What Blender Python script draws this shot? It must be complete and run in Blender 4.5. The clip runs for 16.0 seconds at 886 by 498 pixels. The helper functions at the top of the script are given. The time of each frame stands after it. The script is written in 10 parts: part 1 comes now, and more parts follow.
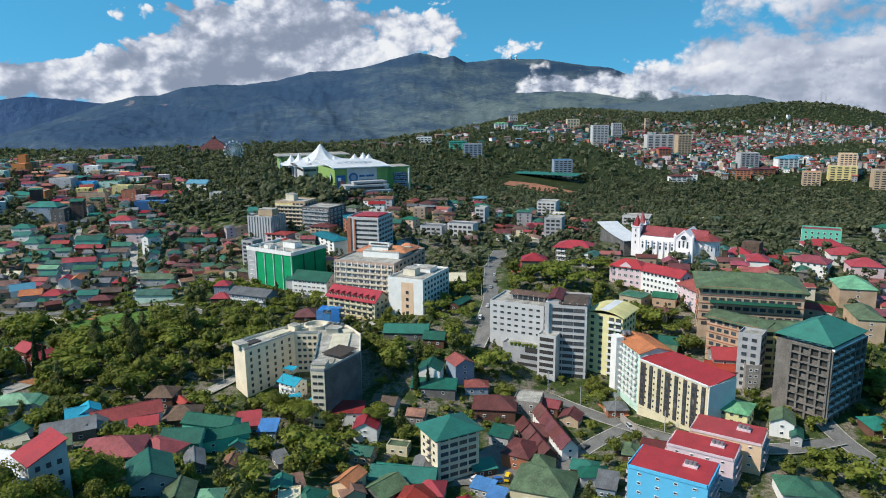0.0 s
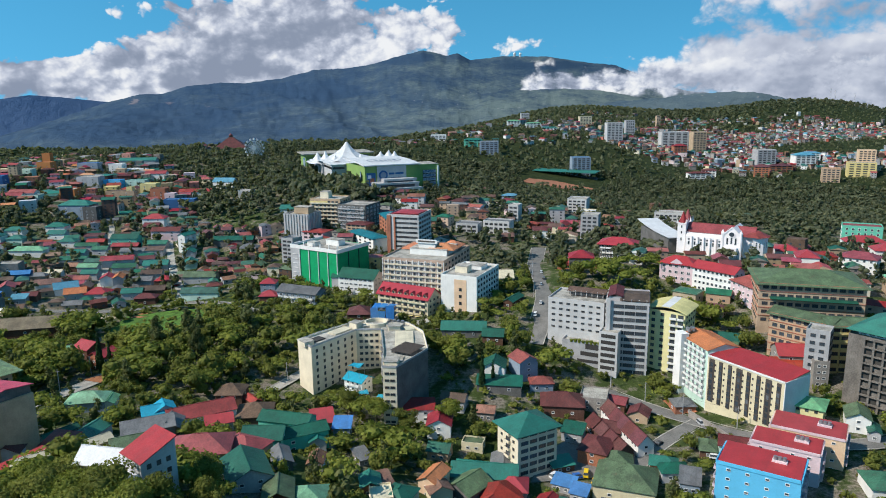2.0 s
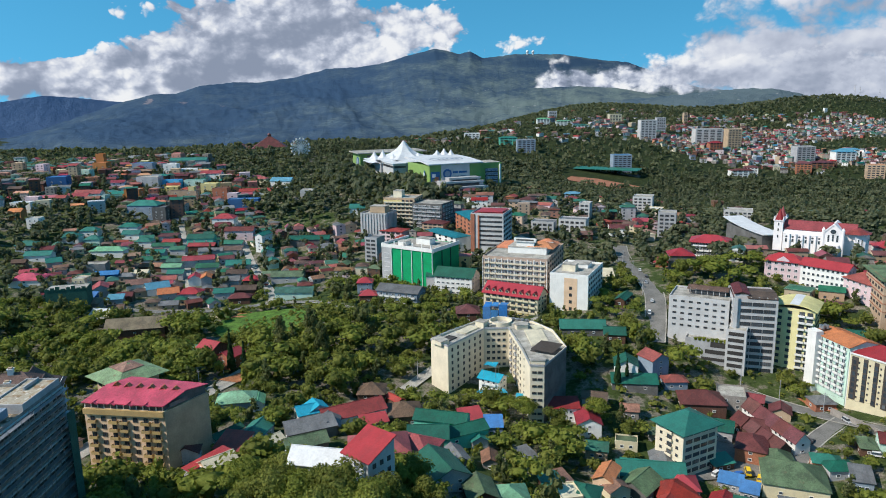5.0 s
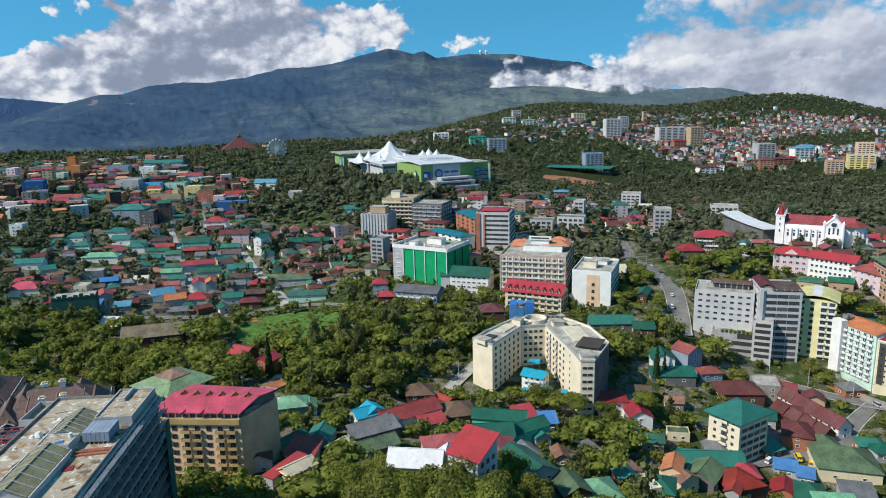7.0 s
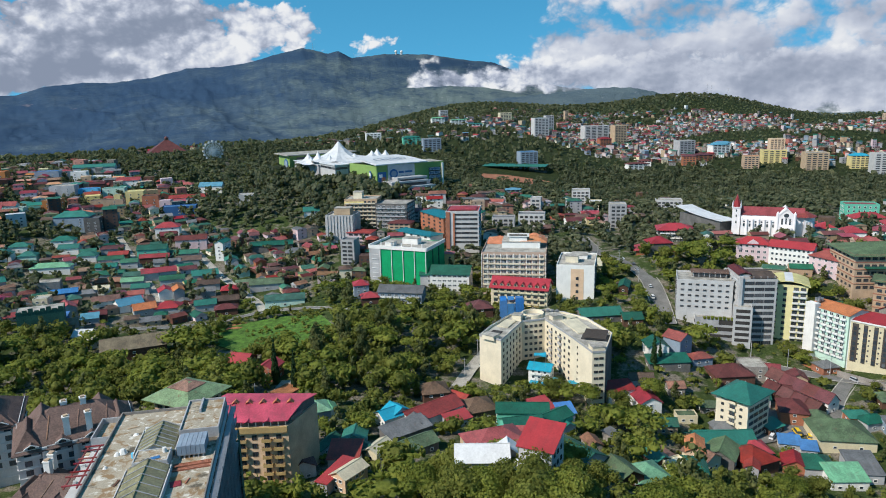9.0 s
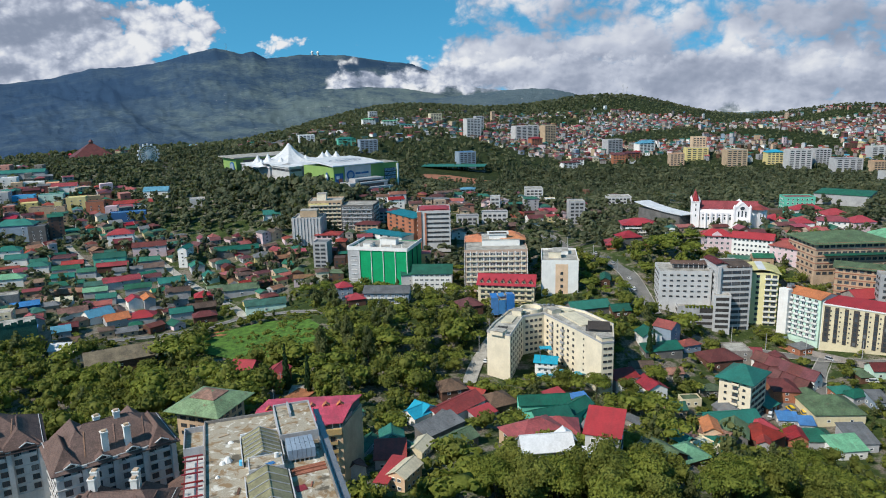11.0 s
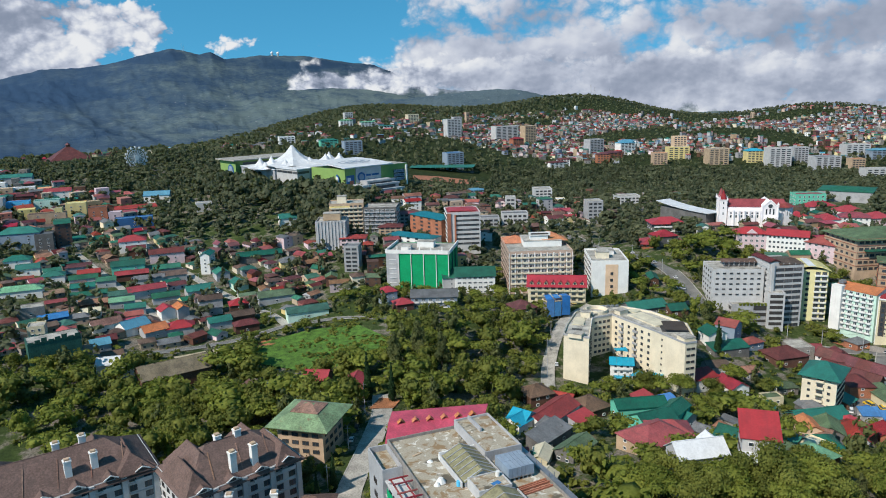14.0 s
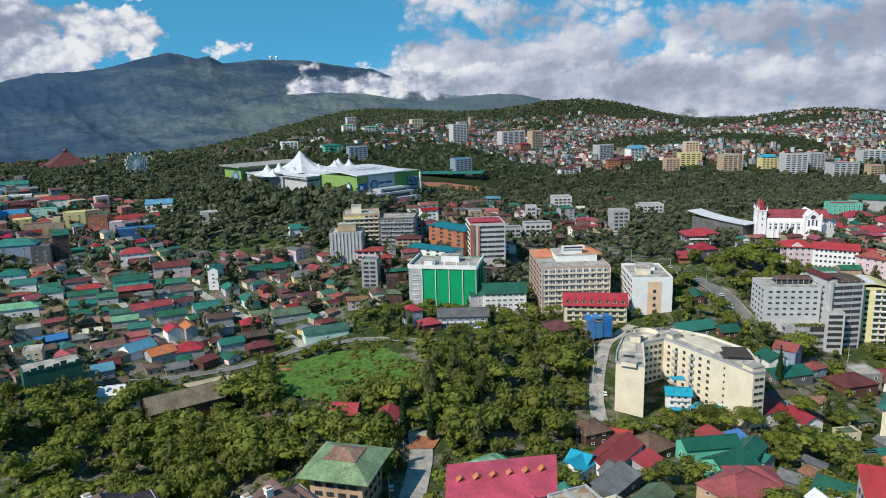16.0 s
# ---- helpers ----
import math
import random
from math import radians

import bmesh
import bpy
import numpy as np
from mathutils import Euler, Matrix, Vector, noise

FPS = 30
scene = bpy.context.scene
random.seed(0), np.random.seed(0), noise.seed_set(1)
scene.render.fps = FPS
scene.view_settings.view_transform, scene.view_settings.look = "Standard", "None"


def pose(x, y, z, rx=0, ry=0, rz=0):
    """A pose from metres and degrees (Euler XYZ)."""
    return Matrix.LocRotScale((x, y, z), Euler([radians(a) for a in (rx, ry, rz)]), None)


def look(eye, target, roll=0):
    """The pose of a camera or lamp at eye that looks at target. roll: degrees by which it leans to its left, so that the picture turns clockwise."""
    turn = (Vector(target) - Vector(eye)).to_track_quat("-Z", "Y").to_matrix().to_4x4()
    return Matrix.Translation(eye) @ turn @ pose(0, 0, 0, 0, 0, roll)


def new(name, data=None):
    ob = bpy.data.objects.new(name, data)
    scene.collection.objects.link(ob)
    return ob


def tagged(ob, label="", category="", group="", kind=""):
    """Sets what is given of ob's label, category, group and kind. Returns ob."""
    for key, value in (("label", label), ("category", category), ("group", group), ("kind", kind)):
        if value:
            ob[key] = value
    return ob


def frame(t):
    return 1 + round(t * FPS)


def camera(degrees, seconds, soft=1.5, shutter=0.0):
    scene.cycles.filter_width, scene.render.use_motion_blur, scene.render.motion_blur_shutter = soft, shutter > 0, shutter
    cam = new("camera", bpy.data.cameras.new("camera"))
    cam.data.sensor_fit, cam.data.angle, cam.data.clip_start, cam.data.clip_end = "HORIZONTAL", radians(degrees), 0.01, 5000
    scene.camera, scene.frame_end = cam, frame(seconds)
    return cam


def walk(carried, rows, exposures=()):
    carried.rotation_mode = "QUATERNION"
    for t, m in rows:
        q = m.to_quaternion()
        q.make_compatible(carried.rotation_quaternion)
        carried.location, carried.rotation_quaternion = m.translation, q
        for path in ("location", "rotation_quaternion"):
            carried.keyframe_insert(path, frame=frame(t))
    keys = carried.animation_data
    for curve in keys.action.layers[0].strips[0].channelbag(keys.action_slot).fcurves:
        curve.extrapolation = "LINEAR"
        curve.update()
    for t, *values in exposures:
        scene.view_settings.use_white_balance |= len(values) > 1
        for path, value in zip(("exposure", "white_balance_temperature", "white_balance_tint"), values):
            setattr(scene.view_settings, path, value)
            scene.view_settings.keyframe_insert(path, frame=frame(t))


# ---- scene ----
cam = camera(64.0, 16.0, soft=1.0)
METRES, EYE, TILT, LEAN, TURN = 330.0, 144.0, 0.0, 0.0, 0.0
ROWS = [
    (0.0, 0.0, 0.0, 0.0, -0.12, -11.83, 0.59),
    (0.5, -0.0182, -0.0002, 0.0, -0.19, -11.87, 0.63),
    (1.0, -0.0408, -0.0004, 0.0001, -0.19, -11.93, 0.66),
    (1.5, -0.0676, -0.0005, 0.0002, -0.19, -11.97, 0.68),
    (2.0, -0.096, -0.0007, 0.0003, -0.19, -12.01, 0.72),
    (2.5, -0.1261, -0.0007, 0.0008, -0.15, -12.06, 0.74),
    (3.0, -0.1575, -0.0006, 0.0014, -0.15, -12.08, 0.81),
    (3.5, -0.1891, -0.0004, 0.0021, -0.09, -12.11, 0.89),
    (4.0, -0.2218, -0.0004, 0.0027, -0.08, -12.11, 0.94),
    (4.5, -0.2541, -0.0002, 0.0034, -0.02, -12.12, 0.98),
    (5.0, -0.2872, 0.0, 0.0039, 0.03, -12.14, 1.03),
    (7.5, -0.4546, 0.0038, 0.0073, -5.91, -12.28, 1.24),
    (8.0, -0.4885, 0.0059, 0.008, -7.72, -12.32, 1.27),
    (8.5, -0.5224, 0.0087, 0.0088, -9.49, -12.35, 1.31),
    (9.0, -0.5562, 0.0124, 0.0092, -11.27, -12.38, 1.34),
    (11.5, -0.7237, 0.046, 0.0112, -19.95, -12.45, 1.4),
    (12.0, -0.7561, 0.0557, 0.0118, -21.38, -12.45, 1.42),
    (12.5, -0.7883, 0.0666, 0.0122, -21.8, -12.47, 1.46),
    (13.0, -0.8155, 0.0814, 0.0127, -21.88, -12.47, 1.5),
    (13.5, -0.8358, 0.1004, 0.0126, -21.91, -12.46, 1.53),
    (14.0, -0.8505, 0.1232, 0.0121, -21.96, -12.46, 1.51),
    (14.5, -0.8608, 0.1494, 0.0116, -22.0, -12.46, 1.48),
    (15.0, -0.8673, 0.1784, 0.0112, -22.07, -12.39, 1.46),
    (15.5, -0.8699, 0.209, 0.0111, -22.2, -12.29, 1.46),
    (16.0, -0.8677, 0.239, 0.0117, -22.24, -12.1, 1.43),
]
walk(cam, [(t, pose(0, 0, EYE, TILT, LEAN, TURN) @ pose(METRES * x, METRES * y, METRES * z, 90 + pitch, roll, yaw)) for t, x, y, z, yaw, pitch, roll in ROWS],
     exposures=[(0.0, 0.40), (6.0, 0.39), (12.0, 0.30), (16.0, 0.30)])

# ---- light ----
SUN_AZ, SUN_EL = 250.0, 44.0          # compass bearing of the sun (0 = +y, clockwise) and height
sun_to = Vector((math.sin(radians(SUN_AZ)) * math.cos(radians(SUN_EL)), math.cos(radians(SUN_AZ)) * math.cos(radians(SUN_EL)), math.sin(radians(SUN_EL))))
sun = new("sun", bpy.data.lights.new("sun", "SUN"))
sun.data.energy, sun.data.angle, sun.data.color = 4.0, radians(0.53), (1.0, 0.93, 0.83)
sun.matrix_basis = look(sun_to * 900, (0, 0, 0))


class Nodes:
    """Short hand for node graphs."""

    def __init__(self, tree):
        self.tree = tree
        tree.nodes.clear()

    def add(self, kind, **values):
        node = self.tree.nodes.new(kind)
        for key, value in values.items():
            setattr(node, key, value)
        return node

    def put(self, socket, value):
        if isinstance(value, bpy.types.NodeSocket):
            self.tree.links.new(value, socket)
        else:
            socket.default_value = value

    def math(self, op, a, b=0.0, c=0.0, clamp=False):
        node = self.add("ShaderNodeMath", operation=op, use_clamp=clamp)
        for socket, value in zip(node.inputs, (a, b, c)):
            self.put(socket, value)
        return node.outputs[0]

    def vec(self, x, y, z=0.0):
        node = self.add("ShaderNodeCombineXYZ")
        for socket, value in zip(node.inputs, (x, y, z)):
            self.put(socket, value)
        return node.outputs[0]

    def noise(self, vector, scale, detail=4.0, rough=0.55, lac=2.0, distort=0.0):
        node = self.add("ShaderNodeTexNoise")
        self.put(node.inputs["Vector"], vector)
        for key, value in (("Scale", scale), ("Detail", detail), ("Roughness", rough), ("Lacunarity", lac), ("Distortion", distort)):
            node.inputs[key].default_value = value
        return node.outputs["Fac"]

    def ramp(self, fac, stops):
        node = self.add("ShaderNodeValToRGB")
        while len(node.color_ramp.elements) < len(stops):
            node.color_ramp.elements.new(0.5)
        for e, (p, c) in zip(node.color_ramp.elements, stops):
            e.position, e.color = p, (*c, 1)
        self.put(node.inputs[0], fac)
        return node.outputs[0]

    def mix(self, fac, a, b, blend="MIX"):
        node = self.add("ShaderNodeMix", data_type="RGBA", blend_type=blend)
        self.put(node.inputs[0], fac)
        for socket, value in ((node.inputs[6], a), (node.inputs[7], b)):
            self.put(socket, value if isinstance(value, bpy.types.NodeSocket) else (*value, 1))
        return node.outputs[2]

    def smooth(self, x, lo, hi):
        node = self.add("ShaderNodeMapRange", interpolation_type="SMOOTHSTEP")
        for socket, value in zip(node.inputs, (x, lo, hi, 0.0, 1.0)):
            self.put(socket, value)
        return node.outputs[0]

    def bumps(self, az, el, blobs):
        """The sum of soft blobs (az, el, radius az, radius el, weight)."""
        total = None
        for a, e, ra, re, w in blobs:
            u = self.math("MULTIPLY", self.math("SUBTRACT", az, a), 1 / ra)
            v = self.math("MULTIPLY", self.math("SUBTRACT", el, e), 1 / re)
            d = self.math("ADD", self.math("MULTIPLY", u, u), self.math("MULTIPLY", v, v))
            g = self.math("MULTIPLY", self.math("POWER", 2.718, self.math("MULTIPLY", d, -1.0)), w)
            total = g if total is None else self.math("ADD", total, g)
        return total


def cumulus(n, az, el, blobs, fine=1.0, seed=0.0):
    """How thick the cloud is at a bearing and height: soft blobs broken up by heaped round billows, and the relief towards the sun."""
    def billows(da, de, detail):
        a, e = (n.math("ADD", az, da), n.math("ADD", el, de)) if da or de else (az, el)
        uv = n.vec(n.math("MULTIPLY", a, 0.20 * fine), n.math("MULTIPLY", e, 0.27 * fine), seed)
        wide = n.noise(uv, 1.0, detail, 0.52)
        wob = n.add("ShaderNodeVectorMath", operation="ADD")
        n.put(wob.inputs[0], uv)
        n.put(wob.inputs[1], n.vec(n.math("MULTIPLY", wide, 0.35), n.math("MULTIPLY", n.noise(uv, 2.3, 3.0, 0.5), 0.35), 0.0))
        puff = n.add("ShaderNodeTexVoronoi", feature="SMOOTH_F1")
        n.put(puff.inputs["Vector"], wob.outputs[0])
        for key, value in (("Scale", 1.9), ("Detail", detail * 0.45), ("Roughness", 0.55), ("Lacunarity", 2.2), ("Smoothness", 0.45)):
            puff.inputs[key].default_value = value
        return n.math("ADD", wide, n.math("MULTIPLY", n.math("SUBTRACT", 0.5, puff.outputs["Distance"]), 0.42))
    here = billows(0, 0, 8.0)
    near = n.math("SUBTRACT", here, billows(-0.28 / fine, 0.34 / fine, 6.0))
    wide = n.math("SUBTRACT", here, billows(-1.0 / fine, 1.2 / fine, 4.0))
    relief = n.math("ADD", n.math("MULTIPLY", near, 0.42), n.math("MULTIPLY", wide, 1.0))
    return n.math("ADD", n.math("MULTIPLY", here, 1.7), n.bumps(az, el, blobs)), relief


SHADES = [(-17, 4.6, 4.6, 1.5, -0.42), (-9, 5.0, 3.6, 1.3, -0.22), (-8, 1.6, 8, 0.9, -0.18), (-24, 2.4, 3, 0.9, -0.2), (-4, 6.0, 4, 1.2, 0.12), (-19, 6.5, 3, 1.0, 0.12), (-28, 1.0, 7, 1.2, 0.1), (26, 2.0, 6, 2.2, -0.12), (36, 1.6, 9, 1.6, -0.10), (49, 3.5, 8, 3.0, -0.16),
          (39.5, 3.2, 2.6, 0.9, 0.34), (35, 5.6, 2.2, 1.0, 0.30), (30, 3.4, 2.5, 0.9, 0.18), (46, 1.2, 3.5, 0.7, 0.2), (21, 2.4, 3.0, 0.9, 0.20), (44, 4.0, 1.5, 0.7, 0.2), (15, 0.7, 4, 0.5, 0.2)]


def cloud_light(n, az, el, cover, relief, lo, hi):
    """Cumulus colour: sunlit heads and thin edges white, thick bellies grey-violet; the eastern veil is smoother."""
    big = n.noise(n.vec(n.math("MULTIPLY", az, 0.15), n.math("MULTIPLY", el, 0.30), 3.1), 1.0, 3.0, 0.5)
    veil = n.smooth(az, 13.0, 24.0)
    relief = n.math("MULTIPLY", relief, n.math("SUBTRACT", 2.1, n.math("MULTIPLY", veil, 1.5)))
    f = n.math("ADD", relief, n.math("ADD", n.math("MULTIPLY", big, 1.25), n.math("SUBTRACT", -0.10, n.math("MULTIPLY", veil, 0.06))))
    f = n.math("ADD", n.math("SUBTRACT", f, n.math("MULTIPLY", n.smooth(cover, lo, hi), 0.22)), n.bumps(az, el, SHADES))
    return n.ramp(n.smooth(f, -0.30, 1.0), [(0.0, (0.28, 0.335, 0.45)), (0.35, (0.41, 0.465, 0.59)), (0.62, (0.58, 0.635, 0.76)), (0.85, (0.78, 0.82, 0.90)), (1.0, (0.94, 0.96, 0.99))])


world = bpy.data.worlds.new("sky")
scene.world = world
world.use_nodes = True
n = Nodes(world.node_tree)
d = n.add("ShaderNodeTexCoord").outputs["Generated"]
sep = n.add("ShaderNodeSeparateXYZ")
n.put(sep.inputs[0], d)
az = n.math("MULTIPLY", n.math("ARCTAN2", sep.outputs[0], sep.outputs[1]), 57.2958)
el = n.math("MULTIPLY", n.math("ARCSINE", sep.outputs[2]), 57.2958)
sky = n.add("ShaderNodeTexSky", sky_type="NISHITA", sun_disc=False, sun_elevation=radians(SUN_EL), sun_rotation=radians(SUN_AZ), altitude=1500.0, air_density=1.0, dust_density=0.35, ozone_density=2.0)
n.put(sky.inputs[0], n.vec(sep.outputs[0], sep.outputs[1], n.math("ADD", n.math("MULTIPLY", sep.outputs[2], 0.85), 0.30)))
CLOUDS = [(-16, 5.4, 6, 3.0, 0.9), (-8, 6.0, 6, 2.6, 0.8), (-2, 5.2, 4.0, 1.6, 0.7), (-10, 2.0, 12, 1.8, 0.9), (-28, 1.2, 7, 1.7, 0.9), (7, 4.3, 2.2, 1.0, 0.70), (-31, 7.6, 3, 0.7, 0.5), (17.5, 7.2, 3, 0.7, 0.35), (-24, 2.2, 9, 1.5, 0.55), (-20, 3.6, 4, 1.6, 0.25), (21.5, 4.6, 3.6, 3.6, 0.40), (33, 6.8, 6, 2.6, 0.30),
          (24, 2.0, 6, 2.4, 0.9), (33, 4.0, 10, 4.5, 0.62), (24, 7.5, 5, 1.6, 0.40), (47, 3.0, 12, 4.5, 0.66), (62, 3.0, 12, 5.0, 0.8), (30, 0, 12, 2.0, 0.6)]
GAPS = [(-29, 5.0, 3.4, 1.6, -1.0), (12, 5.6, 4.6, 2.2, -0.8), (24.5, 5.2, 1.4, 0.8, -0.25), (29.5, 7.3, 1.8, 0.9, -0.6), (44.4, 6.9, 2.6, 1.0, -0.6), (29.5, 4.6, 1.6, 0.7, -0.30), (50, 5.5, 2.0, 0.8, -0.3), (-21, 8.2, 2.0, 1.0, -0.5), (-14, 8.0, 1.6, 0.7, -0.5)]
cover, relief = cumulus(n, az, el, CLOUDS + GAPS)
cover = n.math("ADD", cover, n.math("MULTIPLY", n.smooth(el, 10.0, 24.0), 0.16))
mask = n.smooth(cover, 0.86, n.math("ADD", 1.06, n.math("MULTIPLY", n.smooth(az, 12.0, 22.0), 0.34)))
clouds = cloud_light(n, az, el, cover, relief, 1.1, 2.2)
sky_bg, cloud_bg, both = n.add("ShaderNodeBackground"), n.add("ShaderNodeBackground"), n.add("ShaderNodeMixShader")
deep = n.add("ShaderNodeHueSaturation")
deep.inputs["Saturation"].default_value, deep.inputs["Value"].default_value = 1.25, 1.0
n.put(deep.inputs["Color"], n.mix(1.0, sky.outputs[0], (0.90, 1.17, 0.99), "MULTIPLY"))
n.put(sky_bg.inputs[0], deep.outputs[0])
sky_bg.inputs[1].default_value = 0.15
n.put(cloud_bg.inputs[0], clouds)
cloud_bg.inputs[1].default_value = 0.70
n.put(both.inputs[0], mask)
n.tree.links.new(sky_bg.outputs[0], both.inputs[1])
n.tree.links.new(cloud_bg.outputs[0], both.inputs[2])
n.tree.links.new(both.outputs[0], n.add("ShaderNodeOutputWorld").inputs[0])
scene.view_settings.exposure = 0.39


# ---- materials ----
MATERIALS, SPECS = {}, {}


def surface(name, colour, rough=0.8, vary=0.18, grain=0.6, scale=1.0, metal=0.0, bump=0.15, streaks=0.0, spread=0.0, ribs=0.0, rust=0.0, island=False):
    """A weathered surface: colour with stains and grain in metres; spread: change from object to object; ribs: corrugated sheet."""
    if name in MATERIALS:
        return MATERIALS[name]
    SPECS[name] = (colour, rough, vary, grain, scale, metal, bump, streaks, spread, ribs, rust)
    m = bpy.data.materials.new(name)
    m.use_nodes = True
    n = Nodes(m.node_tree)
    co = n.add("ShaderNodeTexCoord").outputs["Object"]
    geo = n.add("ShaderNodeNewGeometry")
    pos = geo.outputs["Position"]
    stain = n.noise(pos, 0.18 * scale, 4, 0.6)
    fine = n.noise(pos, 1.7 * scale, 5, 0.65)
    f = n.math("ADD", n.math("MULTIPLY", stain, 1 - grain), n.math("MULTIPLY", fine, grain))
    lo = tuple(max(0.0, c * (1 - 1.9 * vary)) for c in colour)
    hi = tuple(min(1.0, c * (1 + 1.3 * vary)) for c in colour)
    col = n.ramp(n.smooth(f, 0.3, 0.7), [(0, lo), (1, hi)])
    if streaks:
        sx = n.add("ShaderNodeSeparateXYZ")
        n.put(sx.inputs[0], pos)
        drip = n.noise(n.vec(n.math("MULTIPLY", sx.outputs[0], 1.3), n.math("MULTIPLY", sx.outputs[1], 1.3), n.math("MULTIPLY", sx.outputs[2], 0.10)), 1.0, 4, 0.7)
        col = n.mix(n.math("MULTIPLY", n.smooth(drip, 0.52, 0.75), streaks), col, tuple(c * 0.42 for c in colour))
    if rust:
        patch = n.smooth(n.math("ADD", n.math("MULTIPLY", n.noise(co, 0.35, 6, 0.7), 0.8), n.math("MULTIPLY", n.noise(pos, 1.3, 4, 0.7), 0.2)), 0.55, 0.68)
        col = n.mix(n.math("MULTIPLY", patch, rust), col, (0.19, 0.10, 0.065))
    if ribs:
        so = n.add("ShaderNodeSeparateXYZ")
        n.put(so.inputs[0], co)
        sheets = n.noise(n.vec(n.math("MULTIPLY", so.outputs[0], 0.75), n.math("MULTIPLY", so.outputs[1], 0.06), so.outputs[2]), 1.0, 3, 0.6)
        fade = n.noise(co, 0.22, 5, 0.65)
        dull = tuple(0.35 * c + 0.10 * sum(colour) / 3 + 0.012 for c in colour)
        col = n.mix(n.math("MULTIPLY", n.smooth(n.math("ADD", n.math("MULTIPLY", sheets, 0.55), n.math("MULTIPLY", fade, 0.45)), 0.45, 0.66), min(0.55, 1.6 * vary + 0.10)), col, dull)
    if spread:
        info = geo.outputs["Random Per Island"] if island else n.add("ShaderNodeObjectInfo").outputs["Random"]
        hsv = n.add("ShaderNodeHueSaturation")
        n.put(hsv.inputs["Hue"], n.math("ADD", 0.5, n.math("MULTIPLY", n.math("SUBTRACT", info, 0.5), 0.05 * spread)))
        n.put(hsv.inputs["Saturation"], n.math("ADD", 1 - 0.35 * spread, n.math("MULTIPLY", n.math("FRACT", n.math("MULTIPLY", info, 7.3)), 0.45 * spread)))
        n.put(hsv.inputs["Value"], n.math("ADD", 1 - 0.42 * spread, n.math("MULTIPLY", n.math("FRACT", n.math("MULTIPLY", info, 13.7)), 0.75 * spread)))
        n.put(hsv.inputs["Color"], col)
        col = hsv.outputs[0]
    b = n.add("ShaderNodeBsdfPrincipled")
    n.put(b.inputs["Base Color"], col)
    n.put(b.inputs["Roughness"], n.math("ADD", rough - 0.08, n.math("MULTIPLY", fine, 0.16), clamp=True))
    b.inputs["Metallic"].default_value = metal
    b.inputs["Specular IOR Level"].default_value = 0.3
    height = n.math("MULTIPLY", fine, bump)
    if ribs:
        wave = n.add("ShaderNodeTexWave", wave_type="BANDS", bands_direction="X")
        n.put(wave.inputs["Vector"], co)
        wave.inputs["Scale"].default_value = ribs
        height = n.math("ADD", height, n.math("MULTIPLY", wave.outputs["Fac"], 0.25))
    bp = n.add("ShaderNodeBump")
    bp.inputs["Strength"].default_value, bp.inputs["Distance"].default_value = 0.5, 0.12
    n.put(bp.inputs["Height"], height)
    n.put(b.inputs["Normal"], bp.outputs[0])
    n.put(n.add("ShaderNodeOutputMaterial").inputs[0], b.outputs[0])
    MATERIALS[name] = m
    return m


def many(mat):
    """The same surface for a joined crowd of houses: it changes from house to house."""
    colour, rough, vary, grain, scale, metal, bump, streaks, spread, ribs, rust = SPECS[mat.name]
    return surface(mat.name + "_crowd", colour, rough, vary, grain, scale, metal, bump, streaks, max(0.7, spread), 0.0, rust, island=True)


def leaves(name, dark, light, trans=0.3, clump=0.9, depth=0.9):
    """Foliage that varies from clump to clump and over the hill."""
    if name in MATERIALS:
        return MATERIALS[name]
    m = bpy.data.materials.new(name)
    m.use_nodes = True
    n = Nodes(m.node_tree)
    geo = n.add("ShaderNodeNewGeometry")
    pos = geo.outputs["Position"]
    f = n.math("ADD", n.math("MULTIPLY", geo.outputs["Random Per Island"], 0.18), n.math("MULTIPLY", n.noise(pos, 0.085, 4, 0.6), 0.95))
    f = n.math("ADD", f, n.math("MULTIPLY", n.math("SUBTRACT", n.add("ShaderNodeObjectInfo").outputs["Random"], 0.5), 0.22))
    grain = n.noise(pos, clump, 3, 0.65)
    f = n.math("ADD", f, n.math("MULTIPLY", n.math("SUBTRACT", grain, 0.5), 0.85))
    col = n.ramp(n.smooth(f, 0.22, 0.98), [(0, dark), (1, light)])
    b, t, mix = n.add("ShaderNodeBsdfPrincipled"), n.add("ShaderNodeBsdfTranslucent"), n.add("ShaderNodeMixShader")
    n.put(b.inputs["Base Color"], col)
    b.inputs["Roughness"].default_value = 0.7
    b.inputs["Specular IOR Level"].default_value = 0.2
    bp = n.add("ShaderNodeBump")
    bp.inputs["Strength"].default_value, bp.inputs["Distance"].default_value = 1.0, depth
    n.put(bp.inputs["Height"], grain)
    n.put(b.inputs["Normal"], bp.outputs[0])
    n.put(t.inputs[0], n.mix(0.5, col, (0.19, 0.21, 0.03)))
    mix.inputs[0].default_value = trans
    n.tree.links.new(b.outputs[0], mix.inputs[1])
    n.tree.links.new(t.outputs[0], mix.inputs[2])
    n.put(n.add("ShaderNodeOutputMaterial").inputs[0], mix.outputs[0])
    MATERIALS[name] = m
    return m


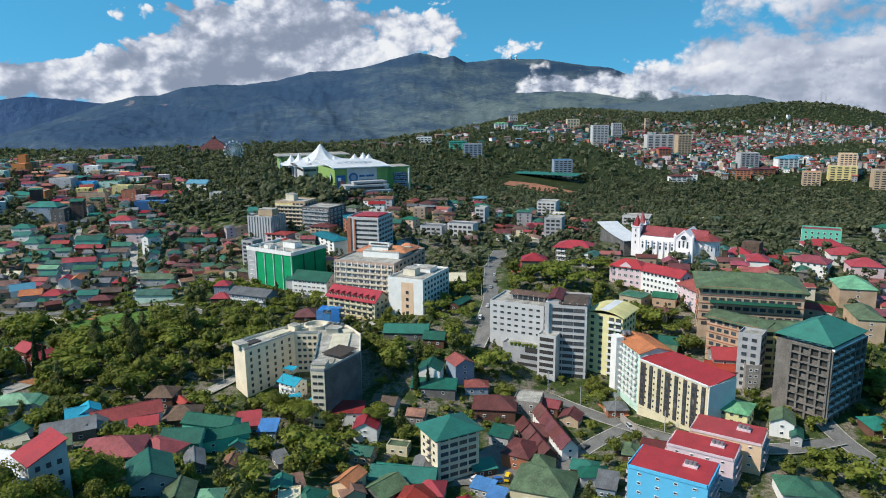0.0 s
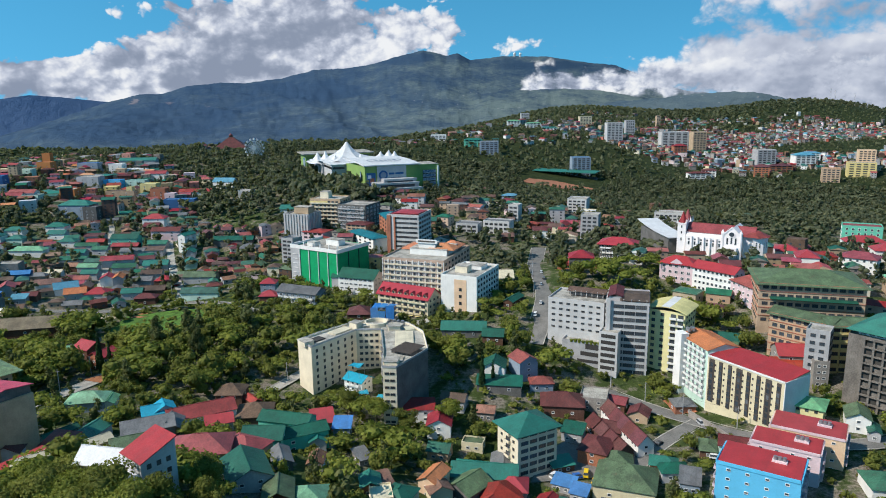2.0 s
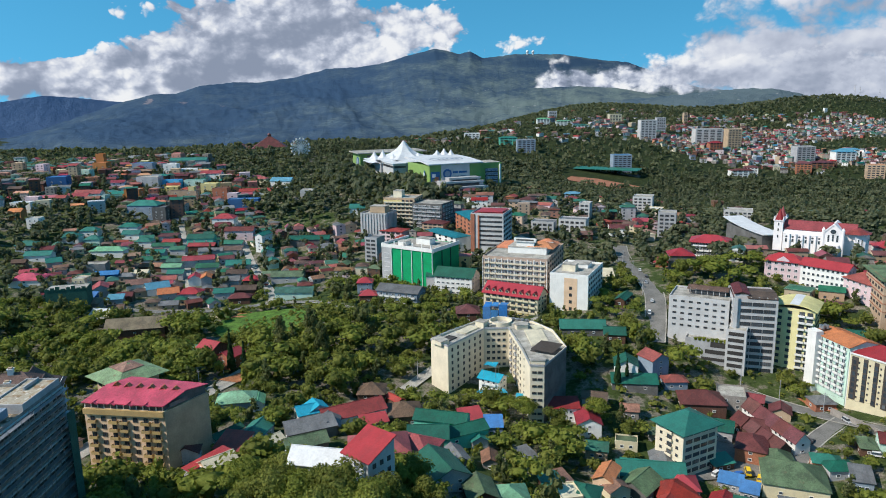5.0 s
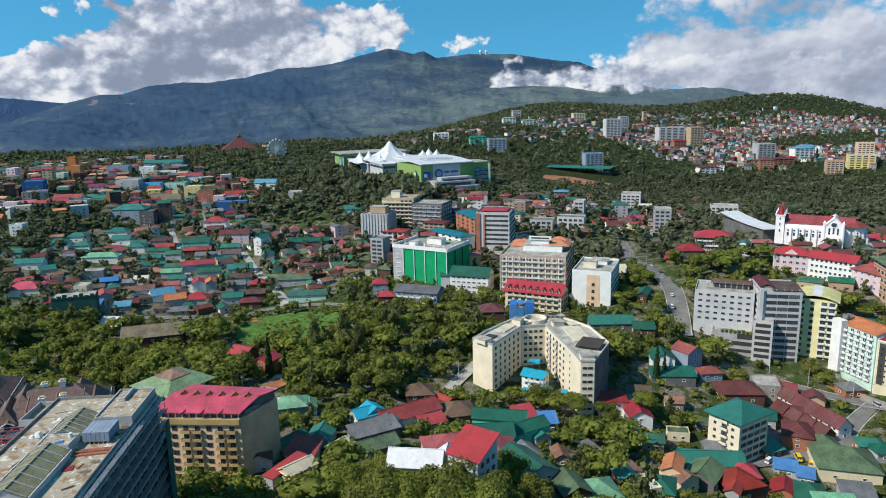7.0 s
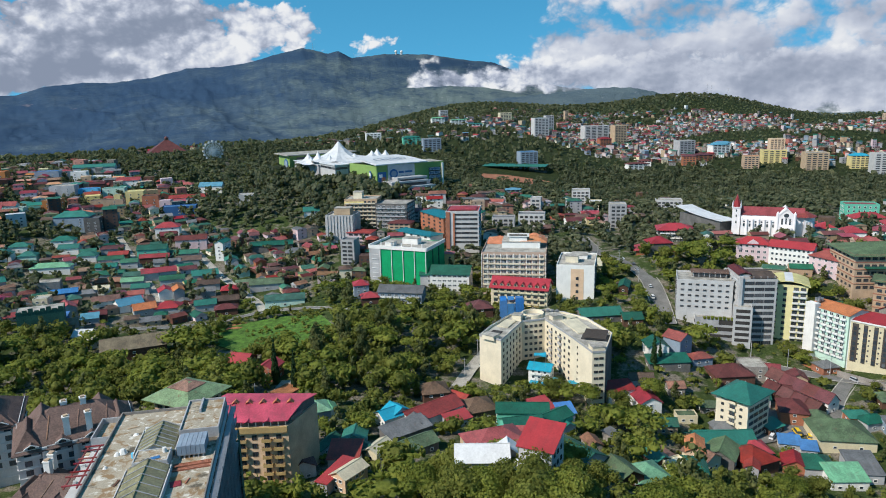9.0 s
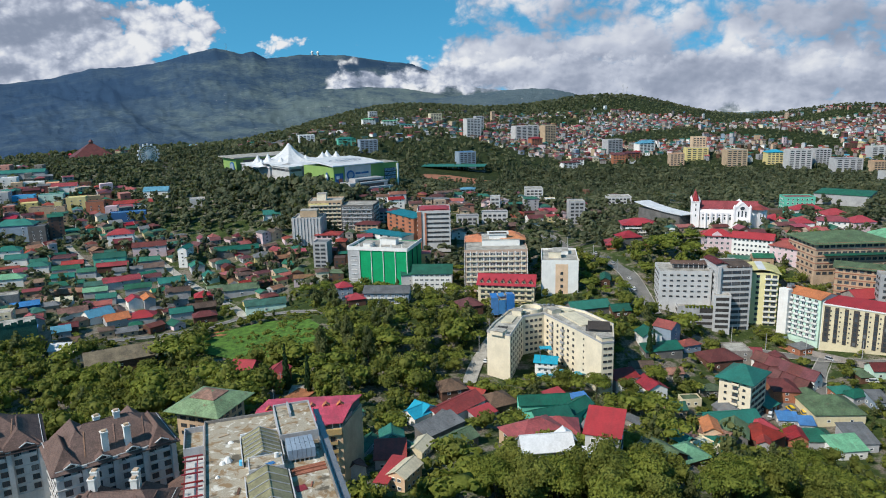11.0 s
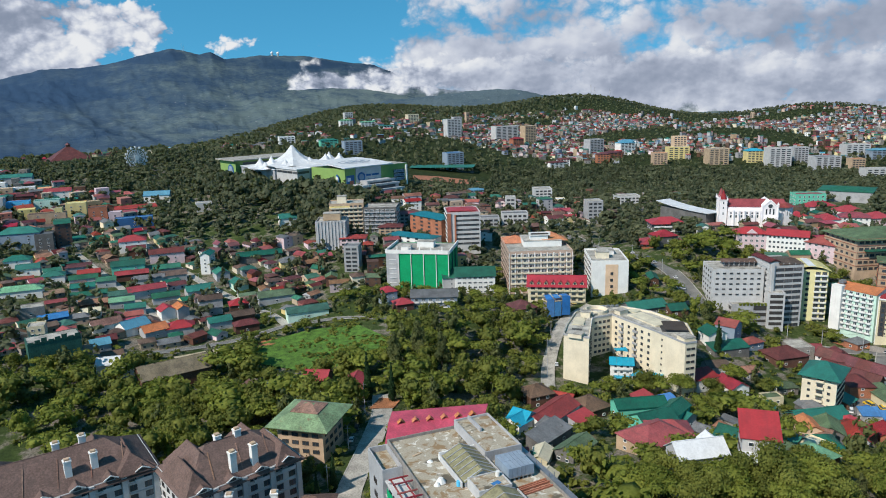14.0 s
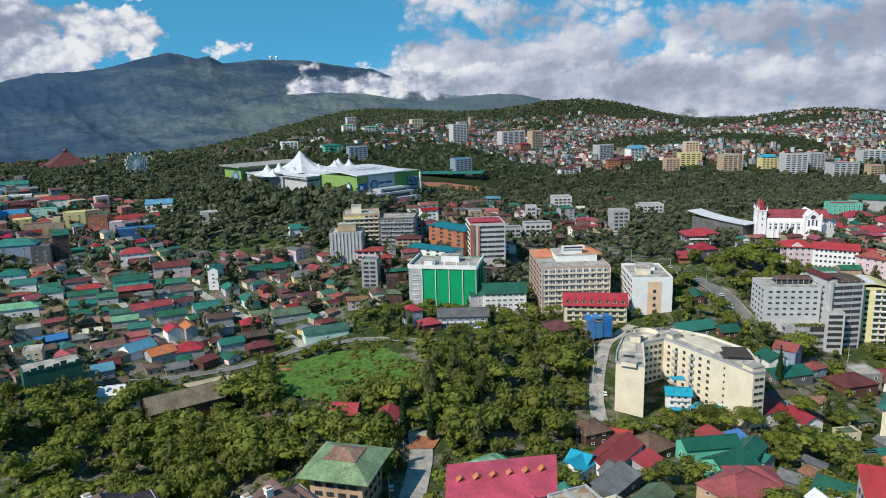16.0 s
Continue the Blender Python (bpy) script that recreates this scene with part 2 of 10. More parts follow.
def glass(name, tint=(0.03, 0.04, 0.05), rough=0.12):
    if name in MATERIALS:
        return MATERIALS[name]
    m = bpy.data.materials.new(name)
    m.use_nodes = True
    n = Nodes(m.node_tree)
    b = n.add("ShaderNodeBsdfPrincipled")
    info = n.add("ShaderNodeObjectInfo").outputs["Random"]
    n.put(b.inputs["Base Color"], n.ramp(n.math("ADD", n.math("MULTIPLY", info, 0.8), n.math("MULTIPLY", n.noise(n.add("ShaderNodeNewGeometry").outputs["Position"], 0.9, 2), 0.2)), [(0.0, tint), (0.75, tuple(c * 1.8 for c in tint)), (1.0, tuple(0.16 + c for c in tint))]))
    b.inputs["Roughness"].default_value = rough
    b.inputs["Specular IOR Level"].default_value = 0.6
    n.put(n.add("ShaderNodeOutputMaterial").inputs[0], b.outputs[0])
    MATERIALS[name] = m
    return m


ROOFS = {
    "green": surface("green_sheet", (0.022, 0.135, 0.085), 0.55, 0.25, 0.5, bump=0.05, spread=0.8, ribs=1.6, rust=0.25),
    "teal": surface("teal_sheet", (0.020, 0.165, 0.125), 0.5, 0.15, 0.5, bump=0.05, spread=0.3, ribs=1.6, rust=0.05),
    "deepgreen": surface("deep_green_sheet", (0.012, 0.105, 0.07), 0.5, 0.2, 0.5, bump=0.05, spread=0.25, ribs=1.6, rust=0.05),
    "mint": surface("mint_sheet", (0.15, 0.36, 0.20), 0.6, 0.25, 0.5, bump=0.05, spread=0.5, ribs=1.6, rust=0.35),
    "olive": surface("olive_sheet", (0.10, 0.155, 0.080), 0.65, 0.3, 0.5, bump=0.05, spread=0.4, ribs=1.6, rust=0.4),
    "red": surface("red_sheet", (0.29, 0.030, 0.030), 0.55, 0.22, 0.5, bump=0.05, spread=0.5, ribs=1.6, rust=0.18),
    "scarlet": surface("scarlet_sheet", (0.36, 0.036, 0.045), 0.5, 0.12, 0.5, bump=0.05, spread=0.15, ribs=1.6, rust=0.04),
    "pink": surface("pink_sheet", (0.50, 0.070, 0.120), 0.55, 0.20, 0.5, bump=0.05, spread=0.1, ribs=1.6, rust=0.02),
    "maroon": surface("maroon_sheet", (0.13, 0.03, 0.03), 0.6, 0.25, 0.5, bump=0.05, spread=0.5, ribs=1.6, rust=0.3),
    "brown": surface("brown_sheet", (0.12, 0.07, 0.05), 0.7, 0.3, 0.5, bump=0.05, spread=0.6, ribs=1.6, rust=0.5),
    "shingle": surface("brown_shingles", (0.150, 0.095, 0.080), 0.8, 0.25, 0.6, bump=0.2, spread=0.1, ribs=3.0),
    "grey": surface("grey_sheet", (0.15, 0.155, 0.16), 0.55, 0.25, 0.5, bump=0.05, spread=0.6, ribs=1.6, rust=0.45),
    "rusty": surface("rusty_sheet", (0.24, 0.12, 0.075), 0.7, 0.35, 0.5, bump=0.05, spread=0.6, ribs=1.6, rust=0.7),
    "blue": surface("blue_sheet", (0.03, 0.17, 0.42), 0.5, 0.15, 0.5, bump=0.05, spread=0.3, ribs=1.6, rust=0.03),
    "sky": surface("light_blue_sheet", (0.09, 0.27, 0.38), 0.5, 0.15, 0.5, bump=0.05, spread=0.2, ribs=1.6, rust=0.05),
    "cyan": surface("turquoise_sheet", (0.015, 0.31, 0.45), 0.5, 0.12, 0.5, bump=0.05, spread=0.1, ribs=1.6),
    "dusty": surface("dusty_brown_sheet", (0.185, 0.150, 0.098), 0.7, 0.3, 0.5, bump=0.05, ribs=1.6, rust=0.3),
    "bluegreen": surface("blue_green_sheet", (0.010, 0.145, 0.185), 0.5, 0.14, 0.5, bump=0.05, ribs=1.6, rust=0.03),
    "white": surface("white_sheet", (0.62, 0.63, 0.64), 0.5, 0.08, 0.5, bump=0.04, spread=0.2, ribs=1.6),
    "cream": surface("cream_sheet", (0.62, 0.56, 0.40), 0.6, 0.12, 0.5, bump=0.05, spread=0.2, ribs=1.6),
    "yellow": surface("pale_yellow_sheet", (0.60, 0.54, 0.24), 0.6, 0.12, 0.5, bump=0.05, spread=0.1, ribs=1.6),
    "orange": surface("orange_tiles", (0.52, 0.18, 0.07), 0.7, 0.2, 0.6, bump=0.15, spread=0.2, ribs=2.4),
    "concrete": surface("bare_concrete", (0.36, 0.34, 0.30), 0.9, 0.3, 0.45, bump=0.2, streaks=0.35, spread=0.2),
}
WALLS = {
    "white": surface("white_wall", (0.74, 0.73, 0.70), 0.8, 0.06, 0.4, streaks=0.18, spread=0.12),
    "ivory": surface("ivory_wall", (0.70, 0.62, 0.47), 0.8, 0.07, 0.4, streaks=0.14, spread=0.08),
    "cream": surface("cream_wall", (0.64, 0.56, 0.38), 0.8, 0.08, 0.4, streaks=0.15, spread=0.2),
    "yellow": surface("yellow_wall", (0.68, 0.56, 0.25), 0.8, 0.08, 0.4, streaks=0.15, spread=0.12),
    "lemon": surface("lemon_wall", (0.70, 0.64, 0.34), 0.8, 0.07, 0.4, streaks=0.15, spread=0.05),
    "grey": surface("grey_wall", (0.40, 0.40, 0.41), 0.85, 0.12, 0.4, streaks=0.25, spread=0.3),
    "palegrey": surface("pale_grey_wall", (0.49, 0.485, 0.48), 0.8, 0.08, 0.4, streaks=0.2, spread=0.1),
    "dark": surface("dark_wall", (0.14, 0.135, 0.13), 0.85, 0.2, 0.4, streaks=0.3, spread=0.3),
    "block": surface("concrete_block_wall", (0.27, 0.245, 0.22), 0.95, 0.2, 0.5, streaks=0.35, spread=0.3),
    "clay": surface("clay_wall", (0.47, 0.345, 0.27), 0.85, 0.1, 0.4, streaks=0.15),
    "rawblock": surface("raw_block_wall", (0.165, 0.148, 0.132), 0.95, 0.25, 0.5, streaks=0.4),
    "ochre": surface("ochre_wall", (0.46, 0.31, 0.13), 0.8, 0.12, 0.4, streaks=0.2, spread=0.12),
    "pink": surface("pink_wall", (0.66, 0.50, 0.52), 0.8, 0.08, 0.4, streaks=0.15, spread=0.1),
    "peach": surface("peach_wall", (0.68, 0.48, 0.32), 0.8, 0.08, 0.4, streaks=0.15, spread=0.1),
    "tan": surface("tan_wall", (0.46, 0.33, 0.22), 0.85, 0.12, 0.4, streaks=0.2, spread=0.2),
    "brick": surface("brick_red_wall", (0.38, 0.14, 0.08), 0.85, 0.18, 0.5, streaks=0.15, spread=0.2),
    "wood": surface("dark_wood_wall", (0.12, 0.06, 0.04), 0.85, 0.25, 0.5, streaks=0.2, spread=0.3),
    "blue": surface("sky_blue_wall", (0.10, 0.47, 0.74), 0.75, 0.05, 0.4, streaks=0.08, spread=0.05),
    "deepblue": surface("deep_blue_wall", (0.025, 0.11, 0.27), 0.75, 0.1, 0.4, streaks=0.08, spread=0.1),
    "steel": surface("blue_grey_wall", (0.23, 0.29, 0.36), 0.8, 0.1, 0.4, streaks=0.15, spread=0.1),
    "mint": surface("mint_wall", (0.50, 0.68, 0.58), 0.8, 0.08, 0.4, streaks=0.12, spread=0.1),
    "jade": surface("jade_wall", (0.12, 0.50, 0.36), 0.75, 0.08, 0.4, streaks=0.12, spread=0.1),
    "lime": surface("lime_wall", (0.22, 0.34, 0.10), 0.7, 0.06, 0.4, streaks=0.06),
    "orange": surface("orange_wall", (0.50, 0.19, 0.06), 0.8, 0.08, 0.4, streaks=0.12, spread=0.1),
    "net": surface("green_netting", (0.0, 0.30, 0.115), 0.75, 0.14, 0.6, bump=0.3, streaks=0.2),
    "darknet": surface("dark_green_netting", (0.03, 0.105, 0.08), 0.9, 0.25, 0.6, bump=0.3, streaks=0.2),
    "church": surface("church_plaster", (0.80, 0.76, 0.76), 0.8, 0.05, 0.4, streaks=0.1),
}
GLASS = glass("window_glass")
BLUEGLASS = glass("blue_glass", (0.03, 0.07, 0.13))
FRAME = surface("white_frame", (0.72, 0.72, 0.70), 0.6, 0.05)
TRIM = surface("pale_trim", (0.66, 0.64, 0.60), 0.8, 0.1, streaks=0.2)
DARKTRIM = surface("dark_trim", (0.07, 0.06, 0.055), 0.7, 0.1)
STEEL = surface("steel", (0.32, 0.32, 0.33), 0.45, 0.1, metal=0.6)
ASPHALT = surface("worn_asphalt", (0.17, 0.165, 0.155), 0.95, 0.2, 0.5, bump=0.1)
PAVING = surface("pale_paving", (0.36, 0.34, 0.30), 0.95, 0.25, 0.5, bump=0.1)
BARK = surface("bark", (0.10, 0.075, 0.055), 0.95, 0.3, 0.6, bump=0.6)
LEAF = {
    "broad": leaves("broad_leaves", (0.098, 0.118, 0.024), (0.275, 0.290, 0.062), 0.45, 0.9, 0.5),
    "bright": leaves("bright_leaves", (0.112, 0.148, 0.024), (0.310, 0.335, 0.062), 0.45, 0.9, 0.5),
    "pine": leaves("pine_needles", (0.058, 0.076, 0.028), (0.175, 0.185, 0.066), 0.3, 0.9, 0.5),
    "dark": leaves("dark_needles", (0.008, 0.028, 0.010), (0.026, 0.060, 0.016), 0.08),
    # greens paled and greyed: air haze put into the leaf colour
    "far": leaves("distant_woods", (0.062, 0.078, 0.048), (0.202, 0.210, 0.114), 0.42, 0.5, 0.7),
}


# ---- the lie of the land ----
HILLS_NEAR = [(120, 412, 30, -13.0), (-260, 120, 150, 15.5), (-60, 120, 150, -0.3), (140, 120, 150, -7.9), (-300, 200, 80, -5.4), (-180, 200, 80, -23.1), (-90, 200, 80, 40.1), (0, 200, 80, -45.4), (90, 200, 80, 13.9), (200, 200, 80, -18.9), (-350, 300, 70, -16.5), (-220, 300, 70, 7.9), (-110, 300, 70, -22.0), (-40, 300, 70, -2.9), (30, 300, 70, -6.2), (95, 300, 70, 7.2), (180, 300, 70, -4.9), (-60, 345, 50, 4.8), (0, 345, 50, 8.6), (60, 345, 50, -23.8), (110, 345, 50, -19.6), (-330, 395, 75, 5.6), (-230, 395, 75, -19.4), (-130, 395, 75, 28.9), (-60, 395, 75, -36.8)]
HILLS_MID = [(0, 395, 75, 29.6), (60, 395, 75, -5.1), (130, 395, 75, 38.1), (210, 395, 75, -6.7), (-380, 540, 130, -1.4), (-230, 540, 130, -16.7), (-80, 540, 130, -5.5), (80, 540, 130, -13.8), (260, 540, 130, 16.4), (-520, 720, 170, 31.0), (-330, 720, 170, -37.3), (-120, 720, 170, 47.4), (90, 720, 170, 6.7), (320, 720, 170, 4.0), (-600, 950, 260, 14.5), (-250, 950, 260, 25.5), (100, 950, 260, -38.2), (450, 950, 260, 4.4), (800, 950, 260, -24.8), (-900, 1300, 230, 35.6), (-600, 1300, 230, -6.1), (-300, 1300, 230, 32.7), (0, 1300, 230, -0.4), (300, 1300, 230, 10.1)]
HILLS_FAR = [(600, 1300, 230, -20.1), (900, 1300, 230, 49.3), (-1000, 1750, 270, -16.8), (-600, 1750, 270, 5.8), (-200, 1750, 270, -1.2), (200, 1750, 270, 56.8), (550, 1750, 270, -15.0), (900, 1750, 270, 23.9), (1250, 1750, 270, -47.7), (1600, 1750, 270, 64.6), (-1100, 2250, 300, -79.2), (-600, 2250, 300, 1.7), (-100, 2250, 300, -34.4), (350, 2250, 300, 67.5), (750, 2250, 300, -41.3), (1150, 2250, 300, 152.3), (1500, 2250, 300, -63.5), (1900, 2250, 300, -37.0), (-700, 2700, 330, -39.4), (-100, 2700, 330, -29.2), (500, 2700, 330, 75.0), (900, 2700, 330, -6.0), (1300, 2700, 330, -49.4), (1700, 2700, 330, 124.1)]
HILLS_RIM = [(1490, 1560, 170, 36.0), ]
HILLS = np.array(HILLS_NEAR + HILLS_MID + HILLS_FAR + HILLS_RIM, float)


def ground(x, y):
    """Height of the land, also for arrays."""
    x, y = np.asarray(x, float), np.asarray(y, float)
    z = np.full(np.broadcast(x, y).shape, 20.0)
    for hx, hy, s, h in HILLS:
        z = z + h * np.exp(-((x - hx) ** 2 + (y - hy) ** 2) / (2 * s * s))
    return z


# ---- building kit ----
class Shape:
    """Collects boxes and faces; mesh() makes one mesh of them."""

    def __init__(self):
        self.v, self.f, self.m = [], [], []

    def face(self, pts, mat=0):
        k = len(self.v)
        self.v += [tuple(p) for p in pts]
        self.f.append(tuple(range(k, k + len(pts))))
        self.m.append(mat)

    def box(self, x, y, z, sx, sy, sz, mat=0, turn=0.0):
        """A box on its base centre."""
        c, s = math.cos(radians(turn)), math.sin(radians(turn))
        k = len(self.v)
        for dz in (0, sz):
            for ax, ay in ((-1, -1), (1, -1), (1, 1), (-1, 1)):
                u, w = ax * sx / 2, ay * sy / 2
                self.v.append((x + u * c - w * s, y + u * s + w * c, z + dz))
        for q in ((0, 3, 2, 1), (4, 5, 6, 7), (0, 1, 5, 4), (1, 2, 6, 5), (2, 3, 7, 6), (3, 0, 4, 7)):
            self.f.append(tuple(k + i for i in q))
            self.m.append(mat)
        return self

    def prism(self, poly, z0, z1, mat=0, top=None):
        """Upright walls over a plan that runs counter-clockwise, with floor and top."""
        k, c = len(self.v), len(poly)
        tops = z1 if isinstance(z1, (list, tuple)) else [z1] * c
        self.v += [(x, y, z0) for x, y in poly] + [(x, y, t) for (x, y), t in zip(poly, tops)]
        for i in range(c):
            j = (i + 1) % c
            self.f.append((k + i, k + j, k + c + j, k + c + i))
            self.m.append(mat)
        self.f.append(tuple(k + c + i for i in range(c)))
        self.m.append(mat if top is None else top)
        self.f.append(tuple(k + i for i in reversed(range(c))))
        self.m.append(mat)
        return self

    def drum(self, x, y, z, r0, r1, h, sides=10, mat=0):
        k = len(self.v)
        for zz, r in ((z, r0), (z + h, r1)):
            for i in range(sides):
                a = 2 * math.pi * i / sides
                self.v.append((x + r * math.cos(a), y + r * math.sin(a), zz))
        for i in range(sides):
            j = (i + 1) % sides
            self.f.append((k + i, k + j, k + sides + j, k + sides + i))
            self.m.append(mat)
        self.f.append(tuple(k + sides + i for i in range(sides)))
        self.m.append(mat)
        self.f.append(tuple(k + i for i in reversed(range(sides))))
        self.m.append(mat)
        return self

    def beam(self, a, b, w, mat=0):
        """A square bar between two points."""
        a, b = Vector(a), Vector(b)
        t = (b - a).normalized()
        s = t.cross(Vector((0, 0, 1)) if abs(t.z) < 0.95 else Vector((1, 0, 0))).normalized() * w / 2
        u = t.cross(s).normalized() * w / 2
        k = len(self.v)
        for p in (a, b):
            self.v += [tuple(p - s - u), tuple(p + s - u), tuple(p + s + u), tuple(p - s + u)]
        for q in ((0, 3, 2, 1), (4, 5, 6, 7), (0, 1, 5, 4), (1, 2, 6, 5), (2, 3, 7, 6), (3, 0, 4, 7)):
            self.f.append(tuple(k + i for i in q))
            self.m.append(mat)
        return self

    def mesh(self, name, mats):
        me = bpy.data.meshes.new(name)
        me.from_pydata(self.v, [], self.f)
        for m in mats if isinstance(mats, (list, tuple)) else [mats]:
            me.materials.append(m)
        if len(me.materials) > 1:
            me.polygons.foreach_set("material_index", self.m)
        me.update()
        return me


def part(name, shape, mats, parent, label="", at=None):
    """One mesh object under a thing or a part."""
    me = shape.mesh(name, mats) if isinstance(shape, Shape) else shape
    ob = new(name, me)
    ob.parent = parent
    if at is not None:
        ob.matrix_basis = at
    if label:
        ob["label"] = label
    return ob


def thing(name, x, y, z, turn=0.0, label="", category="", group="", kind=""):
    ob = new(name)
    ob.empty_display_size = 1.0
    ob.matrix_basis = pose(x, y, z, 0, 0, turn)
    return tagged(ob, label, category, group, kind)


TAKEN = {}          # plans of what stands on the land, by 40 m squares: centre, half sizes, turn


def take(x, y, hw, hd, turn=0.0, spare=0.0):
    row = (x, y, hw + spare, hd + spare, math.cos(radians(turn)), math.sin(radians(turn)))
    reach = math.hypot(row[2], row[3]) + 9.0
    for i in range(int((x - reach) // 40), int((x + reach) // 40) + 1):
        for j in range(int((y - reach) // 40), int((y + reach) // 40) + 1):
            TAKEN.setdefault((i, j), []).append(row)


def free(x, y, margin=0.0):
    for cx, cy, hw, hd, c, s in TAKEN.get((int(x // 40), int(y // 40)), ()):
        dx, dy = x - cx, y - cy
        if abs(dx * c + dy * s) < hw + margin and abs(dy * c - dx * s) < hd + margin:
            return False
    return True


WINDOWS = {}


def window_mesh(w, h, style="plain"):
    """A window as one piece: a frame proud of the wall, with panes set back between mullions."""
    key = (round(w, 2), round(h, 2), style)
    if key in WINDOWS:
        return WINDOWS[key]
    s, t, out, back = Shape(), 0.12 if w < 2.5 else 0.16, 0.18, 0.05
    n = 1 if style == "arch" else max(1, round(w / 1.1))
    cell = (w - t * (n + 1)) / n
    xs = [-w / 2]
    for i in range(n):
        xs += [-w / 2 + t + i * (cell + t), -w / 2 + (i + 1) * (cell + t)]
    xs.append(w / 2)
    zs = [0, t, h - t, h]
    grid = {}
    for i, x in enumerate(xs):
        for j, z in enumerate(zs):
            grid[i, j] = len(s.v)
            s.v.append((x, -out, z))
    quads = []
    for i in range(len(xs) - 1):
        for j in range(3):
            a, b, c, d = grid[i, j], grid[i + 1, j], grid[i + 1, j + 1], grid[i, j + 1]
            if j == 1 and i % 2 == 1:
                k = len(s.v)
                s.v += [(s.v[q][0], -back, s.v[q][2]) for q in (a, b, c, d)]
                quads.append(((k, k + 1, k + 2, k + 3), 1))
                for p, q in ((0, 1), (1, 2), (2, 3), (3, 0)):
                    quads.append((((a, b, c, d)[p], (a, b, c, d)[q], k + q, k + p), 0))
            else:
                quads.append(((a, b, c, d), 0))
    last = len(xs) - 1
    rim = [grid[0, 0], grid[last, 0], grid[last, 3], grid[0, 3]]
    k = len(s.v)
    s.v += [(s.v[q][0], 0.0, s.v[q][2]) for q in rim]
    for p in range(4):
        quads.append(((rim[(p + 1) % 4], rim[p], k + p, k + (p + 1) % 4), 0))
    s.f, s.m = [q[0] for q in quads], [q[1] for q in quads]
    WINDOWS[key] = s.mesh("window", [DARKTRIM if style == "dark" else FRAME, BLUEGLASS if style == "blue" else GLASS])
    return WINDOWS[key]


BALCONIES = {}


def balcony_mesh(w, mat, out=1.1):
    """A balcony tray as one piece: slab, front and end rails."""
    key = (round(w, 2), mat.name, out)
    if key not in BALCONIES:
        s, t = Shape(), 0.12
        o = [(-w / 2, 0), (-w / 2, -out), (w / 2, -out), (w / 2, 0)]
        i = [(-w / 2 + t, 0), (-w / 2 + t, -out + t), (w / 2 - t, -out + t), (w / 2 - t, 0)]
        s.v = [(x, y, -0.15) for x, y in o] + [(x, y, 1.0) for x, y in o] + [(x, y, 1.0) for x, y in i] + [(x, y, 0.03) for x, y in i]
        for k in range(3):
            s.f += [(k, k + 1, k + 5, k + 4), (k + 4, k + 5, k + 9, k + 8), (k + 8, k + 9, k + 13, k + 12)]
        s.f += [(12, 13, 14, 15), (3, 2, 1, 0)]
        s.m = [0] * len(s.f)
        BALCONIES[key] = s.mesh("balcony", [mat])
    return BALCONIES[key]


def facade(parent, p, q, floors, fh, cols, w, h, sill=0.9, style="plain", margin=1.0, first=0, z0=0.0, balcony=None, skip=()):
    """Rows of windows along the wall from p to q, seen from outside with p on the left; places are in the parent's own metres."""
    a = math.degrees(math.atan2(q[1] - p[1], q[0] - p[0]))
    length = math.hypot(q[0] - p[0], q[1] - p[1])
    ux, uy = (q[0] - p[0]) / length, (q[1] - p[1]) / length
    step = (length - 2 * margin) / cols
    for k in range(first, floors):
        for i in range(cols):
            if (k, i) in skip or i in skip:
                continue
            r = margin + (i + 0.5) * step
            x, y, z = p[0] + ux * r, p[1] + uy * r, z0 + k * fh + sill
            part("window", window_mesh(w, h, style), None, parent, at=pose(x, y, z, 0, 0, a))
            if balcony:
                part("balcony", balcony_mesh(min(step * 0.9, w + 1.2), balcony), None, parent, at=pose(x, y, z - sill + 0.1, 0, 0, a))


def ledges(parent, p, q, floors, fh, mat, out=0.5, high=0.35, first=1, z0=0.0, name="ledge"):
    """A slab edge along the wall at each storey."""
    a = math.degrees(math.atan2(q[1] - p[1], q[0] - p[0]))
    length = math.hypot(q[0] - p[0], q[1] - p[1])
    me = Shape().box(0, -out / 2, 0, length, out, high).mesh(name, mat)
    for k in range(first, floors + 1):
        part(name, me, None, parent, at=pose((p[0] + q[0]) / 2, (p[1] + q[1]) / 2, z0 + k * fh - high, 0, 0, a))


def inset(poly, t):
    """The plan drawn in by t."""
    out, c = [], len(poly)
    for i in range(c):
        p, q, r = Vector(poly[i - 1]), Vector(poly[i]), Vector(poly[(i + 1) % c])
        a, b = (q - p).normalized(), (r - q).normalized()
        na, nb = Vector((-a.y, a.x)), Vector((-b.y, b.x))
        m = (na + nb).normalized()
        out.append(tuple(q + m * t / max(0.35, m.dot(na))))
    return out


def tub(poly, z0, deck, high, thick=0.3):
    """Walls over a plan with a parapet round a sunken roof deck, in one piece."""
    s, c = Shape(), len(poly)
    inner = inset(poly, thick)
    s.v = [(x, y, z0) for x, y in poly] + [(x, y, deck + high) for x, y in poly] + [(x, y, deck + high) for x, y in inner] + [(x, y, deck) for x, y in inner]
    for ring in range(3):
        for i in range(c):
            j = (i + 1) % c
            s.f.append((ring * c + i, ring * c + j, (ring + 1) * c + j, (ring + 1) * c + i))
    s.f += [tuple(3 * c + i for i in range(c)), tuple(reversed(range(c)))]
    s.m = [0] * len(s.f)
    return s


